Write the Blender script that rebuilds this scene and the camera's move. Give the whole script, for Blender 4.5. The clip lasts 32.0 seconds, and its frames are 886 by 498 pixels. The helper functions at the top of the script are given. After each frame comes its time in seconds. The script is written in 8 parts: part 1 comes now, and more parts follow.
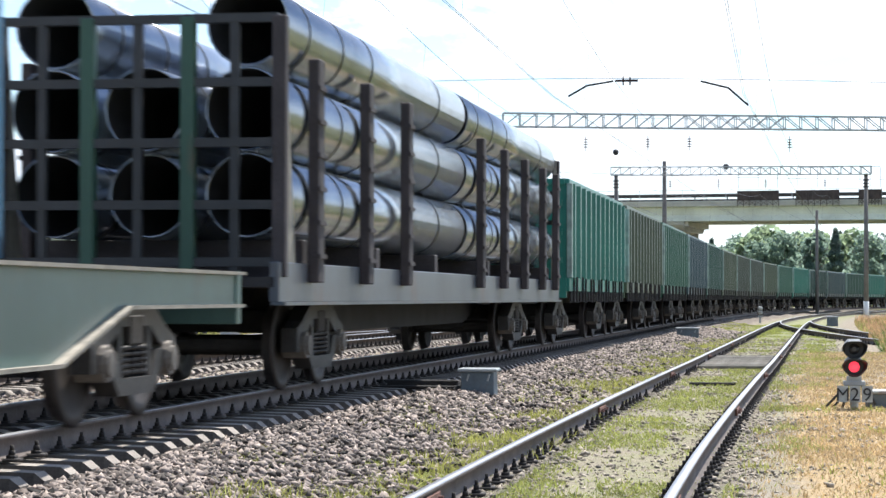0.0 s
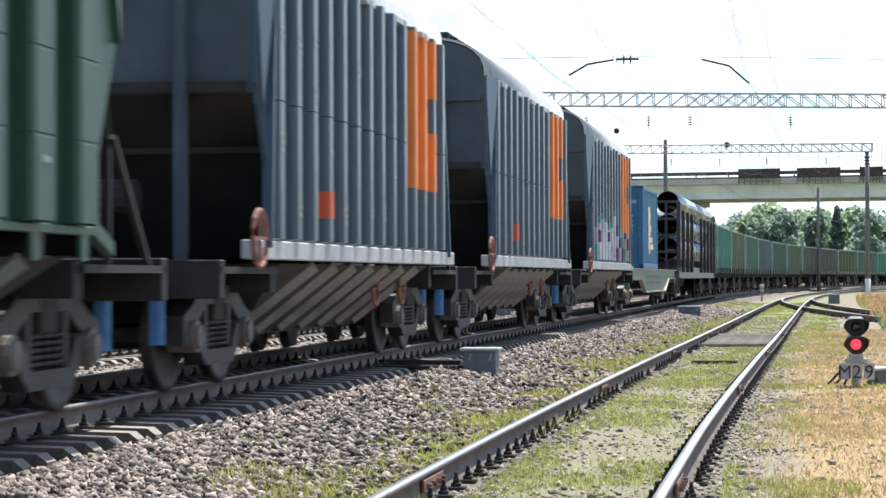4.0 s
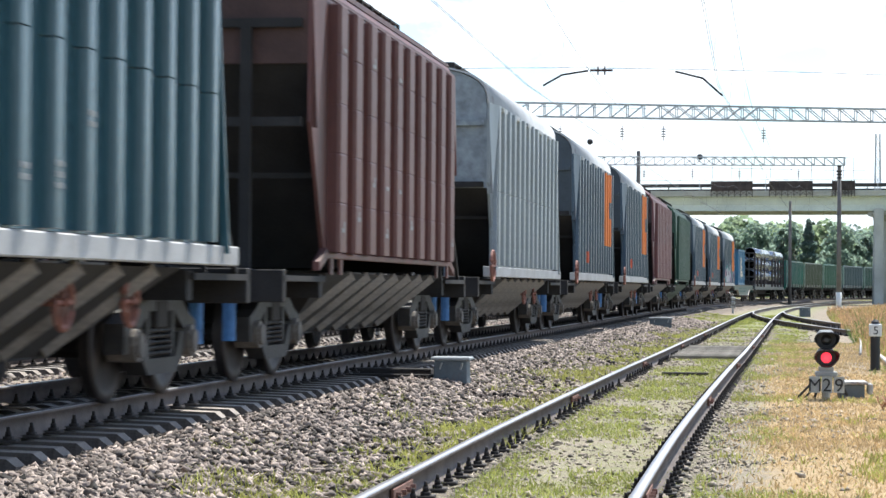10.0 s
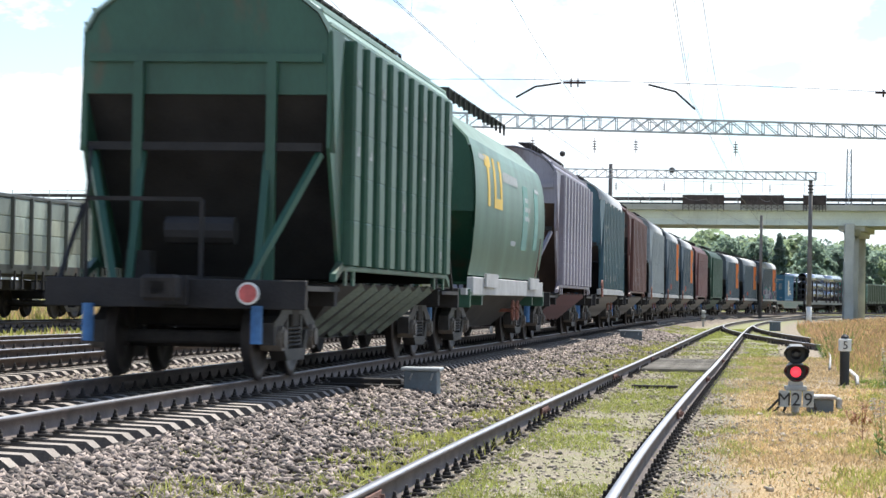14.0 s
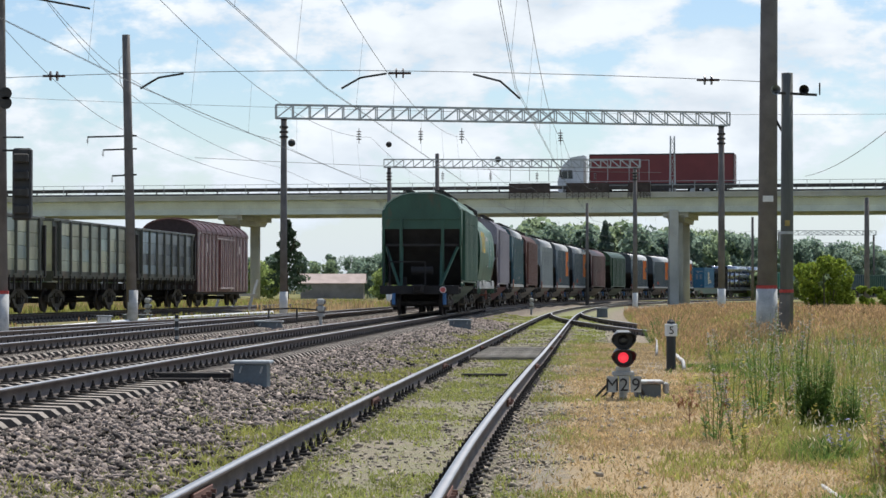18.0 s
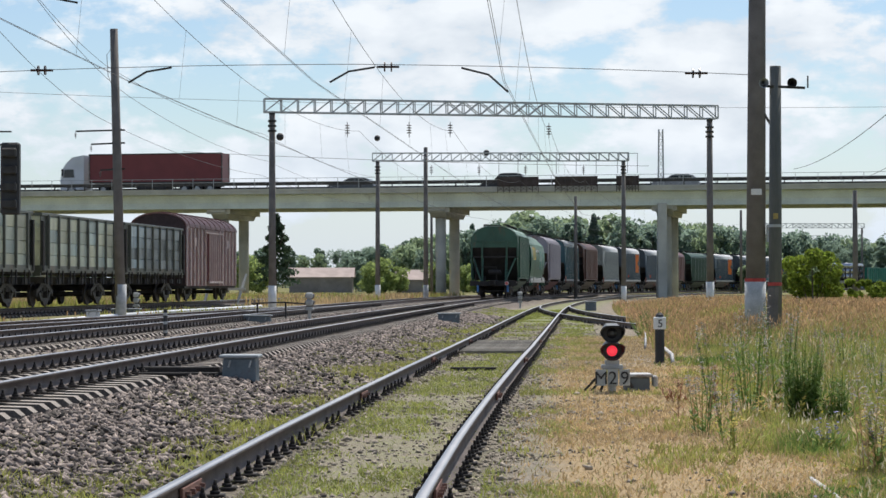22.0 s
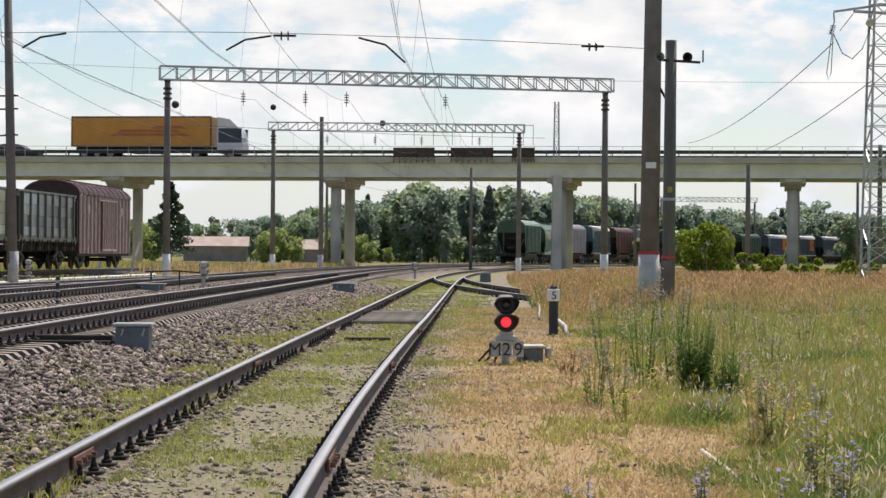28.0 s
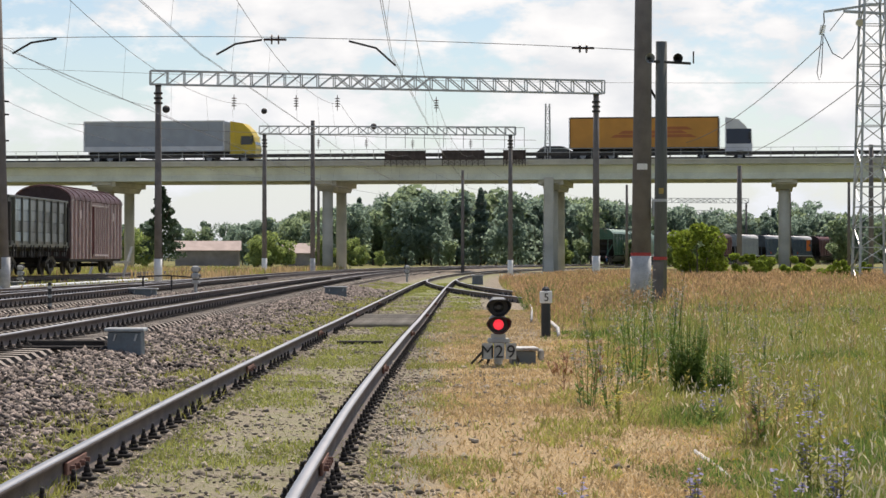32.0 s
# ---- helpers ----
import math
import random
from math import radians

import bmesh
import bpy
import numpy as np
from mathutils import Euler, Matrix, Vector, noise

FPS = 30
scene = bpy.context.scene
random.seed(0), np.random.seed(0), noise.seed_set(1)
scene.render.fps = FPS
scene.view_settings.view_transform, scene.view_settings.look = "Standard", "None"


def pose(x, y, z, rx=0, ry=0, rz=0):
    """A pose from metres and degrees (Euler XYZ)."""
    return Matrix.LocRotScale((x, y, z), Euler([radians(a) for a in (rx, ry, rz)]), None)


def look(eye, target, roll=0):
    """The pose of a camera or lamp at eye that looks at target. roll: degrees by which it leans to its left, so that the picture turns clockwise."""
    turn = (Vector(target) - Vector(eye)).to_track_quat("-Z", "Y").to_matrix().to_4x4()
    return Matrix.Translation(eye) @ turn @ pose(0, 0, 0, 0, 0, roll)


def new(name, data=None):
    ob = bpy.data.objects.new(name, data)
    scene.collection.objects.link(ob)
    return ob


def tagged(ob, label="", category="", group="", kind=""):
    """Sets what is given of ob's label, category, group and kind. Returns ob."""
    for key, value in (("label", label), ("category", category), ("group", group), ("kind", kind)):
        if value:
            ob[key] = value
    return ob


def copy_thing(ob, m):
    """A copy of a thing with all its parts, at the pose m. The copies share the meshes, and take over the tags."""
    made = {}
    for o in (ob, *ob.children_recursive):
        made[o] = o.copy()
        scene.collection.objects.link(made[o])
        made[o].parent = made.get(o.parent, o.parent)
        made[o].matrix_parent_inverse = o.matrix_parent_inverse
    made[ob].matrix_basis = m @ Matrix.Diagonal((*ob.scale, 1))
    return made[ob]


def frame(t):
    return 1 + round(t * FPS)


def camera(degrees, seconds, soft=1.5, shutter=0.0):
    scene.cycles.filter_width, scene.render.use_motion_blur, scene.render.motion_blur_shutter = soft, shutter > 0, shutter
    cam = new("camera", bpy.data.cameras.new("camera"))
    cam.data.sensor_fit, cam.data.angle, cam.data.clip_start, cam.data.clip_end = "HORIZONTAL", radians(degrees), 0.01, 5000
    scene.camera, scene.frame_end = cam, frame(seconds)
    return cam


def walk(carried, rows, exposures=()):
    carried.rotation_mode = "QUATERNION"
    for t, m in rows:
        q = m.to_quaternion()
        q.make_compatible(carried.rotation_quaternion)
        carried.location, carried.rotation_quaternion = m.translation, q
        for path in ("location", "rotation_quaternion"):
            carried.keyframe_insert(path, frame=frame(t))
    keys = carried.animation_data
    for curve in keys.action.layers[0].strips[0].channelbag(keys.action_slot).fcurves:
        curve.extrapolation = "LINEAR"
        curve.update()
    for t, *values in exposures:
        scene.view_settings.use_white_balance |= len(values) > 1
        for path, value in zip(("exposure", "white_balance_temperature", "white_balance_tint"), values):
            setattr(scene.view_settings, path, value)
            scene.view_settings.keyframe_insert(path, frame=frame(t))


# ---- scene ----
# The camera stands beside a siding and is panned by hand: seconds, yaw, pitch, roll in degrees.
cam = camera(22.19, 32.0, 1.5, 0.33)
EYE = (0.0, 0.0, 1.37)
VIEW = [
    (0, 5.841, 1.231, -0.095), (0.5, 5.830, 1.200, -0.370), (1, 6.179, 1.078, 0.051), (1.5, 6.519, 1.007, -0.070),
    (2, 6.385, 0.961, 0.203), (2.5, 6.236, 1.017, -0.155), (3, 5.871, 0.937, 0.140), (3.5, 5.967, 0.839, 0.198),
    (5.5, 5.413, 0.421, 0.301), (6, 5.572, 0.764, 0.265), (6.5, 5.425, 0.795, 0.373), (7, 5.598, 0.625, 0.060),
    (7.5, 5.611, 0.613, -0.086), (8, 5.788, 0.707, 0.173), (8.5, 5.574, 0.533, 0.052), (9, 5.482, 0.285, -0.270),
    (9.5, 5.151, 0.622, -0.241), (10, 5.168, 0.943, -0.440), (10.5, 5.138, 1.092, -0.682), (11, 4.962, 1.166, -0.979),
    (11.5, 4.650, 1.414, -0.620), (12, 4.894, 1.441, -0.505), (12.5, 5.178, 1.537, -0.700), (13, 4.990, 1.222, -0.729),
    (13.5, 4.676, 1.253, -0.934), (15.5, 2.278, 1.043, -0.590), (16, 0.740, 1.047, -0.326), (16.5, 0.203, 1.141, -0.174),
    (16.9, 0.325, 1.163, -0.006), (17, 0.316, 1.206, -0.079), (17.5, -0.001, 1.163, -0.105), (18, 0.092, 1.033, -0.025),
    (18.5, 0.048, 0.928, 0.003), (19, -0.000, 1.038, -0.000), (19.5, 0.123, 0.863, 0.164), (20, 0.077, 0.756, 0.152),
    (20.5, 0.022, 0.671, 0.240), (21, -0.032, 0.677, 0.262), (21.5, -0.024, 0.572, 0.295), (22, -0.194, 0.872, 0.096),
    (22.5, -0.398, 0.683, 0.250), (23, -0.370, 0.572, 0.152), (23.5, -0.704, 0.669, 0.203), (24, -0.647, 0.655, 0.714),
    (24.5, -0.936, 0.406, 0.757), (25, -1.026, 0.388, 0.307), (25.5, -1.247, 0.364, 0.654), (27.5, -2.834, 0.210, 0.145),
    (28, -2.857, 0.132, -0.448), (28.5, -3.314, 0.580, -0.138), (29, -2.723, 0.132, 0.408), (29.5, -2.716, 0.063, 0.266),
    (30, -2.888, -0.091, 0.251), (30.5, -2.865, -0.030, -0.017), (31, -2.977, 0.091, 0.009), (31.5, -3.117, 0.133, -0.011),
    (32, -3.061, 0.203, -0.037),
]
EXPOSURE = [(0, 0.95, 6180, 10), (11, 0.93, 6180, 9), (13.5, 0.86, 6250, 10), (15.5, 0.78, 6500, 10), (16, 0.68, 6500, 10), (17, 0.34, 6400, 10),
            (18, 0.12, 6350, 10), (20, 0.05, 6350, 10), (25, 0.09, 6600, 12), (28, 0.13, 6950, 14), (32, 0.14, 6950, 14)]
walk(cam, [(t, pose(*EYE, 90 + p, r, y)) for t, y, p, r in VIEW], EXPOSURE)

# ---------------------------------------------------------------- light
SUN_AZ, SUN_EL = radians(16), radians(57)      # azimuth from the y axis towards the x axis
sun_dir = Vector((math.sin(SUN_AZ) * math.cos(SUN_EL), math.cos(SUN_AZ) * math.cos(SUN_EL), math.sin(SUN_EL)))
sun = new("sun", bpy.data.lights.new("sun", "SUN"))
sun.data.energy, sun.data.angle, sun.data.color = 5.0, radians(0.6), (1.0, 0.94, 0.84)
sun.matrix_world = look((0, 0, 60), Vector((0, 0, 60)) - sun_dir)

world = bpy.data.worlds.new("sky")
scene.world = world
world.use_nodes = True
wn, wl = world.node_tree.nodes, world.node_tree.links
wn.clear()
w_out = wn.new("ShaderNodeOutputWorld")
w_bg = wn.new("ShaderNodeBackground")
w_sky = wn.new("ShaderNodeTexSky")
w_sky.sky_type, w_sky.sun_disc = "NISHITA", False
w_sky.sun_elevation, w_sky.sun_rotation = SUN_EL, SUN_AZ
w_sky.dust_density = 0.6
w_sky.ozone_density = 2.0
w_co = wn.new("ShaderNodeTexCoord")
w_map = wn.new("ShaderNodeMapping")
w_map.inputs["Scale"].default_value = (1.0, 1.0, 2.0)
w_map.inputs["Location"].default_value = (0.31, 0.12, 0.05)
w_noise = wn.new("ShaderNodeTexNoise")
w_noise.inputs["Scale"].default_value = 13.0
w_noise.inputs["Detail"].default_value = 7.0
w_noise.inputs["Roughness"].default_value = 0.6
w_ramp = wn.new("ShaderNodeValToRGB")
w_ramp.color_ramp.elements[0].position, w_ramp.color_ramp.elements[1].position = 0.45, 0.535
w_mix = wn.new("ShaderNodeMix")
w_mix.data_type = "RGBA"
w_puff = wn.new("ShaderNodeTexNoise")          # grey undersides and bright heads of the clouds
w_puff.inputs["Scale"].default_value, w_puff.inputs["Detail"].default_value = 26.0, 5.0
w_tone = wn.new("ShaderNodeValToRGB")
w_tone.color_ramp.elements[0].position, w_tone.color_ramp.elements[1].position = 0.38, 0.62
w_tone.color_ramp.elements[0].color, w_tone.color_ramp.elements[1].color = (0.70, 0.76, 0.82, 1), (0.90, 0.94, 0.97, 1)
w_gain = wn.new("ShaderNodeVectorMath")
w_gain.operation = "SCALE"
w_gain.inputs["Scale"].default_value = 9.8
w_tint = wn.new("ShaderNodeMix")
w_tint.data_type, w_tint.blend_type = "RGBA", "MULTIPLY"
w_tint.inputs["Factor"].default_value = 1.0
w_tint.inputs["B"].default_value = (0.95, 1.0, 1.05, 1)
wl.new(w_co.outputs["Generated"], w_map.inputs["Vector"])
wl.new(w_map.outputs["Vector"], w_noise.inputs["Vector"])
wl.new(w_noise.outputs["Fac"], w_ramp.inputs["Fac"])
wl.new(w_map.outputs["Vector"], w_puff.inputs["Vector"])
wl.new(w_puff.outputs["Fac"], w_tone.inputs["Fac"])
wl.new(w_tone.outputs["Color"], w_gain.inputs[0])
wl.new(w_gain.outputs["Vector"], w_mix.inputs["B"])
w_sep = wn.new("ShaderNodeSeparateXYZ")
wl.new(w_co.outputs["Generated"], w_sep.inputs["Vector"])
w_high = wn.new("ShaderNodeMapRange")          # clouds crowd towards the horizon and thin out overhead
w_high.inputs["From Min"].default_value, w_high.inputs["From Max"].default_value = 0.12, 0.5
w_high.inputs["To Min"].default_value, w_high.inputs["To Max"].default_value = 1.0, 0.12
wl.new(w_sep.outputs["Z"], w_high.inputs["Value"])
w_cover = wn.new("ShaderNodeMath")
w_cover.operation = "MULTIPLY"
wl.new(w_ramp.outputs["Color"], w_cover.inputs[0])
wl.new(w_high.outputs["Result"], w_cover.inputs[1])
w_haze = wn.new("ShaderNodeMapRange")          # summer haze low over the land
w_haze.inputs["From Min"].default_value, w_haze.inputs["From Max"].default_value = 0.0, 0.075
w_haze.inputs["To Min"].default_value, w_haze.inputs["To Max"].default_value = 0.85, 0.0
wl.new(w_sep.outputs["Z"], w_haze.inputs["Value"])
w_low = wn.new("ShaderNodeMix")
w_low.data_type = "RGBA"
w_low.inputs["B"].default_value = (6.7, 7.6, 8.6, 1)
wl.new(w_haze.outputs["Result"], w_low.inputs["Factor"])
wl.new(w_cover.outputs[0], w_mix.inputs["Factor"])
wl.new(w_sky.outputs["Color"], w_tint.inputs["A"])
wl.new(w_tint.outputs["Result"], w_mix.inputs["A"])
wl.new(w_mix.outputs["Result"], w_low.inputs["A"])
wl.new(w_low.outputs["Result"], w_bg.inputs["Color"])
w_bg.inputs["Strength"].default_value = 0.10
wl.new(w_bg.outputs["Background"], w_out.inputs["Surface"])

# ---------------------------------------------------------------- materials
def mat(name, color, rough=0.7, metal=0.0, dark=0.6, light=1.25, scale=6.0, fine=60.0, bump=0.15, stretch=(1, 1, 1),
        island=0.0, per_object=0.0, rust=0.0, rust_color=(0.13, 0.06, 0.035), alpha=None, emit=None, spec=0.5):
    """A surface with variation at two scales, optional rust or dirt blotches, and fine relief."""
    m = bpy.data.materials.new(name)
    m.use_nodes = True
    n, l = m.node_tree.nodes, m.node_tree.links
    b = n["Principled BSDF"]
    co = n.new("ShaderNodeTexCoord")
    mp = n.new("ShaderNodeMapping")
    mp.inputs["Scale"].default_value = stretch
    l.new(co.outputs["Object"], mp.inputs["Vector"])
    big, small = n.new("ShaderNodeTexNoise"), n.new("ShaderNodeTexNoise")
    big.inputs["Scale"].default_value, small.inputs["Scale"].default_value = scale, fine
    big.inputs["Detail"].default_value, small.inputs["Detail"].default_value = 5, 3
    for t in (big, small):
        l.new(mp.outputs["Vector"], t.inputs["Vector"])
    add = n.new("ShaderNodeMath")
    add.operation = "MULTIPLY_ADD"
    add.inputs[1].default_value = 0.4
    l.new(small.outputs["Fac"], add.inputs[0])
    l.new(big.outputs["Fac"], add.inputs[2])
    rmp = n.new("ShaderNodeMapRange")
    rmp.inputs["From Min"].default_value, rmp.inputs["From Max"].default_value = 0.45, 0.95
    rmp.inputs["To Min"].default_value, rmp.inputs["To Max"].default_value = dark, light
    l.new(add.outputs[0], rmp.inputs["Value"])
    value = rmp.outputs["Result"]
    for amount, kind, sock in ((island, "ShaderNodeNewGeometry", "Random Per Island"), (per_object, "ShaderNodeObjectInfo", "Random")):
        if amount:
            g = n.new(kind)
            r2 = n.new("ShaderNodeMapRange")
            r2.inputs["To Min"].default_value, r2.inputs["To Max"].default_value = 1 - amount, 1 + amount
            l.new(g.outputs[sock], r2.inputs["Value"])
            mul = n.new("ShaderNodeMath")
            mul.operation = "MULTIPLY"
            l.new(value, mul.inputs[0])
            l.new(r2.outputs["Result"], mul.inputs[1])
            value = mul.outputs[0]
    sc = n.new("ShaderNodeVectorMath")
    sc.operation = "SCALE"
    sc.inputs[0].default_value = color
    l.new(value, sc.inputs["Scale"])
    result = sc.outputs["Vector"]
    if rust:
        rn = n.new("ShaderNodeTexNoise")
        rn.inputs["Scale"].default_value, rn.inputs["Detail"].default_value = scale * 0.7, 8
        rn.inputs["Roughness"].default_value = 0.65
        l.new(mp.outputs["Vector"], rn.inputs["Vector"])
        rr = n.new("ShaderNodeMapRange")
        rr.inputs["From Min"].default_value, rr.inputs["From Max"].default_value = 0.62 - 0.25 * rust, 0.78 - 0.2 * rust
        l.new(rn.outputs["Fac"], rr.inputs["Value"])
        mx = n.new("ShaderNodeMix")
        mx.data_type = "RGBA"
        mx.inputs["B"].default_value = (*rust_color, 1)
        l.new(rr.outputs["Result"], mx.inputs["Factor"])
        l.new(result, mx.inputs["A"])
        result = mx.outputs["Result"]
    l.new(result, b.inputs["Base Color"])
    b.inputs["Roughness"].default_value, b.inputs["Metallic"].default_value = rough, metal
    b.inputs["Specular IOR Level"].default_value = spec
    if bump:
        bp = n.new("ShaderNodeBump")
        bp.inputs["Strength"].default_value, bp.inputs["Distance"].default_value = bump, 0.02
        l.new(small.outputs["Fac"], bp.inputs["Height"])
        l.new(bp.outputs["Normal"], b.inputs["Normal"])
    if emit:
        b.inputs["Emission Color"].default_value, b.inputs["Emission Strength"].default_value = (*emit[:3], 1), emit[3]
    return m


RUST = (0.13, 0.065, 0.04)
M_RAIL = mat("rail_steel_side", (0.125, 0.098, 0.084), 0.75, 0.2, 0.6, 1.4, 3, 40)
M_HEAD = mat("rail_head_polished", (0.31, 0.305, 0.31), 0.38, 0.9, 0.85, 1.1, 2, 30, 0.03)
M_CLIP = mat("rail_clip_iron", (0.04, 0.034, 0.031), 0.8, 0.3, 0.6, 1.4, 9, 60)
M_CONC = mat("concrete_sleeper", (0.285, 0.25, 0.215), 0.9, 0, 0.55, 1.3, 3, 50, 0.3, per_object=0.15)
# Sleeper flanks: grime, plus the shade of the gaps as a darker colour.
M_GRIME_SHADE = mat("oily_concrete_flank", (0.10, 0.088, 0.078), 0.9, 0, 0.5, 1.4, 3, 50, 0.3)
M_WOODS = mat("wooden_sleeper", (0.14, 0.11, 0.085), 0.9, 0, 0.5, 1.3, 4, 40, 0.5, (1, 8, 8), per_object=0.25)
M_STONE = mat("crushed_granite", (0.208, 0.170, 0.147), 0.92, 0, 0.6, 1.25, 4, 60, 0.4, island=1.0)
M_CONCRETE = mat("concrete_pole", (0.17, 0.155, 0.145), 0.9, 0, 0.7, 1.2, 2, 40, 0.2)
M_PALECONC = mat("painted_bridge_concrete", (0.66, 0.70, 0.60), 0.85, 0, 0.8, 1.12, 0.5, 8, 0.1, rust=0.05, rust_color=(0.33, 0.34, 0.28))
M_PIER = mat("pier_concrete", (0.50, 0.50, 0.45), 0.88, 0, 0.75, 1.15, 0.6, 12, 0.15)
M_WHITE = mat("white_paint", (0.78, 0.78, 0.76), 0.6, 0, 0.85, 1.08, 4, 40, 0.1)
M_RED = mat("red_paint", (0.45, 0.05, 0.04), 0.6, 0, 0.8, 1.1, 4, 40, 0.1)
M_BLACK = mat("black_paint", (0.02, 0.02, 0.022), 0.5, 0, 0.7, 1.4, 4, 40, 0.1)
M_GALV = mat("galvanised_steel", (0.42, 0.44, 0.45), 0.5, 0.6, 0.75, 1.15, 3, 40, 0.1)
M_DARKSTEEL = mat("dark_steel", (0.05, 0.048, 0.046), 0.65, 0.4, 0.6, 1.4, 4, 50, 0.15)
M_WIRE = mat("copper_wire", (0.12, 0.12, 0.125), 0.6, 0.4, 0.8, 1.2, 4, 50, 0)
M_PORC = mat("brown_porcelain", (0.055, 0.03, 0.026), 0.3, 0, 0.8, 1.2, 4, 50, 0)
M_BOXGREY = mat("grey_box_paint", (0.30, 0.33, 0.35), 0.55, 0, 0.75, 1.15, 3, 30, 0.1, rust=0.2)
M_BOXSIDE = mat("slate_box_paint", (0.115, 0.145, 0.165), 0.5, 0, 0.7, 1.2, 3, 30, 0.1, rust=0.15)
M_BOGIE = mat("bogie_grime", (0.028, 0.024, 0.022), 0.85, 0.1, 0.5, 1.6, 3, 40, 0.3)
M_BOGIE_DUST = mat("bogie_dusty_grey", (0.042, 0.038, 0.036), 0.6, 0.2, 0.5, 1.4, 3, 40, 0.3)
M_WHEEL = mat("wheel_steel", (0.05, 0.042, 0.039), 0.6, 0.5, 0.6, 1.4, 3, 40, 0.15)
# Underframe colour; on wagon ends and hopper sheets it paints their shade.
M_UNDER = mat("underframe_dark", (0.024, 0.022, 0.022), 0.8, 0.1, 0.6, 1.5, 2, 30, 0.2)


# ---------------------------------------------------------------- mesh helpers
def mesh_of(name, bm, material, smooth=False):
    me = bpy.data.meshes.new(name)
    bm.to_mesh(me)
    bm.free()
    for m in material if isinstance(material, (list, tuple)) else [material]:
        me.materials.append(m)
    if smooth:
        me.polygons.foreach_set("use_smooth", [True] * len(me.polygons))
    return me


def thing(name, m, label, category, group="", kind=""):
    ob = new(name)
    ob.matrix_basis = m
    ob.empty_display_size = 0.2
    return tagged(ob, label, category, group, kind)


def part(name, bm, material, parent, label="", m=None, smooth=False):
    me = bm if isinstance(bm, bpy.types.Mesh) else mesh_of(name, bm, material, smooth)
    ob = new(name, me)
    ob.parent = parent
    if m is not None:
        ob.matrix_basis = m
    if label:
        ob["label"] = label
    return ob


def solo(name, bm, material, label, category, kind="", group="", m=None, smooth=False):
    ob = new(name, bm if isinstance(bm, bpy.types.Mesh) else mesh_of(name, bm, material, smooth))
    if m is not None:
        ob.matrix_basis = m
    return tagged(ob, label, category, group, kind)


def box(bm, x0, x1, y0, y1, z0, z1, mi=0, bevel=0.0, taper=1.0):
    """A box; taper scales its top; bevel rounds its edges."""
    cx, cy = (x0 + x1) / 2, (y0 + y1) / 2
    vs = []
    for z, k in ((z0, 1.0), (z1, taper)):
        for x, y in ((x0, y0), (x1, y0), (x1, y1), (x0, y1)):
            vs.append(bm.verts.new((cx + (x - cx) * k, cy + (y - cy) * k, z)))
    fs = [bm.faces.new([vs[i] for i in q]) for q in ((3, 2, 1, 0), (4, 5, 6, 7), (0, 1, 5, 4), (1, 2, 6, 5), (2, 3, 7, 6), (3, 0, 4, 7))]
    for f in fs:
        f.material_index = mi
    if bevel:
        bmesh.ops.bevel(bm, geom=list({e for f in fs for e in f.edges}), offset=bevel, segments=1, affect="EDGES")
    return bm


def beam(bm, a, b, w=0.06, h=None, mi=0, up=(0, 0, 1)):
    """A straight bar of section w by h from a to b."""
    a, b = Vector(a), Vector(b)
    d = (b - a).normalized()
    u = Vector(up)
    if abs(d.dot(u)) > 0.98:
        u = Vector((1, 0, 0))
    s = d.cross(u).normalized() * (w / 2)
    t = s.cross(d).normalized() * ((h or w) / 2)
    vs = [bm.verts.new(p + q) for p in (a, b) for q in (s + t, s - t, -s - t, -s + t)]
    for q in ((0, 1, 2, 3), (7, 6, 5, 4), (0, 4, 5, 1), (1, 5, 6, 2), (2, 6, 7, 3), (3, 7, 4, 0)):
        bm.faces.new([vs[i] for i in q]).material_index = mi
    return bm


def tube(bm, pts, r, n=8, mi=0, caps=True):
    """A round bar along points; r is one radius or one for each point."""
    pts = [Vector(p) for p in pts]
    rs = r if isinstance(r, (list, tuple)) else [r] * len(pts)
    rings = []
    for i, p in enumerate(pts):
        d = (pts[min(i + 1, len(pts) - 1)] - pts[max(i - 1, 0)]).normalized()
        u = Vector((0, 0, 1)) if abs(d.z) < 0.95 else Vector((1, 0, 0))
        s = d.cross(u).normalized()
        t = s.cross(d)
        rings.append([bm.verts.new(p + (s * math.cos(2 * math.pi * k / n) + t * math.sin(2 * math.pi * k / n)) * rs[i]) for k in range(n)])
    for a, b in zip(rings, rings[1:]):
        for k in range(n):
            bm.faces.new((a[k], a[(k + 1) % n], b[(k + 1) % n], b[k])).material_index = mi
    if caps and n > 2:
        bm.faces.new(rings[0][::-1]).material_index = mi
        bm.faces.new(rings[-1]).material_index = mi
    return bm


def prism(bm, pts, axis, a, b, mi=0):
    """The polygon pts (two coordinates each) drawn out along an axis from a to b."""
    def at(p, q):
        return {"x": (q, p[0], p[1]), "y": (p[0], q, p[1]), "z": (p[0], p[1], q)}[axis]
    va, vb = [bm.verts.new(at(p, a)) for p in pts], [bm.verts.new(at(p, b)) for p in pts]
    n = len(pts)
    fs = [bm.faces.new(va), bm.faces.new(vb[::-1])] + [bm.faces.new((va[i], vb[i], vb[(i + 1) % n], va[(i + 1) % n])) for i in range(n)]
    for f in fs:
        f.material_index = mi
    bmesh.ops.recalc_face_normals(bm, faces=fs)
    return bm


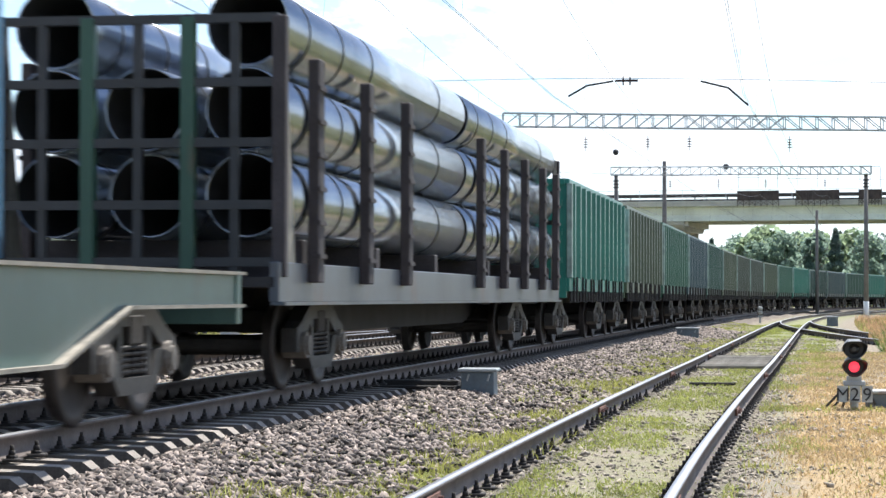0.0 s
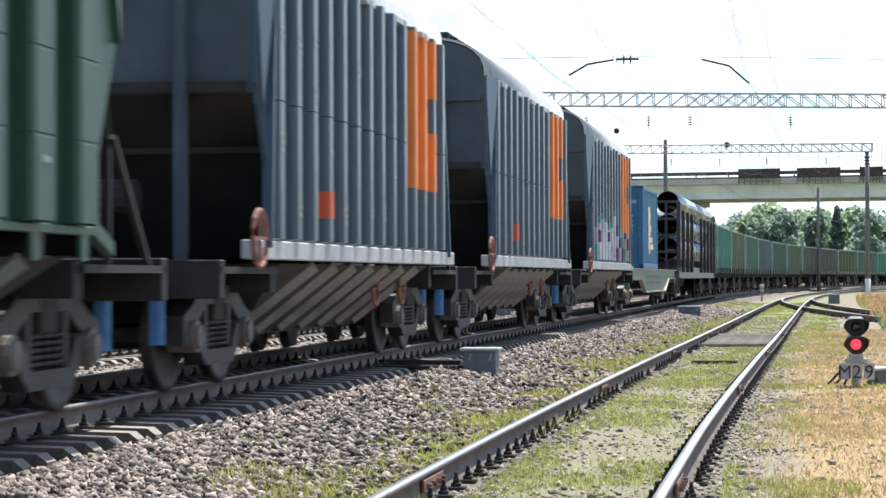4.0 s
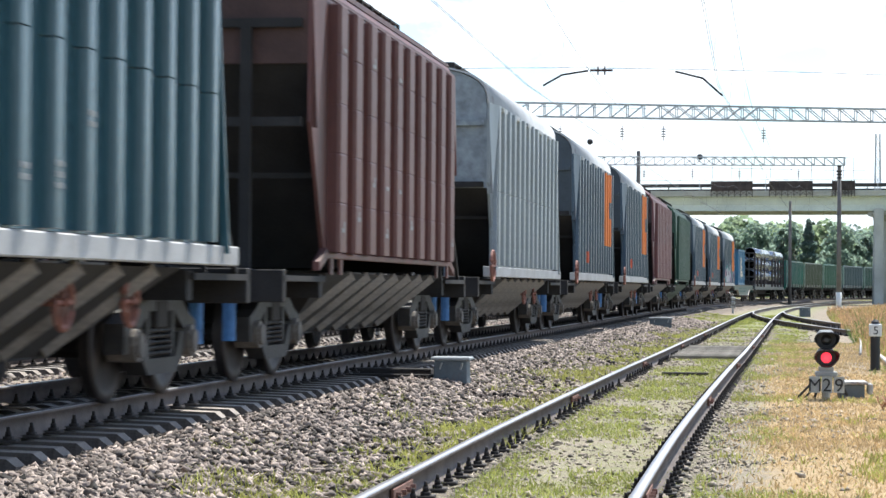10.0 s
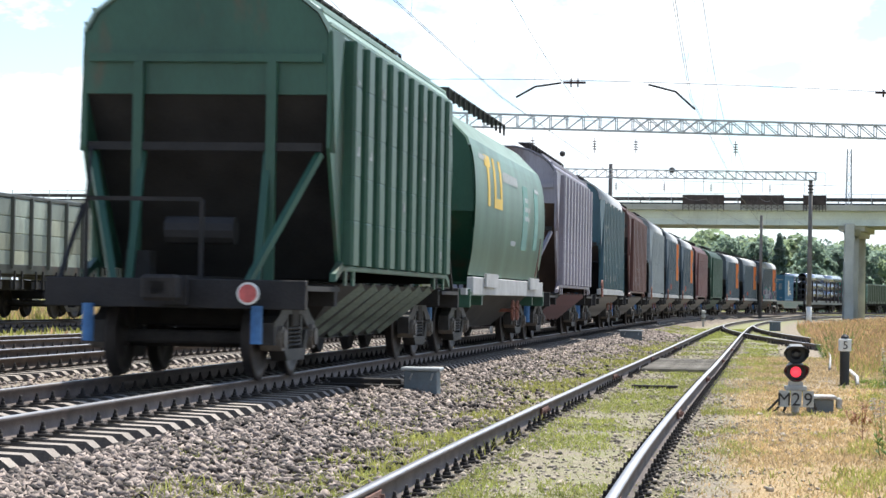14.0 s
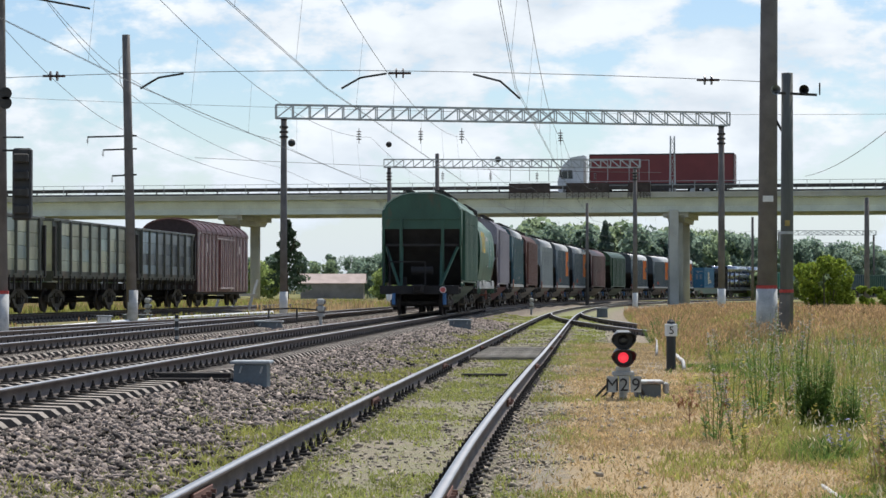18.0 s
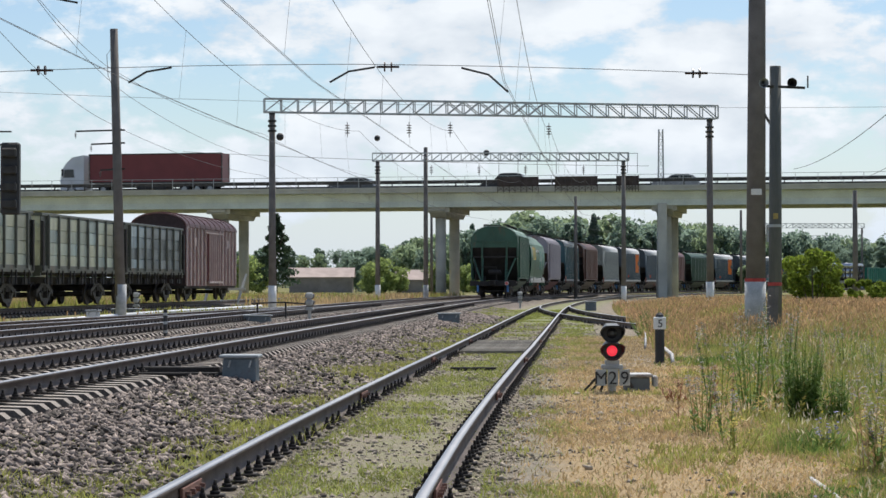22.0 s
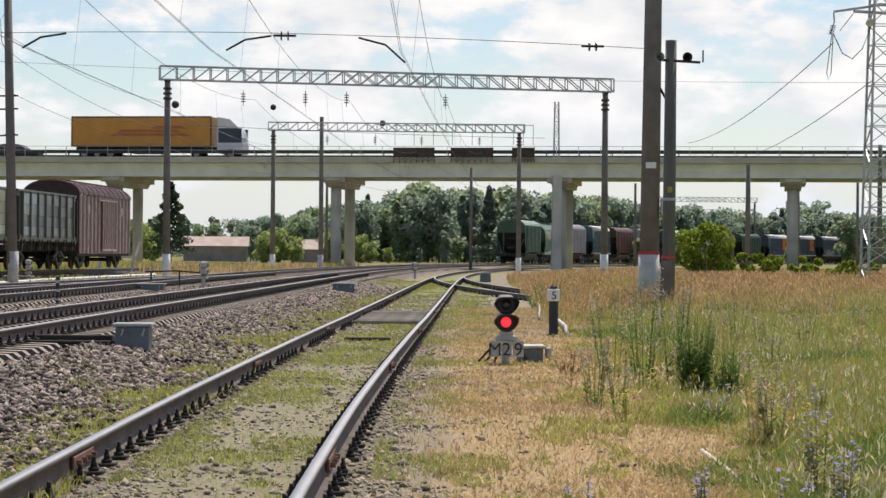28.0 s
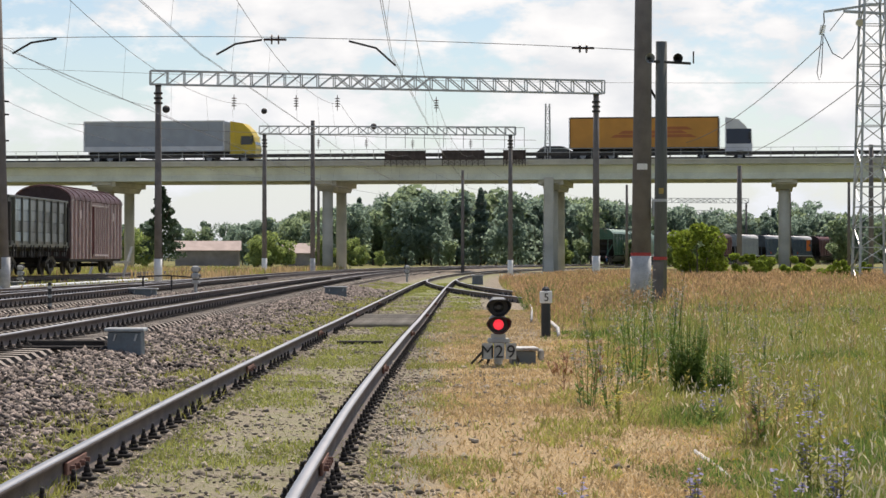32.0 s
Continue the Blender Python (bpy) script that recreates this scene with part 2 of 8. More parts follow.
def raw_mesh(name, verts, faces, material, smooth=False):
    """A mesh from numpy arrays, for what has very many small pieces; faces all with the same corner count."""
    me = bpy.data.meshes.new(name)
    verts, faces = np.asarray(verts, np.float32), np.asarray(faces, np.int32)
    me.vertices.add(len(verts))
    me.vertices.foreach_set("co", verts.ravel())
    k = faces.shape[1]
    me.loops.add(faces.size)
    me.loops.foreach_set("vertex_index", faces.ravel())
    me.polygons.add(len(faces))
    me.polygons.foreach_set("loop_start", np.arange(0, faces.size, k, dtype=np.int32))
    me.update(calc_edges=True)
    me.validate()
    for m in material if isinstance(material, (list, tuple)) else [material]:
        me.materials.append(m)
    return me


# ---------------------------------------------------------------- the lie of the tracks
KNOTS = [-60, 0, 40, 80, 130, 180, 240, 320, 420, 600, 900]
BENDS = [0.00083, 0.00083, -0.0001, 0.00021, 0.00096, 0.00163, 0.00168, 0.00172, 0.00171, 0.00171, 0.00171]
LINE_S = np.arange(-420.0, 1300.0, 1.0)
_k = np.where(LINE_S < -60, 0, np.interp(LINE_S, KNOTS, BENDS))
_h = np.cumsum(_k)
_i0 = int(np.argmin(abs(LINE_S)))
LINE_H = _h - _h[_i0] + 0.05186
_x, _y = np.cumsum(np.sin(LINE_H)), np.cumsum(np.cos(LINE_H))
LINE_X, LINE_Y = _x - _x[_i0] - 5.44, _y - _y[_i0] + 20
MAIN_Z, SIDE_Z = 0.37, 0.13           # tops of the rails
_n = int(np.argmax(LINE_Y))


def on_line(s, off=0.0):
    """x, y and heading (from the y axis towards the x axis) at length s on the main track, off metres to its right."""
    x, y, h = np.interp(s, LINE_S, LINE_X), np.interp(s, LINE_S, LINE_Y), np.interp(s, LINE_S, LINE_H)
    return x + off * math.cos(h), y - off * math.sin(h), h


def main_x(y):
    return np.interp(y, LINE_Y[:_n], LINE_X[:_n])


def offset_of(x, y):
    """Metres to the right of the main track's centre."""
    h = np.interp(y, LINE_Y[:_n], LINE_H[:_n])
    return (x - main_x(y)) * np.cos(h)


def bump_step(v, a, b):
    t = np.clip((v - a) / (b - a), 0, 1)
    return t * t * (3 - 2 * t)


SIDING = 5.06                          # siding's centre, right of the main track, beyond s = 25


def siding_off(s):
    """The siding lies a little nearer to the main track where it passes the viewer."""
    return float(np.interp(s, [-8, -1, 5, 12, 25], [4.885, 4.91, 4.955, 5.0, SIDING]))


SECOND = -4.9                          # second main track


def ground_z(x, y):
    """Height of the ground: ballast beds under the tracks, flat land, a low rise to the right."""
    o = offset_of(x, y)
    z = (0.12 - 0.11 * (1 - bump_step(abs(o), 1.30, 1.75)) - 0.10 * (1 - bump_step(abs(o - SECOND), 1.35, 1.60))) * (1 - bump_step(o, 1.7, 3.3)) * bump_step(o, -9.6, -7.4) + 0.06 * (1 - bump_step(o, -9.5, -7.4))
    z = z - 0.06 * bump_step(o, 2.0, 3.4)
    r = o - SIDING
    z = z + 0.30 * bump_step(r, 3.0, 9.0) * bump_step(y, 30, 60)
    return z
# ---------------------------------------------------------------- ground
def ground_material():
    m = bpy.data.materials.new("ground_soil_grass_gravel")
    m.use_nodes = True
    n, l = m.node_tree.nodes, m.node_tree.links
    b = n["Principled BSDF"]
    b.inputs["Roughness"].default_value = 0.95
    b.inputs["Specular IOR Level"].default_value = 0.2
    co = n.new("ShaderNodeTexCoord")

    def noise_tex(scale, detail=5, rough=0.55):
        t = n.new("ShaderNodeTexNoise")
        t.inputs["Scale"].default_value, t.inputs["Detail"].default_value, t.inputs["Roughness"].default_value = scale, detail, rough
        l.new(co.outputs["Object"], t.inputs["Vector"])
        return t.outputs["Fac"]

    def ramp(fac, *stops):
        r = n.new("ShaderNodeValToRGB")
        e = r.color_ramp.elements
        while len(e) < len(stops):
            e.new(0.5)
        for el, (p, c) in zip(e, stops):
            el.position, el.color = p, (*c, 1)
        l.new(fac, r.inputs["Fac"])
        return r.outputs["Color"]

    def mix(fac, a, c):
        x = n.new("ShaderNodeMix")
        x.data_type = "RGBA"
        l.new(fac, x.inputs["Factor"])
        l.new(a, x.inputs["A"])
        l.new(c, x.inputs["B"])
        return x.outputs["Result"]

    def soft(value, k, lo, hi):
        """Zone weight roughened by noise."""
        a = n.new("ShaderNodeMath")
        a.operation = "MULTIPLY_ADD"
        l.new(k, a.inputs[0])
        a.inputs[1].default_value = 0.9
        l.new(value, a.inputs[2])
        r = n.new("ShaderNodeMapRange")
        r.inputs["From Min"].default_value, r.inputs["From Max"].default_value = lo, hi
        l.new(a.outputs[0], r.inputs["Value"])
        return r.outputs["Result"]

    fine, mid, large, patch = noise_tex(30, 9, 0.72), noise_tex(9, 6, 0.6), noise_tex(0.9, 4), noise_tex(2.6, 6, 0.65)
    gravel = ramp(fine, (0.32, (0.08, 0.066, 0.05)), (0.5, (0.225, 0.19, 0.145)), (0.70, (0.40, 0.355, 0.285)))
    green = ramp(mid, (0.3, (0.12, 0.14, 0.05)), (0.55, (0.22, 0.245, 0.095)), (0.75, (0.33, 0.33, 0.18)))
    straw = ramp(fine, (0.28, (0.16, 0.105, 0.052)), (0.5, (0.335, 0.242, 0.130)), (0.72, (0.48, 0.375, 0.225)))
    soil = ramp(fine, (0.30, (0.045, 0.036, 0.030)), (0.5, (0.105, 0.086, 0.074)), (0.72, (0.20, 0.175, 0.155)))
    meadow = ramp(patch, (0.3, (0.07, 0.085, 0.025)), (0.5, (0.15, 0.15, 0.05)), (0.7, (0.30, 0.22, 0.09)))
    at = n.new("ShaderNodeAttribute")
    at.attribute_name = "zone"
    sep = n.new("ShaderNodeSeparateColor")
    l.new(at.outputs["Color"], sep.inputs["Color"])
    gravel = mix(soft(at.outputs["Alpha"], patch, 0.75, 1.1), gravel, soil)
    c = mix(soft(sep.outputs["Green"], patch, 0.66, 1.2), gravel, green)
    c = mix(soft(sep.outputs["Blue"], patch, 0.78, 1.15), c, straw)
    c = mix(soft(sep.outputs["Red"], patch, 0.85, 1.1), c, meadow)
    l.new(c, b.inputs["Base Color"])
    bp = n.new("ShaderNodeBump")
    bp.inputs["Strength"].default_value, bp.inputs["Distance"].default_value = 0.5, 0.03
    l.new(fine, bp.inputs["Height"])
    l.new(bp.outputs["Normal"], b.inputs["Normal"])
    return m


def spread(a, b, step, far, grow=1.25):
    """Even steps from a to b, then growing ones out to +-far."""
    v, up, down = list(np.arange(a, b + 1e-6, step)), [], []
    d = step
    p = b
    while p < far:
        d *= grow
        p += d
        up.append(p)
    d, p = step, a
    while p > -far:
        d *= grow
        p -= d
        down.append(p)
    return np.array(down[::-1] + v + up)


def zones(x, y):
    """Weights of meadow, green grass and straw over bare gravel."""
    o = offset_of(x, y)
    r = o - SIDING
    green = (0.27 + 0.24 * bump_step(y, 55, 80)) * bump_step(o, 2.6, 3.6) * (1 - bump_step(r, 1.6, 3.4)) + 0.10 * bump_step(r, -0.7, 0.1) * (1 - bump_step(r, 0.5, 0.9))
    straw = 0.85 * bump_step(r, 1.0, 1.7) * (1 - bump_step(r, 4.2, 5.8)) * (1 - bump_step(y, 34, 44)) + 0.35 * bump_step(r, 2.0, 3.0) * bump_step(y, 34, 44)
    meadow = 0.75 * bump_step(r, 2.6, 5.2) + 0.6 * bump_step(-o, 9.0, 11.0)
    far = bump_step(y, 230, 300)
    near_rail = np.maximum(1 - bump_step(abs(abs(r) - 0.8), 0.15, 0.5), 0.8 * (1 - bump_step(abs(o), 1.3, 1.9)))
    near_rail = np.maximum(near_rail, 0.42 * bump_step(o, 2.2, 3.2) * (1 - bump_step(r, 3.0, 4.0)))
    near_rail = np.maximum(near_rail, 1.0 * bump_step(o, 1.2, 1.5) * (1 - bump_step(o, 2.6, 3.4)))
    dark = 0.55 * np.maximum(near_rail, 0.8 * (1 - bump_step(abs(o - SECOND), 1.3, 1.9)))
    return np.stack([np.maximum(meadow, far), green, straw, dark], -1)


gx, gy = spread(-16, 16, 0.4, 3200, 1.22), spread(10, 70, 0.4, 3800, 1.12)
GX, GY = np.meshgrid(gx, gy)
GZ = ground_z(GX, GY)
gv = np.stack([GX, GY, GZ], -1).reshape(-1, 3)
ni, nj = GX.shape
gi = np.arange(ni * nj).reshape(ni, nj)
gf = np.stack([gi[:-1, :-1], gi[:-1, 1:], gi[1:, 1:], gi[1:, :-1]], -1).reshape(-1, 4)
gme = raw_mesh("ground", gv, gf, ground_material())
gcol = gme.color_attributes.new("zone", "FLOAT_COLOR", "POINT")
gcol.data.foreach_set("color", zones(gv[:, 0], gv[:, 1]).astype(np.float32).ravel())
gme.polygons.foreach_set("use_smooth", [True] * len(gme.polygons))
tagged(new("ground", gme), "gravelly railway ground with dry straw and green grass", "ground", kind="structure")


# ---------------------------------------------------------------- tracks
RAIL = [(-0.066, 0.0), (-0.066, 0.012), (-0.012, 0.03), (-0.010, 0.135), (-0.037, 0.147), (-0.037, 0.172), (-0.030, 0.18),
        (0.030, 0.18), (0.037, 0.172), (0.037, 0.147), (0.010, 0.135), (0.012, 0.03), (0.066, 0.012), (0.066, 0.0)]


def sweep(name, line, material_pair, section=RAIL):
    """A rail drawn along a line of (x, y, heading, z of its foot); its top runs polished."""
    k = len(section)
    v = []
    for x, y, h, z in line:
        c, s = math.cos(h), math.sin(h)
        v += [(x + a * c, y - a * s, z + b) for a, b in section]
    f = []
    for i in range(len(line) - 1):
        f += [(i * k + j, (i + 1) * k + j, (i + 1) * k + (j + 1) % k, i * k + (j + 1) % k) for j in range(k)]
    me = raw_mesh(name, v, f, material_pair)
    me.polygons.foreach_set("material_index", [1 if q % k in (5, 6, 7) else 0 for q in range(len(f))])
    return me


def track_line(s0, s1, off, z, step=1.5):
    return [(*on_line(s, off(s) if callable(off) else off), z) for s in np.arange(s0, s1 + 0.1, step)]


def clip_mesh():
    bm = bmesh.new()
    for y in (-0.11, 0.11):
        box(bm, -0.04, 0.04, y - 0.03, y + 0.03, 0.0, 0.03)
        box(bm, -0.02, 0.02, y - 0.02, y + 0.02, 0.03, 0.066, taper=0.85)
        box(bm, -0.012, 0.012, y - 0.012, y + 0.012, 0.066, 0.10, taper=0.9)
    box(bm, -0.08, 0.08, -0.17, 0.17, -0.015, 0.006)
    return mesh_of("rail_clip", bm, M_CLIP)


def sleeper_mesh(wood=False):
    bm = bmesh.new()
    if wood:
        box(bm, -1.36, 1.36, -0.12, 0.12, -0.16, 0.0, bevel=0.012)
        return mesh_of("sleeper", bm, M_WOODS)
    rings = []
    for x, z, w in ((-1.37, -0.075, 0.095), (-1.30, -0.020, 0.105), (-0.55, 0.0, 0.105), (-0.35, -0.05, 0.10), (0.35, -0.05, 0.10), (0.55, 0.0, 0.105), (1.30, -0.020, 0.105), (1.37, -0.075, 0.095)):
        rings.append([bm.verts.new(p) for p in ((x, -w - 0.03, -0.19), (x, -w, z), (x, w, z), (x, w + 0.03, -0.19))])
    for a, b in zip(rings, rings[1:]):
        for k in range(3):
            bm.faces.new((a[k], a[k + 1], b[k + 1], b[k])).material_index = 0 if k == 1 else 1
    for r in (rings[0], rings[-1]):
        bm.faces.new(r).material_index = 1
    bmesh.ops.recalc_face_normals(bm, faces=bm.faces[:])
    return mesh_of("sleeper", bm, [M_CONC, M_GRIME_SHADE])


CLIP, SLEEPER_C, SLEEPER_W = clip_mesh(), sleeper_mesh(), sleeper_mesh(True)


def fastenings(name, spots):
    """All clips of a rail as one mesh: spots are x, y, z, turn."""
    base = np.array([v.co for v in CLIP.vertices])
    tri = np.array([p.vertices[:] for p in CLIP.polygons])
    V, F = [], []
    for i, (x, y, z, a) in enumerate(spots):
        c, s = math.cos(a), math.sin(a)
        V.append(np.stack([base[:, 1] * c + base[:, 0] * s + x, -base[:, 1] * s + base[:, 0] * c + y, base[:, 2] + z], -1))
        F.append(tri + i * len(base))
    return raw_mesh(name, np.concatenate(V), np.concatenate(F), M_CLIP)


def railway(name, label, s0, s1, off, top, step=0.54, wood=False, near=None, sleepers=True, clip_lift=0.0):
    """A track: two rails, its nearest sleepers one by one, the rest and the clips joined."""
    tr = thing(name, Matrix(), label, "railway track", kind="structure")
    foot = top - 0.18
    get = off if callable(off) else (lambda s: off)
    for side in (-0.797, 0.797):
        part("rail", sweep("rail", track_line(s0, s1, lambda s: get(s) + side, foot), [M_RAIL, M_HEAD]), None, tr, "worn steel rail with a polished head")
    spots, rest, count = [], [], 0
    for s in np.arange(s0 + 0.3, s1, step):
        x, y, h = on_line(s, get(s))
        jig = random.uniform(-0.02, 0.02)
        m = Matrix.Translation((x, y, foot - 0.012)) @ Matrix.Rotation(-h + jig, 4, "Z")
        if y < 3 or y > 190:
            continue
        if sleepers:
            if near and near[0] < y < near[1] and count < 290:
                part("sleeper", SLEEPER_W if wood else SLEEPER_C, None, tr, m=m)
                count += 1
            else:
                rest.append(m)
        if y < 120:
            for side in (-0.797, 0.797):
                if wood and random.random() < 0.16:
                    continue
                px, py, ph = on_line(s, get(s) + side)
                spots.append((px, py, foot + 0.012 + clip_lift, ph))
    if spots:
        ob = part("rail_clips", fastenings("rail_clips", spots), None, tr, "dark iron rail clips and bolts")
        ob["kind"] = "stuff"
    if rest:
        src = SLEEPER_W if wood else SLEEPER_C
        base = np.array([v.co for v in src.vertices])
        V, F = [], []
        polys = [p.vertices[:] for p in src.polygons]
        quads = []
        kinds = []
        for p, f in zip(polys, src.polygons):
            quads += [(p[0], p[i], p[i + 1]) for i in range(1, len(p) - 1)]
            kinds += [f.material_index] * (len(p) - 2)
        quads = np.array(quads)
        for i, m in enumerate(rest):
            r = np.array(m.to_3x3())
            V.append(base @ r.T + np.array(m.translation))
            F.append(quads + i * len(base))
        ob = part("sleepers", raw_mesh("sleepers", np.concatenate(V), np.concatenate(F), M_WOODS if wood else [M_CONC, M_GRIME_SHADE]), None, tr)
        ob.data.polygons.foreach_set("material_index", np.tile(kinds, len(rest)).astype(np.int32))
        ob["kind"] = "stuff"
    return tr


def spur_off(s):
    """The trap spur leaves the siding at s = 108 and runs back towards the viewer on the right."""
    d = max(0.0, 112 - s)
    return SIDING + 0.0011 * d * d + 0.0 * d


main_track = railway("track_main", "main track with concrete sleepers and dark clips", -60, 560, 0.0, MAIN_Z, near=(8, 92))
second_track = railway("track_second", "second main track with concrete sleepers", -60, 420, SECOND, MAIN_Z, near=(30, 110))
siding_track = railway("track_siding", "rusty overgrown siding with bright rail heads", -60, 420, siding_off, SIDE_Z, 0.55, True, near=(40, 110), sleepers=True)
spur_track = railway("track_spur", "short overgrown spur with rusty rails", 50, 112, spur_off, SIDE_Z, 0.55, True, near=(60, 100))


def yard_off(s):
    """The yard track on which the parked wagons stand."""
    y = 20 + s
    return (-14.45 + 0.1 * (y - 117)) - float(main_x(y))


def third_off(s):
    t = min(max(s / 105.0, 0.0), 1.0)
    return SECOND - 4.7 * (1 - t * t * (3 - 2 * t))


third_track = railway("track_third", "third track running into the second main track", -20, 104, third_off, MAIN_Z - 0.02, near=(35, 100))
yard_track = railway("track_yard", "yard track below the parked wagons", -10, 160, yard_off, MAIN_Z, near=(70, 90))


M_REDRUST = mat("red_rust", (0.23, 0.115, 0.085), 0.85, 0.1, 0.6, 1.3, 6, 50, 0.2)


def joint_bars(parent, s, off, top):
    for side in (-0.797, 0.797):
        x, y, h = on_line(s, off + side)
        bm = bmesh.new()
        for dx in (-1, 1):
            box(bm, dx * 0.028 - 0.012, dx * 0.028 + 0.012, -0.4, 0.4, -0.13, -0.045, bevel=0.006)
            for by in (-0.3, -0.1, 0.1, 0.3):
                tube(bm, [(dx * 0.03, by, -0.09), (dx * 0.075, by, -0.09)], 0.02, 6)
        part("fishplate", bm, M_REDRUST, parent, "red-rusted bolted fishplate", Matrix.Translation((x, y, top)) @ Matrix.Rotation(-h, 4, "Z"))


for s in (-5.2, 7.2, 19.6, 32.0, 44.5):
    joint_bars(siding_track, s, siding_off(s), SIDE_Z)
# ---------------------------------------------------------------- road bridge
BR_Y0, BR_K = 214.0, -0.2               # its axis: y = BR_Y0 + BR_K * x
BR_A = math.atan(BR_K)
bridge_m = Matrix.Translation((0, BR_Y0, -0.25)) @ Matrix.Rotation(BR_A, 4, "Z")
bridge = thing("road_bridge", bridge_m, "pale green concrete road bridge on round piers over the tracks", "bridge", kind="structure")
DECK_TOP = 10.35
for y in (-5.2, -2.6, 0, 2.6, 5.2):
    bm = bmesh.new()
    prism(bm, [(y - 0.45, 8.65), (y + 0.45, 8.65), (y + 0.3, 8.95), (y + 0.18, 9.2), (y + 0.2, 9.9), (y + 0.7, 10.0), (y - 0.7, 10.0), (y - 0.2, 9.9), (y - 0.18, 9.2), (y - 0.3, 8.95)], "x", -470, 470)
    part("girder", bm, M_PALECONC, bridge, "pale green painted concrete girder")
bm = bmesh.new()
box(bm, -470, 470, -6.2, 6.2, 10.0, DECK_TOP - 0.05)
part("deck_slab", bm, M_PIER, bridge)
bm = bmesh.new()
box(bm, -470, 470, -5.2, 5.2, DECK_TOP - 0.046, DECK_TOP)
part("carriageway", bm, mat("bridge_asphalt", (0.06, 0.06, 0.06), 0.9), bridge)
for y in (-6.1, 6.1):
    bm = bmesh.new()
    box(bm, -470, 470, y - 0.18, y + 0.18, DECK_TOP - 0.05, DECK_TOP + 0.12)
    part("kerb", bm, M_PIER, bridge)
def bridge_rail(name, y, bars, post_z, step, width, material, label):
    """Bars along the whole bridge, with posts: single ones over the tracks, the far ones joined."""
    for z, h in bars:
        bm = bmesh.new()
        beam(bm, (-470, y, DECK_TOP + z), (470, y, DECK_TOP + z), width * 0.8, h)
        part(name, bm, material, bridge, label)
    bm = bmesh.new()
    beam(bm, (0, 0, post_z[0]), (0, 0, post_z[1]), width)
    post = mesh_of(name + "_post", bm, material)
    rest = bmesh.new()
    for i in range(-int(470 / step), int(470 / step) + 1):
        if -60 < i * step < 84:
            part(name + "_post", post, None, bridge, m=Matrix.Translation((i * step, y, DECK_TOP)))
        else:
            beam(rest, (i * step, y, DECK_TOP + post_z[0]), (i * step, y, DECK_TOP + post_z[1]), width)
    part(name + "_post", rest, material, bridge)["kind"] = "stuff"


for y in (-5.3, 5.3):
    bridge_rail("crash_barrier", y, ((0.62, 0.3),), (-0.04, 0.47), 3, 0.1, M_DARKSTEEL, "dark steel crash barrier")
for y in (-6.1, 6.1):
    bridge_rail("handrail", y, ((0.75, 0.04), (1.1, 0.04)), (0.1, 1.08), 2, 0.045, M_GALV, "galvanised handrail")


def pier(x):
    for y in (-3.4, 3.4):
        bm = bmesh.new()
        tube(bm, [(x, y, -0.3), (x, y, 8.0)], 0.5, 16)
        part("pier_column", bm, M_PIER, bridge, "round concrete pier column", smooth=True)
    bm = bmesh.new()
    prism(bm, [(-5.4, 8.65), (-5.4, 8.35), (-4.3, 7.75), (4.3, 7.75), (5.4, 8.35), (5.4, 8.65)], "x", x - 0.75, x + 0.75)
    box(bm, x - 1.15, x + 1.15, -5.2, 5.2, 8.2, 8.645, taper=1.0)
    part("pier_cap", bm, M_PIER, bridge, "concrete pier cap")


for i in range(-12, 13):
    pier(1.2 + i * 21.0)

# protective screens on the bridge over the wires
M_SCREEN = mat("rusty_screen_plate", (0.065, 0.05, 0.045), 0.8, 0.1, 0.6, 1.4, 2, 20, 0.1)
for k, (x0, x1) in enumerate(((7.1, 10.85), (12.4, 16.25), (18.0, 20.0))):
    bm = bmesh.new()
    box(bm, x0, x1, -6.34, -6.30, DECK_TOP + 0.1, DECK_TOP + 0.98)
    for i in range(8):
        xa = x0 + (x1 - x0) * i / 7
        beam(bm, (xa, -6.36, DECK_TOP - 0.45), (xa, -6.36, DECK_TOP + 1.0), 0.05)
    for i in range(7):
        xa, xb = x0 + (x1 - x0) * i / 7, x0 + (x1 - x0) * (i + 1) / 7
        beam(bm, (xa, -6.38, DECK_TOP - 0.3), (xb, -6.38, DECK_TOP + 0.1), 0.03)
        beam(bm, (xb, -6.38, DECK_TOP - 0.3), (xa, -6.38, DECK_TOP + 0.1), 0.03)
    part("safety_screen", bm, M_SCREEN, bridge, "dark safety screen on the parapet")
    bm = bmesh.new()
    for xa in (x0 + 0.1, (x0 + x1) / 2, x1 - 0.1):
        beam(bm, (xa, -6.3, DECK_TOP + 1.2), (xa, -6.3, DECK_TOP + 3.0), 0.05)
    beam(bm, (x0 + 0.1, -6.3, DECK_TOP + 3.0), (x1 - 0.1, -6.3, DECK_TOP + 3.0), 0.05)
    part("screen_frame", bm, M_GALV, bridge)


# ---------------------------------------------------------------- poles, portals and wires
M_LIME = mat("worn_limewash", (0.52, 0.53, 0.53), 0.85, 0, 0.6, 1.2, 3, 30, 0.15, rust=0.15, rust_color=(0.25, 0.24, 0.23))


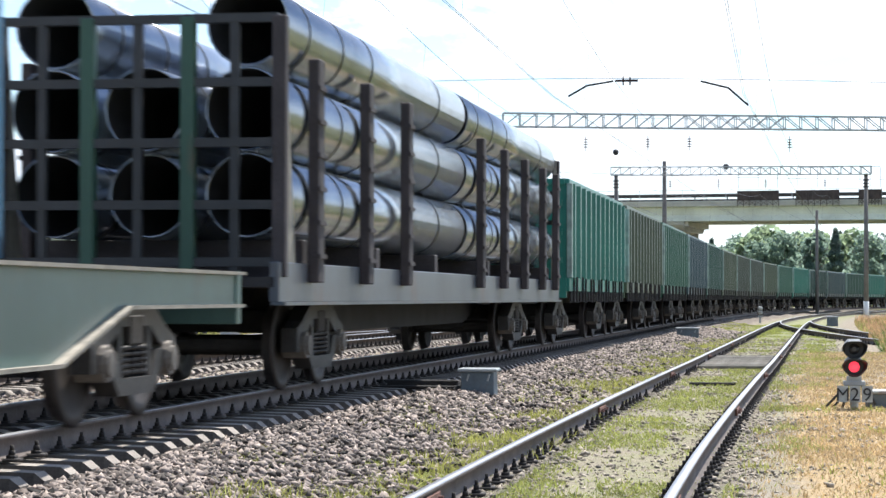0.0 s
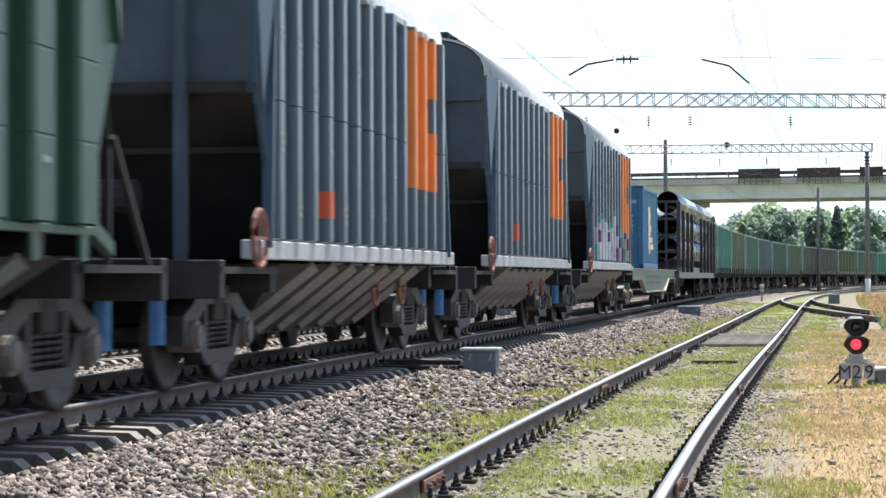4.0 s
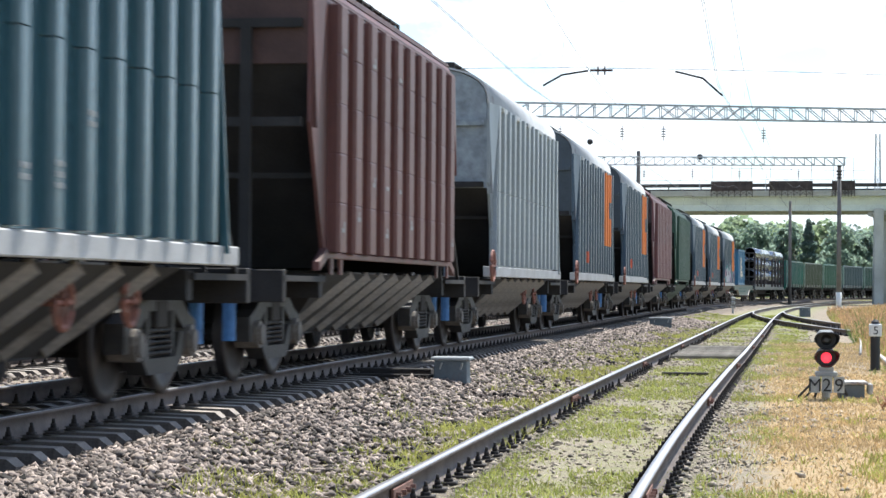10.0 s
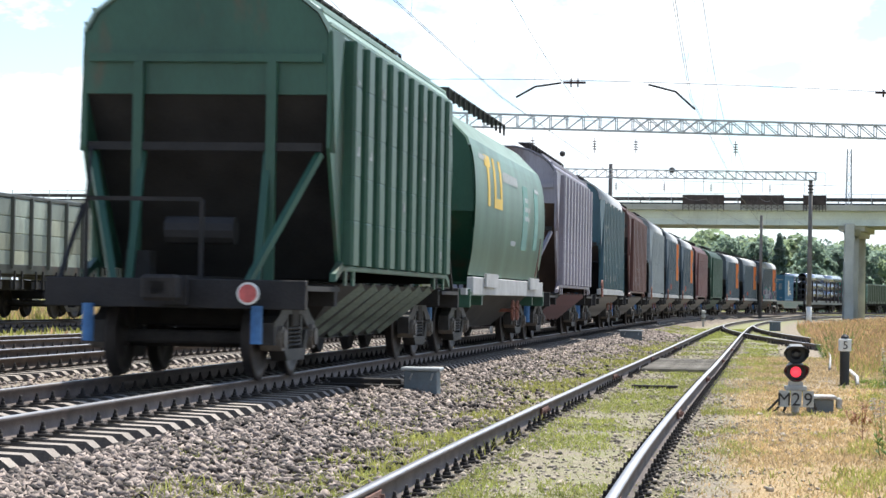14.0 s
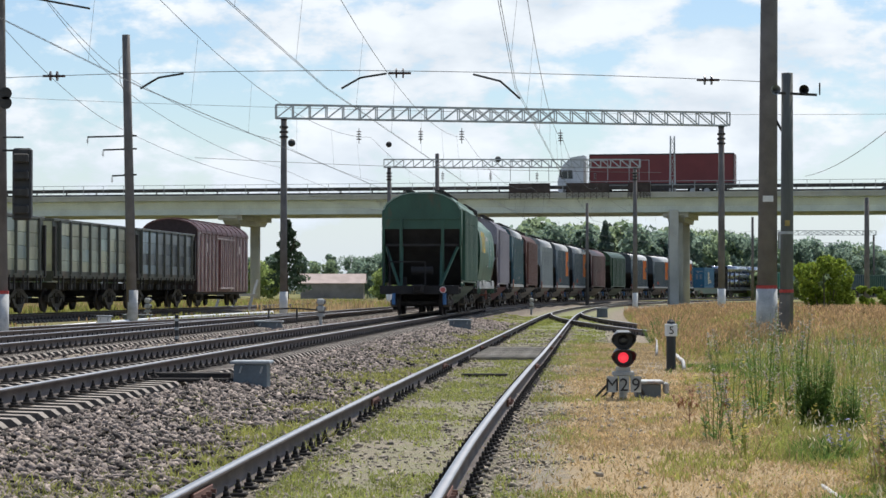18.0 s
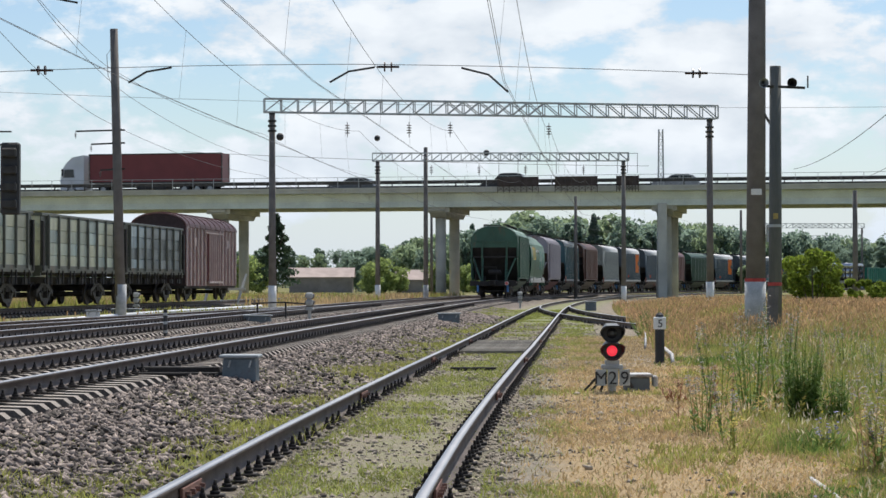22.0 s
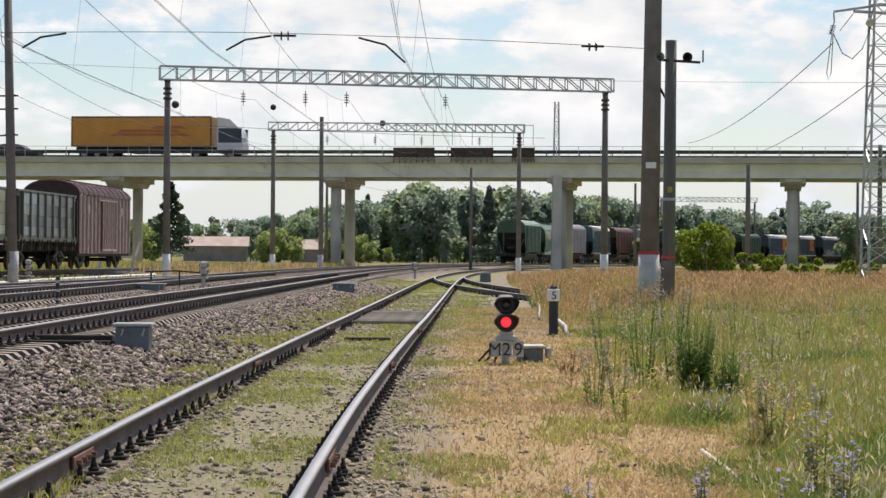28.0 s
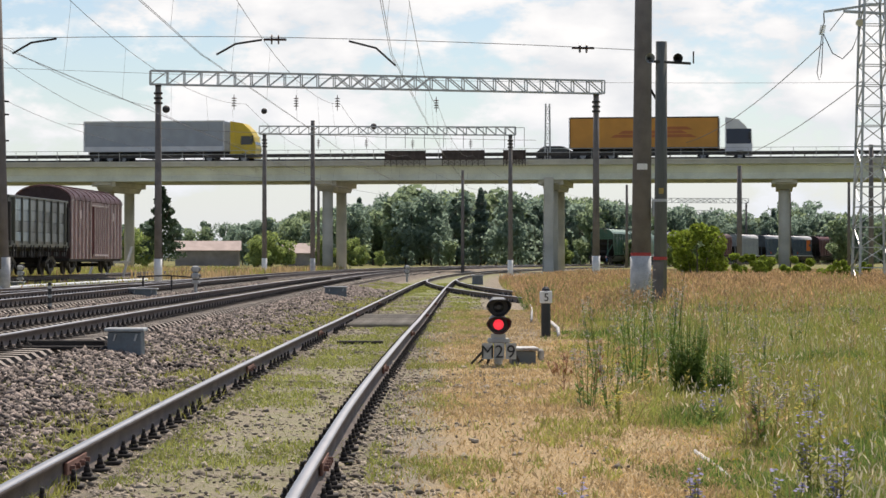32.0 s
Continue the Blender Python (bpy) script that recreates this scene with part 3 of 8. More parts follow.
def concrete_pole(x, y, height, r0=0.2, r1=0.14, base=0.0, lean=(0, 0), foot=True, red=False, label="tall grey concrete catenary pole with a white foot"):
    p = thing("catenary_pole", Matrix.Translation((x, y, base)), label, "pole", "catenary poles")
    bm = bmesh.new()
    tube(bm, [(0, 0, -0.4), (lean[0] * 0.5, lean[1] * 0.5, height / 2), (lean[0], lean[1], height)], [r0, (r0 + r1) / 2, r1], 14)
    part("shaft", bm, M_CONCRETE, p, smooth=True)
    if foot:
        bm = bmesh.new()
        tube(bm, [(0, 0, -0.3), (0, 0, 1.15)], r0 + 0.012, 14)
        part("white_foot", bm, M_LIME, p, "whitewashed pole foot", smooth=True)
    if red:
        bm = bmesh.new()
        tube(bm, [(0, 0, 1.15), (0, 0, 1.24)], r0 + 0.01, 14)
        part("red_band", bm, M_RED, p, "red painted band")
    return p


def lattice_beam(bm, a, b, h, bays, w=0.45, t=0.07):
    """A trussed girder between two points."""
    a, b = Vector(a), Vector(b)
    d = (b - a).normalized()
    side = d.cross(Vector((0, 0, 1))).normalized() * (w / 2)
    for sgn in (-1, 1):
        for z in (0, h):
            beam(bm, a + side * sgn + Vector((0, 0, z)), b + side * sgn + Vector((0, 0, z)), t, t)
        for i in range(bays):
            p, q = a.lerp(b, i / bays) + side * sgn, a.lerp(b, (i + 1) / bays) + side * sgn
            up = Vector((0, 0, h))
            beam(bm, p, p + up, t * 0.8, t * 0.8)
            mid = abs(i - bays / 2 + 0.5) < 3
            if i < bays / 2 or mid:
                beam(bm, p, q + up, t * 0.7, t * 0.7)
            if i >= bays / 2 or mid:
                beam(bm, p + up, q, t * 0.7, t * 0.7)
        beam(bm, b + side * sgn, b + side * sgn + Vector((0, 0, h)), t, t)


def portal(xl, yl, xr, yr, leg_top, h, bays):
    g = thing("catenary_portal", Matrix(), "steel lattice portal on two concrete poles across the tracks", "portal", "catenary portals")
    for x, y in ((xl, yl), (xr, yr)):
        z = float(ground_z(np.array(x), np.array(y)))
        bm = bmesh.new()
        tube(bm, [(x, y, z - 0.4), (x, y, leg_top)], [0.2, 0.15], 14)
        leg = part("leg", bm, M_CONCRETE, g, "grey concrete leg", smooth=True)
        bm = bmesh.new()
        tube(bm, [(x, y, z - 0.2), (x, y, z + 1.2)], 0.215, 14)
        part("white_foot", bm, M_WHITE, leg, smooth=True)
        for k in range(3):
            bm = bmesh.new()
            tube(bm, [(x, y, leg_top - 0.9 + k * 0.25), (x, y, leg_top - 0.8 + k * 0.25)], 0.22, 12)
            part("leg_clamp", bm, M_DARKSTEEL, leg)
        bm = bmesh.new()
        beam(bm, (x, y, leg_top), (x, y, leg_top + 0.15), 0.3)
        part("head_block", bm, M_DARKSTEEL, leg)
    d = Vector((xr - xl, yr - yl, 0)).normalized() * 0.4
    bm = bmesh.new()
    lattice_beam(bm, Vector((xl, yl, leg_top + 0.1)) - d, Vector((xr, yr, leg_top + 0.1)) + d, h, bays)
    part("lattice_girder", bm, M_GALV, g, "galvanised lattice girder")
    return g


portal_near = portal(-8.3, 115, 14.6, 120, 10.0, 0.69, 28)
portal(58, 400, 76, 402, 11.0, 0.8, 16)
portal(62, 455, 82, 457, 10.0, 0.8, 16)
portal_far = portal(-4.46, 175, 14.6, 175, 10.75, 0.62, 26)
concrete_pole(-0.75, 178, 12.0, 0.2, 0.16, 0.1)
pole_west = concrete_pole(-12.1, 87, 11.0, 0.2, 0.15, 0.2, (-0.28, 0))
pole_big_left = concrete_pole(-11.9, 60, 13.5, 0.26, 0.18, 0.1, (-0.1, 0), red=True)
pole_big_right = concrete_pole(8.5, 60, 13.5, 0.27, 0.2, 0.25, (0.12, 0), red=True)
# ---------------------------------------------------------------- rolling stock; wagon space: x ahead, y to its left, z above the rail
def wheel_mesh():
    bm = bmesh.new()
    prof = [(0.0, -0.07), (0.11, -0.07), (0.13, -0.02), (0.36, 0.01), (0.40, -0.035), (0.455, -0.04), (0.475, 0.05), (0.505, 0.06), (0.505, 0.085), (0.41, 0.09), (0.38, 0.06), (0.13, 0.06), (0.0, 0.06)]
    n = 24
    rings = []
    for r, y in prof:
        rings.append([bm.verts.new((r * math.cos(2 * math.pi * k / n), y, r * math.sin(2 * math.pi * k / n))) for k in range(n)] if r else [bm.verts.new((0, y, 0))])
    for a, b in zip(rings, rings[1:]):
        for k in range(n):
            if len(a) == 1:
                bm.faces.new((a[0], b[k], b[(k + 1) % n]))
            elif len(b) == 1:
                bm.faces.new((a[(k + 1) % n], a[k], b[0]))
            else:
                bm.faces.new((a[k], b[k], b[(k + 1) % n], a[(k + 1) % n]))
    bmesh.ops.recalc_face_normals(bm, faces=bm.faces[:])
    return mesh_of("wheel", bm, M_WHEEL, True)


def frame_mesh():
    """A cast side frame with arched top, spring window and axle boxes."""
    bm = bmesh.new()
    top = [(-1.22, 0.40), (-1.22, 0.66), (-0.95, 0.74), (-0.55, 0.93), (0.55, 0.93), (0.95, 0.74), (1.22, 0.66), (1.22, 0.40), (1.08, 0.40), (1.05, 0.58), (0.75, 0.60), (0.42, 0.76), (-0.42, 0.76), (-0.75, 0.60), (-1.05, 0.58), (-1.08, 0.40)]
    prism(bm, top, "y", -0.09, 0.09)
    low = [(-0.95, 0.56), (-0.62, 0.56), (-0.42, 0.34), (0.42, 0.34), (0.62, 0.56), (0.95, 0.56), (0.5, 0.2), (-0.5, 0.2)]
    prism(bm, low, "y", -0.10, 0.10)
    for s in (-1, 1):
        box(bm, s * 0.42 - 0.05, s * 0.42 + 0.05, -0.08, 0.08, 0.33, 0.78)
    return mesh_of("side_frame", bm, M_BOGIE_DUST)


def spring_mesh():
    bm = bmesh.new()
    for x in (-0.24, 0.0, 0.24):
        pts = [(x + 0.085 * math.cos(a), 0.085 * math.sin(a), 0.35 + 0.25 * a / (10 * math.pi)) for a in np.linspace(0, 10 * math.pi, 50)]
        tube(bm, pts, 0.019, 5)
    return mesh_of("spring_nest", bm, M_BOGIE_DUST, True)


# Dust and the sun's bright spots on the boxes, both as a paler colour.
M_AXLE = mat("dusty_axle_box", (0.22, 0.195, 0.17), 0.7, 0.2, 0.5, 1.3, 3, 30, 0.1)


def axlebox_mesh():
    bm = bmesh.new()
    tube(bm, [(0, 0.12, 0.475), (0, -0.14, 0.475)], 0.15, 12)
    tube(bm, [(0, -0.14, 0.475), (0, -0.17, 0.475)], 0.11, 12)
    return mesh_of("axle_box", bm, M_AXLE)


def bolster_mesh():
    bm = bmesh.new()
    box(bm, -0.2, 0.2, -1.12, 1.12, 0.60, 0.86, bevel=0.02)
    for x in (-0.925, 0.925):
        tube(bm, [(x, -0.75, 0.475), (x, 0.75, 0.475)], 0.085, 10)
    for s in (-1, 1):
        box(bm, s * 0.55 - 0.05, s * 0.55 + 0.05, -0.85, 0.85, 0.35, 0.5)
    return mesh_of("bolster", bm, M_BOGIE)


WHEEL, SIDE_FRAME, SPRINGS, AXLEBOX, BOLSTER = wheel_mesh(), frame_mesh(), spring_mesh(), axlebox_mesh(), bolster_mesh()


def bogie(parent, x, detail=True):
    b = part("bogie", BOLSTER, None, parent, m=Matrix.Translation((x, 0, 0)))
    for side in (-1, 1):
        part("side_frame", SIDE_FRAME, None, b, m=pose(0, side * 1.02, 0))
        if detail:
            part("spring_nest", SPRINGS, None, b, m=pose(0, side * 1.02, 0))
        for ax in (-0.925, 0.925):
            part("wheel", WHEEL, None, b, m=pose(ax, side * 0.79, 0.475, 0, 0, 0 if side > 0 else 180))
            if detail:
                part("axle_box", AXLEBOX, None, b, m=pose(ax, side * 1.02, 0, 0, 0, 180 if side > 0 else 0))
    return b


def coupler_mesh(x0, x1):
    bm = bmesh.new()
    box(bm, x0, x1, -0.1, 0.1, 0.96, 1.14, bevel=0.02)
    box(bm, x1 - 0.35 if x1 > 0 else x0, x1 if x1 > 0 else x0 + 0.35, -0.2, 0.2, 0.9, 1.2, bevel=0.04)
    return bm


def running_gear(w, half, bx, detail=True):
    """Bogies, centre sill, end beams, couplers, brake hoses and end-cock handles."""
    for s in (-1, 1):
        bogie(w, s * bx, detail)
        part("coupler", coupler_mesh(*sorted((s * (half - 0.62), s * half))), M_BOGIE, w)
    bm = bmesh.new()
    box(bm, -half + 0.62, half - 0.62, -0.18, 0.18, 0.86, 1.2)
    part("centre_sill", bm, M_UNDER, w)


# ---- grain hopper
HOPPER_TOP, ROUND_TOP, HOPPER_SILL = 4.20, 4.22, 1.36


def hopper_roof_pts(w=1.6, z0=ROUND_TOP, z1=4.86, n=16, r=0.75):
    """Half-round roof section from the side wall's top on the right to the left."""
    out = []
    for i in range(n + 1):
        a = math.pi * i / n
        c, s = math.cos(a), math.sin(a)
        e = 0.62
        out.append((-w * math.copysign(abs(c) ** e, c), z0 + (z1 - z0) * abs(s) ** 0.8))
    return out


def faceted_roof_pts(w=1.6):
    """Roof section of the ribbed wagons: sloping flanks and a flat crown."""
    half = [(-w, HOPPER_TOP), (-w * 0.98, 4.27), (-1.42, 4.44), (-1.16, 4.64), (-0.84, 4.79), (-0.48, 4.87)]
    return half + [(-y, z) for y, z in half[::-1]]


HL = 5.40             # half the length of a hopper's body


def hopper_parts():
    """Meshes shared by all ribbed hoppers, without their paint: one side or one end each."""
    P = {}
    bm = bmesh.new()
    prism(bm, [(-HL + 0.38, HOPPER_SILL), (HL - 0.38, HOPPER_SILL), (HL - 0.38, 2.05), (HL, 2.82), (HL, ROUND_TOP + 0.02), (-HL, ROUND_TOP + 0.02), (-HL, 2.82), (-HL + 0.38, 2.05)], "y", -1.545, -1.50)
    P["side_wall"] = bm
    bm = bmesh.new()
    prism(bm, [(-HL + 0.72, HOPPER_SILL), (HL - 0.72, HOPPER_SILL), (HL, 2.78), (HL, HOPPER_TOP + 0.03), (-HL, HOPPER_TOP + 0.03), (-HL, 2.78)], "y", -1.545, -1.50)
    P["cut_wall"] = bm
    for key, s in (("gusset", 1), ("gusset_b", -1)):
        bm = bmesh.new()
        o = [bm.verts.new(q) for q in ((s * HL, -1.555, 4.21), (s * (HL - 0.52), -1.60, 4.21), (s * (HL - 0.06), -1.60, 2.72))]
        i = [bm.verts.new(q) for q in ((s * HL, -1.544, 4.21), (s * (HL - 0.52), -1.544, 4.21), (s * (HL - 0.06), -1.544, 2.72))]
        bm.faces.new(o)
        bm.faces.new(i[::-1])
        for k in range(3):
            bm.faces.new((o[k], i[k], i[(k + 1) % 3], o[(k + 1) % 3]))
        bmesh.ops.recalc_face_normals(bm, faces=bm.faces[:])
        P[key] = bm
    for key, s in (("corner_panel", 1), ("corner_panel_b", -1)):
        bm = bmesh.new()
        o = [bm.verts.new(q) for q in ((s * HL, -1.53, 4.2), (s * (HL - 0.48), -1.66, 4.2), (s * (HL - 0.04), -1.60, 2.62))]
        i = [bm.verts.new(q) for q in ((s * HL, -1.50, 4.2), (s * (HL - 0.48), -1.50, 4.2), (s * (HL - 0.04), -1.50, 2.62))]
        bm.faces.new(o)
        bm.faces.new(i[::-1])
        for k in range(3):
            bm.faces.new((o[k], i[k], i[(k + 1) % 3], o[(k + 1) % 3]))
        bmesh.ops.recalc_face_normals(bm, faces=bm.faces[:])
        P[key] = bm
    for key, s in (("corner_stay", 1), ("corner_stay_b", -1)):
        bm = bmesh.new()
        beam(bm, (s * (HL - 0.40), -1.60, 3.7), (s * (HL - 0.06), -1.64, 1.28), 0.075, 0.04)
        P[key] = bm
    for q, (y, z) in enumerate(((-1.52, 4.27), (-1.42, 4.44), (-1.16, 4.64))):
        bm = bmesh.new()
        box(bm, -HL - 0.05, HL + 0.05, y - 0.02, y + 0.02, z - 0.01, z + 0.03)
        P["roof_seam" + ("", "_b", "_c")[q]] = bm
    bm = bmesh.new()
    box(bm, -4.7, 4.7, -1.60, -1.515, 1.30, 1.365, bevel=0.008)
    for x in (-4.45, -3.9, 3.4, 4.45):
        box(bm, x - 0.07, x + 0.07, -1.60, -1.57, 1.12, 1.31)
    for s in (-1, 1):
        prism(bm, [(s * 4.7, 1.30), (s * 5.15, 1.16), (s * 5.15, 1.26), (s * 4.7, 1.42)], "y", -1.60, -1.52)
    P["thin_sill"] = bm
    bm = bmesh.new()
    box(bm, -0.26, 0.26, -1.66, -1.55, 4.12, 4.20, bevel=0.008)
    P["eave_bracket"] = bm
    for key, roof in (("", hopper_roof_pts(1.55)), ("_f", faceted_roof_pts(1.55))):
        bm = bmesh.new()
        foot = 3.42 if key else 2.72
        pts = [(-1.50, foot)] + [(y * 0.965, z - 0.04) for y, z in roof] + [(1.50, foot)]
        prism(bm, pts, "x", HL - 0.05, HL + 0.01)
        P["end_wall" + key] = bm
        bm = bmesh.new()
        n = len(roof)
        a = [bm.verts.new((-HL - 0.05, y, z)) for y, z in roof]
        b = [bm.verts.new((HL + 0.05, y, z)) for y, z in roof]
        a2 = [bm.verts.new((-HL - 0.05, y * 0.975, z - 0.03)) for y, z in roof]
        b2 = [bm.verts.new((HL + 0.05, y * 0.975, z - 0.03)) for y, z in roof]
        for i in range(n - 1):
            bm.faces.new((a[i], a[i + 1], b[i + 1], b[i])).smooth = not key
            bm.faces.new((a[i], a2[i], a2[i + 1], a[i + 1]))
            bm.faces.new((b[i], b[i + 1], b2[i + 1], b2[i]))
        bmesh.ops.recalc_face_normals(bm, faces=bm.faces[:])
        P["roof" + key] = bm
    for key, a, b, wd, dp in (("end_post", (HL + 0.06, -0.83, 1.10), (HL + 0.06, -0.83, 3.82), 0.12, 0.09), ("end_post_b", (HL + 0.06, 0.83, 1.10), (HL + 0.06, 0.83, 3.82), 0.12, 0.09),
                              ("end_rail", (HL + 0.05, -1.45, 3.86), (HL + 0.05, 1.45, 3.86), 0.08, 0.10), ("end_rail_b", (HL + 0.04, -1.45, 2.78), (HL + 0.04, 1.45, 2.78), 0.08, 0.10),
                              ("step_rail", (HL - 0.55, -1.45, 2.22), (HL - 0.55, 1.45, 2.22), 0.06, 0.06)):
        bm = bmesh.new()
        beam(bm, a, b, wd, dp)
        P[key] = bm
    for key, top in (("slope_sheet_f", 3.44), ("slope_sheet", 2.72)):
        bm = bmesh.new()
        v = [[bm.verts.new((x, y, z)) for x, y, z in ((HL - 0.02 - d, -1.5, top), (HL - 0.02 - d, 1.5, top), (HL - 1.85 - d, 1.5, 1.2), (HL - 1.85 - d, -1.5, 1.2))] for d in (0, 0.05)]
        bm.faces.new(v[0])
        bm.faces.new(v[1])
        P[key] = bm
    bm = bmesh.new()
    box(bm, -4.6, 4.6, -0.78, -0.46, 4.98, 5.01)
    for i in range(13):
        beam(bm, (-4.6 + i * 0.765, -0.78, 4.75), (-4.6 + i * 0.765, -0.78, 5.0), 0.05)
    P["roof_walkway"] = bm
    bm = bmesh.new()
    tube(bm, [(0, 0, 4.8), (0, 0, 4.98)], 0.36, 14)
    P["hatch"] = bm
    bm = bmesh.new()
    box(bm, -5.9, 5.9, -1.635, -1.515, 1.17, 1.35, bevel=0.012)
    P["side_sill"] = bm
    bm = bmesh.new()
    for q in (((-4.3, -1.5, 1.14), (4.3, -1.5, 1.14), (3.0, -0.75, 0.42), (-3.0, -0.75, 0.42)), ((-4.3, 1.5, 1.14), (4.3, 1.5, 1.14), (3.0, 0.75, 0.42), (-3.0, 0.75, 0.42)),
              ((-4.3, -1.5, 1.14), (-4.3, 1.5, 1.14), (-3.0, 0.75, 0.42), (-3.0, -0.75, 0.42)), ((4.3, -1.5, 1.14), (4.3, 1.5, 1.14), (3.0, 0.75, 0.42), (3.0, -0.75, 0.42))):
        bm.faces.new([bm.verts.new(p) for p in q])
    box(bm, -3.0, 3.0, -0.75, 0.75, 0.40, 0.44)
    P["discharge_hopper"] = bm
    bm = bmesh.new()
    box(bm, 4.6, 6.75, -1.55, 1.55, 1.04, 1.10)
    box(bm, 6.62, 6.76, -1.55, 1.55, 0.82, 1.16, bevel=0.01)
    box(bm, 4.5, 4.7, -1.5, 1.5, 0.86, 1.12)
    P["end_platform"] = bm
    bm = bmesh.new()
    beam(bm, (HL, -1.42, 2.7), (6.5, -0.8, 1.1), 0.09, 0.07)
    P["end_brace"] = bm
    bm = bmesh.new()
    beam(bm, (HL, 1.42, 2.7), (6.5, 0.8, 1.1), 0.09, 0.07)
    P["end_brace_b"] = bm
    bm = bmesh.new()
    beam(bm, (HL, -0.78, 2.72), (5.9, -0.78, 1.1), 0.09, 0.07)
    P["end_strut"] = bm
    bm = bmesh.new()
    beam(bm, (HL, 0.78, 2.72), (5.9, 0.78, 1.1), 0.09, 0.07)
    P["end_strut_b"] = bm
    bm = bmesh.new()
    tube(bm, [(5.6, -0.4, 1.75), (5.6, 0.45, 1.75)], 0.17, 12)
    box(bm, 5.35, 5.65, -0.9, -0.6, 1.1, 1.5)
    beam(bm, (6.3, -1.2, 1.1), (6.3, -1.2, 2.1), 0.05)
    beam(bm, (6.3, -1.2, 2.1), (6.3, 0.2, 2.1), 0.05)
    beam(bm, (6.3, 0.2, 1.1), (6.3, 0.2, 2.1), 0.05)
    beam(bm, (6.3, -1.2, 2.1), (HL + 0.1, -1.40, 2.75), 0.04)
    beam(bm, (6.55, -1.45, 1.1), (HL + 0.1, -1.48, 2.05), 0.05)
    P["brake_gear"] = bm
    return P


RIB_W, RIB_D = 0.25, 0.12


def rib_section(grow=0.0, w=RIB_W, d=RIB_D):
    """Half-round pressed rib: along x and outwards (minus y)."""
    w, d = w / 2 + grow, d + grow
    return [(-w, 0.0), (-w * 0.92, -d * 0.55), (-w * 0.84, -d * 0.88), (-w * 0.66, -d), (w * 0.66, -d), (w * 0.84, -d * 0.88), (w * 0.92, -d * 0.55), (w, 0.0)]


def rib_mesh(name, material, h0=1.37, h1=3.96, banded=False):
    """A rounded pressed rib, upright on the wagon's side; banded ribs are pressed in short cushions."""
    bm = bmesh.new()
    if banded:
        rings = []
        cuts = np.linspace(h0, h1, 6)
        for z0, z1 in zip(cuts, cuts[1:]):
            for z, g in ((z0 + 0.002, -0.008), (z0 + 0.008, 0.0), (z1 - 0.020, 0.0), (z1 - 0.002, -0.008)):
                rings.append([bm.verts.new((x, y, z)) for x, y in [(a * 0.44, b) for a, b in ((-0.5 - g * 0.6, 0.0), (-0.5 - g * 0.6, -0.11 - g), (-0.43, -0.15 - g), (0.43, -0.15 - g), (0.5 + g * 0.6, -0.11 - g), (0.5 + g * 0.6, 0.0))]])
        for a, b in zip(rings, rings[1:]):
            for k in range(len(a) - 1):
                bm.faces.new((a[k], a[k + 1], b[k + 1], b[k]))
        bmesh.ops.recalc_face_normals(bm, faces=bm.faces[:])
        return mesh_of(name, bm, material)
    cuts = np.array([h0, 2.68, h1])
    g = 0.006
    for z0, z1 in zip(cuts, cuts[1:]):
        prism(bm, rib_section(), "z", z0 + g, z1 - g)
    bmesh.ops.recalc_face_normals(bm, faces=bm.faces[:])
    return mesh_of(name, bm, material)


HOP = {}
for key, bm in hopper_parts().items():
    me = bpy.data.meshes.new("hopper_" + key)
    bm.to_mesh(me)
    bm.free()
    HOP[key] = me


def painted(src, name, material):
    me = src.copy()
    me.name = name
    me.materials.clear()
    me.materials.append(material)
    return me


M_HANDWHEEL = mat("rusty_red_wheel", (0.27, 0.11, 0.08), 0.7)
M_BLUEMARK = mat("blue_end_paint", (0.06, 0.18, 0.40), 0.6)
HALF_TURN = Matrix.Rotation(math.pi, 4, "Z")


def twice(w, key, material, label=""):
    name = key[:-2] if key[-2:] in ("_b", "_c") else key
    me = painted(HOP[key], name, material)
    part(name, me, None, w, label)
    part(name, me, None, w, label, m=HALF_TURN)


def rib_x(i):
    return -4.85 + i * 0.746


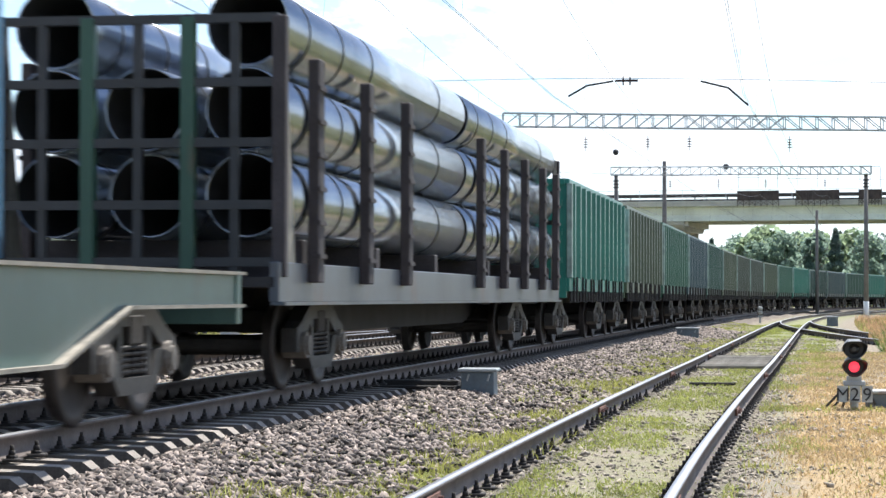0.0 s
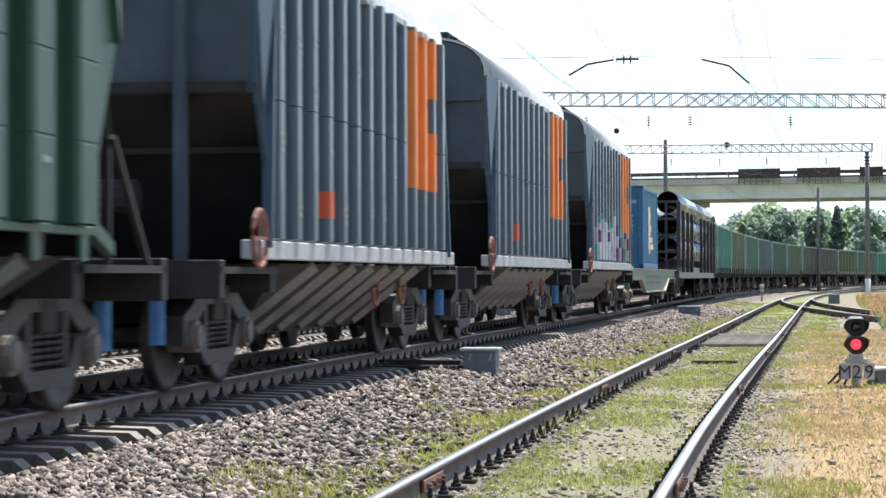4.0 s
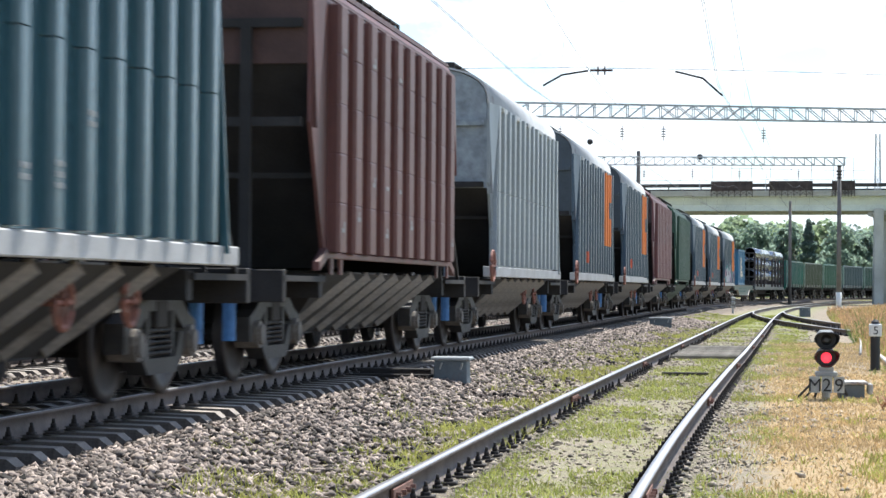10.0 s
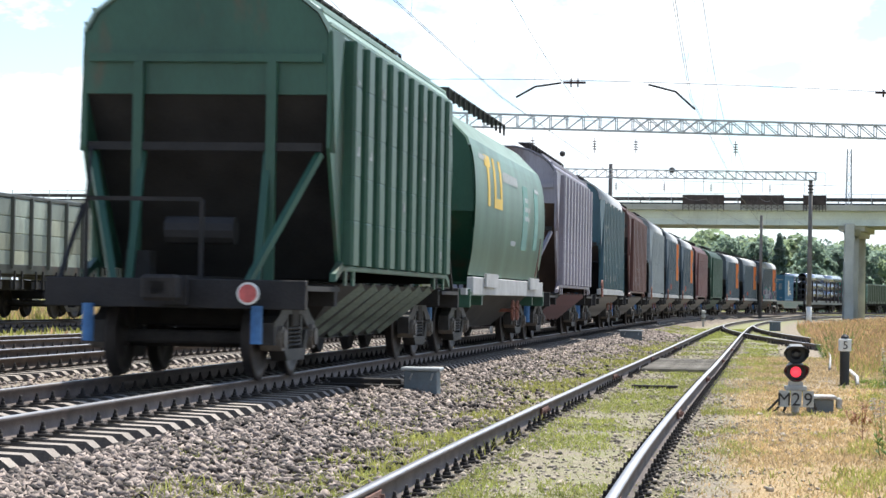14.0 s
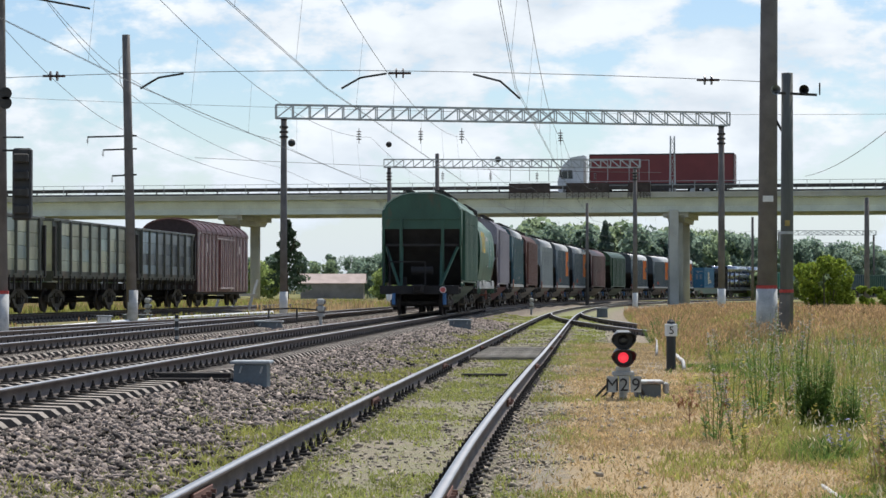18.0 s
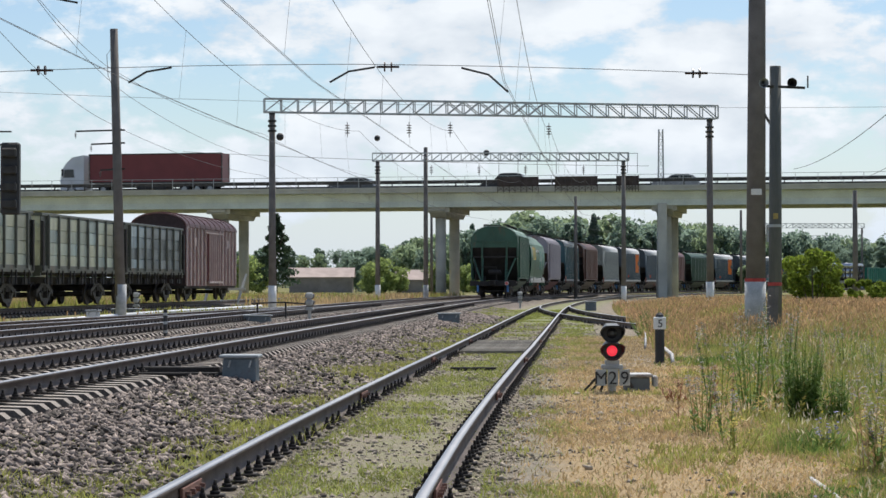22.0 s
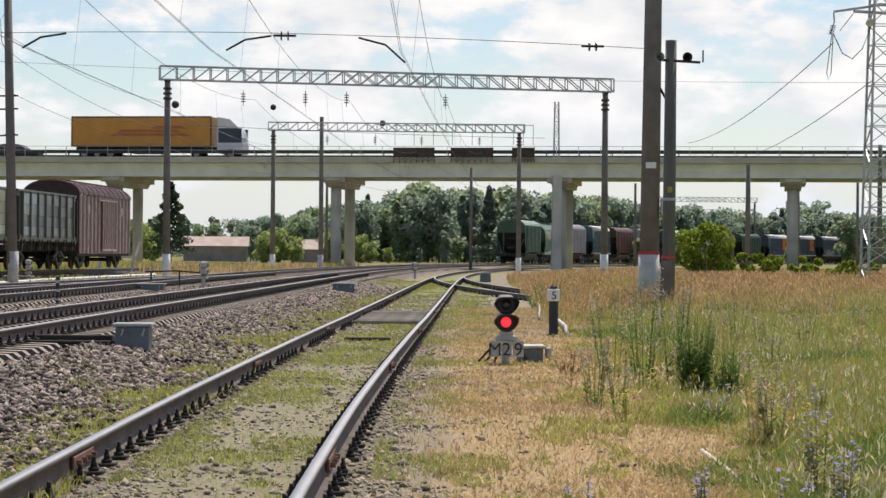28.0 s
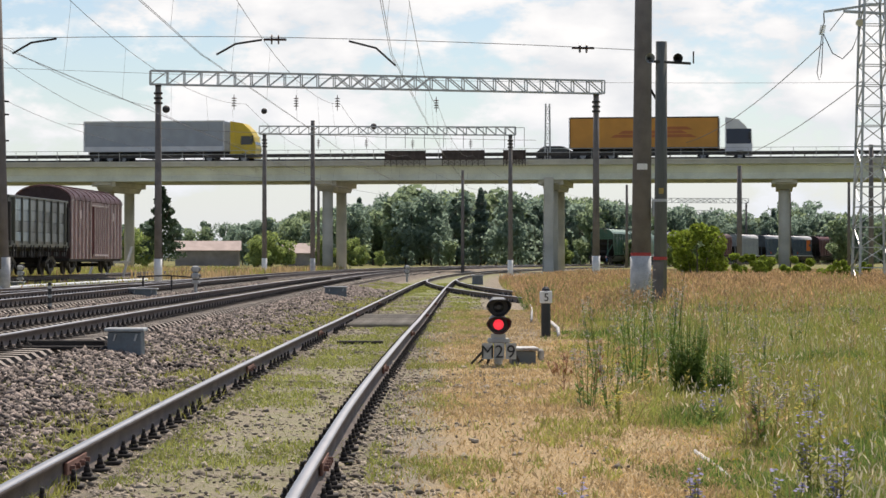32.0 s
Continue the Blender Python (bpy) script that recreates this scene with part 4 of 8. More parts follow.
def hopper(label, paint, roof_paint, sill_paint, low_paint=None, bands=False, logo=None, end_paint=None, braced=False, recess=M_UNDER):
    w = thing("hopper_wagon", Matrix(), label, "freight wagon", "train wagons")
    me = painted(HOP["cut_wall" if bands else "side_wall"], "side_wall", paint)
    part("side_wall", me, None, w)
    part("side_wall", me, None, w, m=HALF_TURN)
    f = "_f" if bands else ""
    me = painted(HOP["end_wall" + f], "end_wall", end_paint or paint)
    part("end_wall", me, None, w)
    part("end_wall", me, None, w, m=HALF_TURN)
    part("roof", painted(HOP["roof" + f], "roof", roof_paint), None, w)
    if bands:
        twice(w, "gusset", paint)
        twice(w, "gusset_b", paint)
        for key in ("roof_seam", "roof_seam_b", "roof_seam_c"):
            twice(w, key, roof_paint)
    else:
        twice(w, "corner_panel", paint)
        twice(w, "corner_panel_b", paint)
        for x in (1.5, 3.3):
            q = bmesh.new()
            tube(q, [(x + 0.2 * math.cos(a), -1.34, 0.86 + 0.2 * math.sin(a)) for a in np.linspace(0, 2 * math.pi, 17)], 0.028, 6)
            beam(q, (x - 0.2, -1.34, 0.86), (x + 0.2, -1.34, 0.86), 0.03)
            beam(q, (x, -1.34, 0.66), (x, -1.34, 1.06), 0.03)
            tube(q, [(x, -1.38, 0.86), (x, -0.9, 0.86)], 0.035, 6)
            part("gate_wheel", q, M_HANDWHEEL, w, "rusty red discharge gate wheel")
        twice(w, "corner_stay", paint)
        twice(w, "corner_stay_b", paint)
        me = painted(HOP["eave_bracket"], "eave_bracket", roof_paint)
        for i in range(5):
            part("eave_bracket", me, None, w, m=Matrix.Translation((-4.1 + i * 1.87, 0, 0)))
    # Inner rails, and posts of unbraced ribbed wagons, painted dark for shade.
    for key in ("end_post", "end_post_b", "end_rail", "end_rail_b") + (() if braced else ("step_rail",)):
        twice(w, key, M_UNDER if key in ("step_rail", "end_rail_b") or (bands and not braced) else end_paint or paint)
    for key in ("roof_walkway", "brake_gear"):
        twice(w, key, M_UNDER)
    hatch = painted(HOP["hatch"], "hatch", M_UNDER)
    for x in (-3.3, -1.1, 1.1, 3.3):
        part("hatch", hatch, None, w, m=pose(x, 0, 0))
    twice(w, "end_platform", M_UNDER)
    for key in (("end_brace", "end_brace_b", "end_strut", "end_strut_b") if braced else ()) :
        twice(w, key, end_paint or paint)
    # Shade under the overhanging end, put into the sheet's default dark colour.
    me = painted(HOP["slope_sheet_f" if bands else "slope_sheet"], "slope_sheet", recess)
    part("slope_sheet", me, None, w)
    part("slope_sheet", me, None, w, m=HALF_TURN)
    me = painted(HOP["thin_sill" if bands else "side_sill"], "side_sill", sill_paint)
    part("side_sill", me, None, w)
    part("side_sill", me, None, w, m=HALF_TURN)
    # Sheet darker than its ribs: the shade between them is in its colour.
    part("discharge_hopper", painted(HOP["discharge_hopper"], "discharge_hopper", M_UNDER), None, w)
    rib = rib_mesh("rib", paint, h1=HOPPER_TOP - 0.02 if bands else ROUND_TOP - 0.02, banded=bool(bands))
    for x in [-4.28 + i * 0.951 for i in range(10)] if bands else [rib_x(i) for i in range(14)]:
        part("rib", rib, None, w, m=pose(x, -1.543, 0))
        part("rib", rib, None, w, m=pose(x, 1.543, 0, 0, 0, 180))
    q = bmesh.new()
    beam(q, (0.3, -1.50, 1.12), (-0.4, -0.78, 0.46), 0.10, 0.12)
    low_rib = mesh_of("hopper_rib", q, low_paint or M_UNDER)
    for i in range(7):
        x = -3.1 + i * 1.03
        part("hopper_rib", low_rib, None, w, m=pose(x, 0, 0))
        part("hopper_rib", low_rib, None, w, m=pose(-x, 0, 0, 0, 0, 180))
    if logo:
        logo(w)
    if not bands:
        handbrake(w)
    for s in (-1, 1):
        for y in (-1.0, 1.0):
            q = bmesh.new()
            tube(q, [(s * 6.82, y, 0.42), (s * 6.82, y, 0.86)], 0.07, 10)
            part("blue_marker", q, M_BLUEMARK, w, "blue painted end fitting")
    running_gear(w, HOPPER_LEN / 2, 5.15)
    return w


def handbrake(w):
    q = bmesh.new()
    pts = [(-HL - 0.45 + 0.26 * math.cos(a), -1.68, 1.36 + 0.26 * math.sin(a)) for a in np.linspace(0, 2 * math.pi, 19)]
    tube(q, pts, 0.025, 6)
    beam(q, (-HL - 0.70, -1.68, 1.36), (-HL - 0.20, -1.68, 1.36), 0.03)
    beam(q, (-HL - 0.45, -1.68, 1.11), (-HL - 0.45, -1.68, 1.61), 0.03)
    part("handbrake_wheel", q, M_HANDWHEEL, w, "rusty red handbrake wheel")


HOPPER_LEN = 15.0
def wagon_paint(name, color, rough=0.33, rust=0.12, **kw):
    return mat(name, color, rough, 0.0, 0.72, 1.2, 1.2, 30, 0.04, (1, 1, 0.35), rust=rust, **kw)


P_SLATE = wagon_paint("slate_blue_paint", (0.055, 0.090, 0.128), 0.30)
# Darker than P_SLATE: the shade of the sunless wagon end is in the colour.
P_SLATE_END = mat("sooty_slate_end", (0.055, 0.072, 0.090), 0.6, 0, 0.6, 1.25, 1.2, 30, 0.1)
P_GREY = wagon_paint("light_grey_paint", (0.29, 0.325, 0.345))
P_ROOF = mat("pale_roof_paint", (0.45, 0.46, 0.47), 0.5, 0, 0.8, 1.1, 1.5, 30, 0.08, rust=0.1)
P_SILL = mat("whitish_sill_paint", (0.47, 0.47, 0.47), 0.6, 0, 0.75, 1.1, 2, 30, 0.08, rust=0.2, rust_color=(0.25, 0.22, 0.2))
P_OXIDE = wagon_paint("oxide_red_paint", (0.175, 0.068, 0.070), 0.42, rust=0.4, rust_color=(0.10, 0.085, 0.10))
P_BROWN = wagon_paint("rusty_brown_paint", (0.125, 0.048, 0.042), 0.5, rust=0.25, rust_color=(0.055, 0.035, 0.03))
P_GREEN = wagon_paint("dark_green_paint", (0.024, 0.072, 0.047), 0.5)
P_DEEP = wagon_paint("deep_green_paint", (0.028, 0.092, 0.060), 0.45)
P_MINT = wagon_paint("mint_green_paint", (0.24, 0.385, 0.315), rust=0.06, rust_color=(0.13, 0.28, 0.25))
P_LILAC = wagon_paint("lilac_grey_paint", (0.30, 0.275, 0.33), 0.45, rust=0.38, rust_color=(0.16, 0.10, 0.085))
P_TEAL = wagon_paint("teal_blue_paint", (0.036, 0.098, 0.128), 0.27)
P_ORANGE = mat("orange_paint", (0.72, 0.20, 0.03), 0.55, 0, 0.85, 1.1, 2, 30, 0.05)
P_REDMARK = mat("orange_red_paint", (0.60, 0.09, 0.03), 0.55, 0, 0.85, 1.1, 2, 30, 0.05)
P_YELLOW = mat("yellow_paint", (0.75, 0.50, 0.07), 0.55, 0, 0.85, 1.1, 2, 30, 0.05)
P_LOW = mat("hopper_dusty_paint", (0.17, 0.145, 0.12), 0.85, 0, 0.5, 1.7, 1.5, 30, 0.2, rust=0.2)
P_LOWG = mat("hopper_dusty_green", (0.105, 0.115, 0.085), 0.85, 0, 0.5, 1.7, 1.5, 30, 0.2, rust=0.2)
P_STENCIL = mat("faded_stencil", (0.36, 0.38, 0.39), 0.7, 0, 0.6, 1.2, 6, 50, 0)
P_LETTER = mat("white_lettering", (0.60, 0.62, 0.62), 0.6, 0, 0.7, 1.1, 4, 40, 0)


def decal_bars(w, name, rects, material, y=-1.66, label=""):
    """Painted plain blocks on the side: x0, x1, z0, z1."""
    bm = bmesh.new()
    for x0, x1, z0, z1 in rects:
        box(bm, x0, x1, y, y + 0.006, z0, z1)
    part(name, bm, material, w, label)


def rib_patch(w, x0, x1, z0, z1, material, name, label, xs=None):
    """Paint that covers the wall and the ribs between x0 and x1."""
    bm = bmesh.new()
    box(bm, x0, x1, -1.551, -1.547, z0, z1)
    for i in range(14):
        x = rib_x(i)
        if x0 - 0.02 < x < x1 + 0.02:
            prism(bm, [(x + a, -1.543 + b) for a, b in rib_section(0.006)], "z", z0, z1)
    part(name, bm, material, w, label)


def logo_orange(w, mark=True):
    rib_patch(w, 2.45, 3.45, 2.14, 4.15, P_ORANGE, "emblem", "large orange emblem")
    rib_patch(w, 3.45, 4.6, 3.38, 4.15, P_ORANGE, "emblem", "large orange emblem")
    rib_patch(w, 3.45, 4.6, 2.14, 2.92, P_ORANGE, "emblem", "large orange emblem")
    if mark:
        rib_patch(w, rib_x(3) - 0.2, rib_x(3) + 0.2, 1.62, 1.9, P_REDMARK, "mark", "small orange-red square")
    stencils(w)


def stencils(w):
    bm = bmesh.new()
    for r, z, n in ((0, 3.35, 2), (1, 3.35, 3), (2, 3.42, 2), (0, 2.35, 3), (1, 1.75, 3), (2, 2.9, 2), (3, 2.3, 1), (4, 1.72, 3), (5, 3.3, 2), (6, 1.75, 2), (7, 1.8, 3), (8, 2.2, 2)):
        for i in range(n):
            for k in range(3):
                a = rib_x(r) - 0.078 + k * 0.054
                box(bm, a, a + 0.042, -1.543 - RIB_D - 0.005, -1.543 - RIB_D + 0.001, z - i * 0.075, z - i * 0.075 + 0.04)
    part("stencil_marks", bm, P_STENCIL, w, "small faded white stencilled marks")["kind"] = "stuff"


def banded_marks(w):
    """Pale blotches and small marks low on the ribs of an old wagon."""
    rnd = random.Random(len(bpy.data.objects))
    bm = bmesh.new()
    for i in range(10):
        for k in range(rnd.choice((0, 1, 1, 2))):
            x, z = -4.28 + i * 0.951 + rnd.uniform(-0.02, 0.02), rnd.choice((1.6, 1.75, 2.2, 2.75, 3.3, 3.65))
            for q in range(3):
                box(bm, x - 0.075 + q * 0.055, x - 0.035 + q * 0.055, -1.700, -1.691, z, z + rnd.choice((0.04, 0.05, 0.12)))
    part("stencil_marks", bm, P_STENCIL, w, "small faded white stencilled marks")["kind"] = "stuff"


def graffiti(w):
    logo_orange(w, False)
    rnd = random.Random(5)
    names = (("silver", (0.52, 0.53, 0.56)), ("pink", (0.42, 0.27, 0.30)), ("teal", (0.08, 0.29, 0.27)), ("violet", (0.07, 0.03, 0.11)), ("lilac", (0.42, 0.38, 0.48)))
    cols = [mat("spray_" + n, c, 0.6, 0, 0.6, 1.2, 2.5, 30, 0) for n, c in names]
    step = 0.065

    def tone(x, z):
        """Which colour is sprayed at x, z: silver letters edged teal, then pink blocks with violet counters."""
        top = 2.34 + 0.17 * math.sin(2.3 * x + 1.0) + 0.09 * math.sin(5.1 * x)
        if z > top or x < -4.55 or x > 4.3:
            return None
        if x < -4.1:
            return 1 if 1.75 < z < 2.3 else 2
        if x < 0.75:
            if z > top - 0.13:
                return 2
            u = (x + 4.1) % 1.22
            if 0.5 < u < 0.78 and (1.78 < z < 2.05):
                return 3
            if u > 1.05 and z < top - 0.45:
                return None
            return 4 if math.sin(7 * x + 3 * z) > 0.55 else 0
        if x < 1.1:
            return 1 if z > 1.7 else None
        k = int((z - 1.42) / 0.27) + int(x * 1.34)
        return (1, 3, 4, 3, 2)[k % 5] if z < 2.45 else None

    groups = {i: [] for i in range(5)}
    spans = []
    for i in range(14):
        x = rib_x(i)
        spans.append((x, x - 0.13, x + 0.13, True))
        spans.append((x + 0.373, x + 0.13, x + 0.616, False))
    for xm, xa, xb, rib in spans:
        run, z = None, 1.40
        while z < 2.75:
            c = tone(xm, z)
            if run and run[0] != c:
                groups[run[0]].append((xm, xa, xb, rib, run[1], z))
                run = None
            if c is not None and run is None:
                run = (c, z)
            z += step * rnd.uniform(0.8, 1.2)
    for k, items in groups.items():
        bm = bmesh.new()
        for xm, xa, xb, rib, z0, z1 in items:
            if rib:
                prism(bm, [(xm + a, -1.543 + b) for a, b in rib_section(0.005)], "z", z0, z1)
            else:
                box(bm, xa, xb, -1.5515, -1.5475, z0, z1)
        part("spray_paint", bm, cols[k], w, "sprayed paint in blotches")["kind"] = "stuff"


def plain_stencils(w):
    stencils(w)


HOPPERS = []      # from the last wagon forwards


def smooth_hopper():
    """A smooth-sided hopper whose wall bulges."""
    w = thing("hopper_wagon", Matrix(), "mint green smooth-sided grain hopper wagon with yellow letters", "freight wagon", "train wagons")
    sec = [(-1.30, 1.42), (-1.50, 2.0), (-1.58, 2.7), (-1.54, 3.4), (-1.30, 3.95), (-0.9, 4.45), (-0.45, 4.68), (0.45, 4.68), (0.9, 4.45), (1.30, 3.95), (1.54, 3.4), (1.58, 2.7), (1.50, 2.0), (1.30, 1.42)]
    zz = np.linspace(1.42, 3.95, 16)
    flank = [(-float(np.interp(z, [1.42, 1.7, 2.0, 2.35, 2.7, 3.05, 3.4, 3.7, 3.95], [1.42, 1.48, 1.525, 1.56, 1.58, 1.575, 1.55, 1.50, 1.40])), float(z)) for z in zz]
    sec = flank + sec[5:9] + [(-y, z) for y, z in flank[::-1]]
    k = len(flank)
    for name, pts, material in (("side_wall", sec[:k], P_MINT), ("side_wall", sec[-k:], P_MINT), ("roof", sec[k - 1:-k + 1], P_ROOFG)):
        bm = bmesh.new()
        rows = []
        for x in (-6.4, -3.2, 0, 3.2, 6.4):
            rows.append([bm.verts.new((x * (1.0 if z > 2.6 else 0.965 + 0.035 * (z - 1.42) / 1.2), y, z)) for y, z in pts])
        for a, b in zip(rows, rows[1:]):
            for i in range(len(pts) - 1):
                bm.faces.new((a[i], b[i], b[i + 1], a[i + 1]))
        bmesh.ops.solidify(bm, geom=bm.faces[:], thickness=0.04)
        bmesh.ops.recalc_face_normals(bm, faces=bm.faces[:])
        part(name, bm, material, w)
    bm = bmesh.new()
    for s in (-1, 1):
        prism(bm, [(y * 0.97, z - 0.02) for y, z in sec if z > 2.6], "x", s * 6.28, s * 6.34)
        v = [bm.verts.new(p) for p in ((s * 6.3, -1.5, 2.7), (s * 6.3, 1.5, 2.7), (s * 4.6, 1.3, 1.3), (s * 4.6, -1.3, 1.3))]
        bm.faces.new(v)
    part("end_wall", bm, P_DEEP, w)
    for key in ("roof_walkway", "brake_gear"):
        twice(w, key, M_UNDER)
    twice(w, "end_platform", P_DEEP)
    bm = bmesh.new()
    for s in (-1, 1):
        box(bm, -6.4, 6.4, s * 1.5 - 0.06, s * 1.5 + 0.06, 1.05, 1.38, bevel=0.012)
        for x in (-4.9, 3.0):
            box(bm, x, x + 1.9, *sorted((s * 1.57, s * 1.62)), 1.2, 1.46)
        box(bm, -7.0, 7.0, s * 1.46 - 0.05, s * 1.46 + 0.05, 1.05, 1.17)
    part("side_sill", bm, P_SILL, w, "whitish side sill with raised boxes")
    part("discharge_hopper", painted(HOP["discharge_hopper"], "discharge_hopper", M_UNDER), None, w)
    for x in (1.9, 2.75):
        bm = bmesh.new()
        tube(bm, [(x + 0.2 * math.cos(a), -1.36, 0.74 + 0.2 * math.sin(a)) for a in np.linspace(0, 2 * math.pi, 19)], 0.03, 6)
        for a in (0.5, 0.5 + math.pi / 2):
            beam(bm, (x - 0.2 * math.cos(a), -1.36, 0.74 - 0.2 * math.sin(a)), (x + 0.2 * math.cos(a), -1.36, 0.74 + 0.2 * math.sin(a)), 0.035)
        tube(bm, [(x, -1.40, 0.74), (x, -0.7, 0.74)], 0.04, 8)
        part("gate_wheel", bm, M_HANDWHEEL, w, "rusty red discharge gate wheel")

    def wall_y(z):
        return -np.interp(z, [1.42, 1.7, 2.0, 2.35, 2.7, 3.05, 3.4, 3.7, 3.95], [1.42, 1.48, 1.525, 1.56, 1.58, 1.575, 1.55, 1.50, 1.40]) - 0.010

    def strip(bm, x0, x1, z0, z1):
        zs = np.linspace(z0, z1, 5)
        for a, b in zip(zs, zs[1:]):
            v = [bm.verts.new(p) for p in ((x0, wall_y(a), a), (x1, wall_y(a), a), (x1, wall_y(b), b), (x0, wall_y(b), b))]
            u = [bm.verts.new((p.co.x, p.co.y + 0.008, p.co.z)) for p in v]
            bm.faces.new(v)
            for i in range(4):
                bm.faces.new((v[i], u[i], u[(i + 1) % 4], v[(i + 1) % 4]))
    bm = bmesh.new()
    for r in ((-4.9, -4.0, 3.50, 3.72), (-4.6, -4.25, 2.75, 3.5), (-3.6, -3.25, 2.75, 3.72), (-2.6, -2.25, 2.75, 3.72), (-3.25, -2.6, 2.75, 2.95)):
        strip(bm, *r)
    part("emblem", bm, P_YELLOW, w, "large yellow letter-like emblem")
    patch = mat("turquoise_repaint", (0.15, 0.33, 0.29), 0.55, 0, 0.8, 1.15, 1.5, 30, 0.05)
    for r in ((1.6, 2.6, 2.05, 3.45), (4.0, 4.8, 2.1, 3.5)):
        bm = bmesh.new()
        strip(bm, *r)
        part("repainted_patch", bm, patch, w, "turquoise repainted patch")
    bm = bmesh.new()
    for r in ((5.45, 5.75, 1.5, 1.95), (5.5, 5.7, 1.95, 2.15), (5.55, 5.68, 2.15, 2.4)):
        strip(bm, *r)
    part("rust_stain", bm, P_BROWN, w, "brown rust stain")
    bm = bmesh.new()
    for i in range(9):
        strip(bm, -2.0 + i * 0.3, -1.8 + i * 0.3, 3.35, 3.55)
    for x, z, n in ((-5.6, 3.6, 5), (2.0, 3.1, 3), (2.0, 2.9, 5), (2.0, 2.7, 4), (-0.3, 2.1, 4), (4.2, 3.4, 4)):
        for i in range(n):
            strip(bm, x + i * 0.22, x + i * 0.22 + 0.16, z, z + 0.1)
    part("stencil_marks", bm, P_LETTER, w, "white stencilled marks")["kind"] = "stuff"
    running_gear(w, HOPPER_LEN / 2, 5.15)
    return w


P_ROOFG = mat("pale_green_roof", (0.30, 0.42, 0.36), 0.5, 0, 0.8, 1.1, 1.5, 30, 0.08)
HOPPERS.append(hopper("dark green grain hopper wagon, last in the train", P_DEEP, P_ROOFG, P_DEEP, P_LOWG, P_DEEP, banded_marks, braced=True))
HOPPERS.append(smooth_hopper())
HOPPERS.append(hopper("lilac-grey rusty ribbed grain hopper wagon", P_LILAC, P_LILAC, P_LILAC, P_BROWN, P_LILAC, banded_marks, braced=True, recess=mat("rusty_recess", (0.115, 0.070, 0.056), 0.8, 0, 0.6, 1.3, 1.2, 30, 0.1)))
HOPPERS.append(hopper("teal-blue grain hopper wagon with a pale sill", P_TEAL, P_ROOF, P_SILL, P_LOW, None, plain_stencils))
# The brown end is a darker copy of the side, painted as shaded.
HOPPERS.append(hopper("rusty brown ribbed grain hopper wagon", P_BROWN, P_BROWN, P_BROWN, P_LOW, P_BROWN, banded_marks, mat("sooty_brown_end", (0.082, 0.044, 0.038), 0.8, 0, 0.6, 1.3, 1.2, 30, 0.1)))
HOPPERS.append(hopper("light grey grain hopper wagon with a pale sill", P_GREY, P_ROOF, P_SILL, P_LOW, None, None, mat("grey_end_paint", (0.28, 0.32, 0.35), 0.6)))
SLATE_LABEL = "slate-blue grain hopper wagon with a large orange emblem"
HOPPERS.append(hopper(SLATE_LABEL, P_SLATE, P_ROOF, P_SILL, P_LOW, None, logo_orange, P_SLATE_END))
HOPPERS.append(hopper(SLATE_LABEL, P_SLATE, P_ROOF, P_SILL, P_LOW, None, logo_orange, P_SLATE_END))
# Here too the end's shade is put into a darker red.
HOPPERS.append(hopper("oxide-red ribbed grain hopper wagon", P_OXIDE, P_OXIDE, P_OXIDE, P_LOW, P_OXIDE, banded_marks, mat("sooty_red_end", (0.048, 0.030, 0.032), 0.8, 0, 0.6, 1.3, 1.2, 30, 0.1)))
HOPPERS.append(hopper("dark green ribbed grain hopper wagon", P_GREEN, P_GREEN, P_GREEN, P_LOWG, P_GREEN, banded_marks))
HOPPERS.append(hopper(SLATE_LABEL, P_SLATE, P_ROOF, P_SILL, P_LOW, None, logo_orange, P_SLATE_END))
HOPPERS.append(hopper(SLATE_LABEL, P_SLATE, P_ROOF, P_SILL, P_LOW, None, logo_orange, P_SLATE_END))
HOPPERS.append(hopper("slate-blue grain hopper wagon with an orange emblem and sprayed graffiti", P_SLATE, P_ROOF, P_SILL, P_LOW, None, graffiti, P_SLATE_END))

# the last wagon's round tail disc
bm = bmesh.new()
tube(bm, [(-7.05, -0.95, 1.0), (-7.09, -0.95, 1.0)], 0.13, 18)
part("tail_disc", bm, M_WHITE, HOPPERS[0], "white rim of the tail disc")
bm = bmesh.new()
tube(bm, [(-7.09, -0.95, 1.0), (-7.10, -0.95, 1.0)], 0.105, 18)
part("tail_disc_face", bm, mat("tail_disc_red", (0.6, 0.12, 0.11), 0.5), HOPPERS[0], "faded red tail disc")


# ---- flat wagons
P_FLAT = wagon_paint("green_flat_paint", (0.065, 0.125, 0.115), rust=0.22)
P_EDGE = mat("worn_edge_paint", (0.28, 0.25, 0.20), 0.6)
P_CONT = mat("container_blue", (0.024, 0.135, 0.255), 0.5, 0, 0.8, 1.12, 1.0, 30, 0.06, rust=0.02)


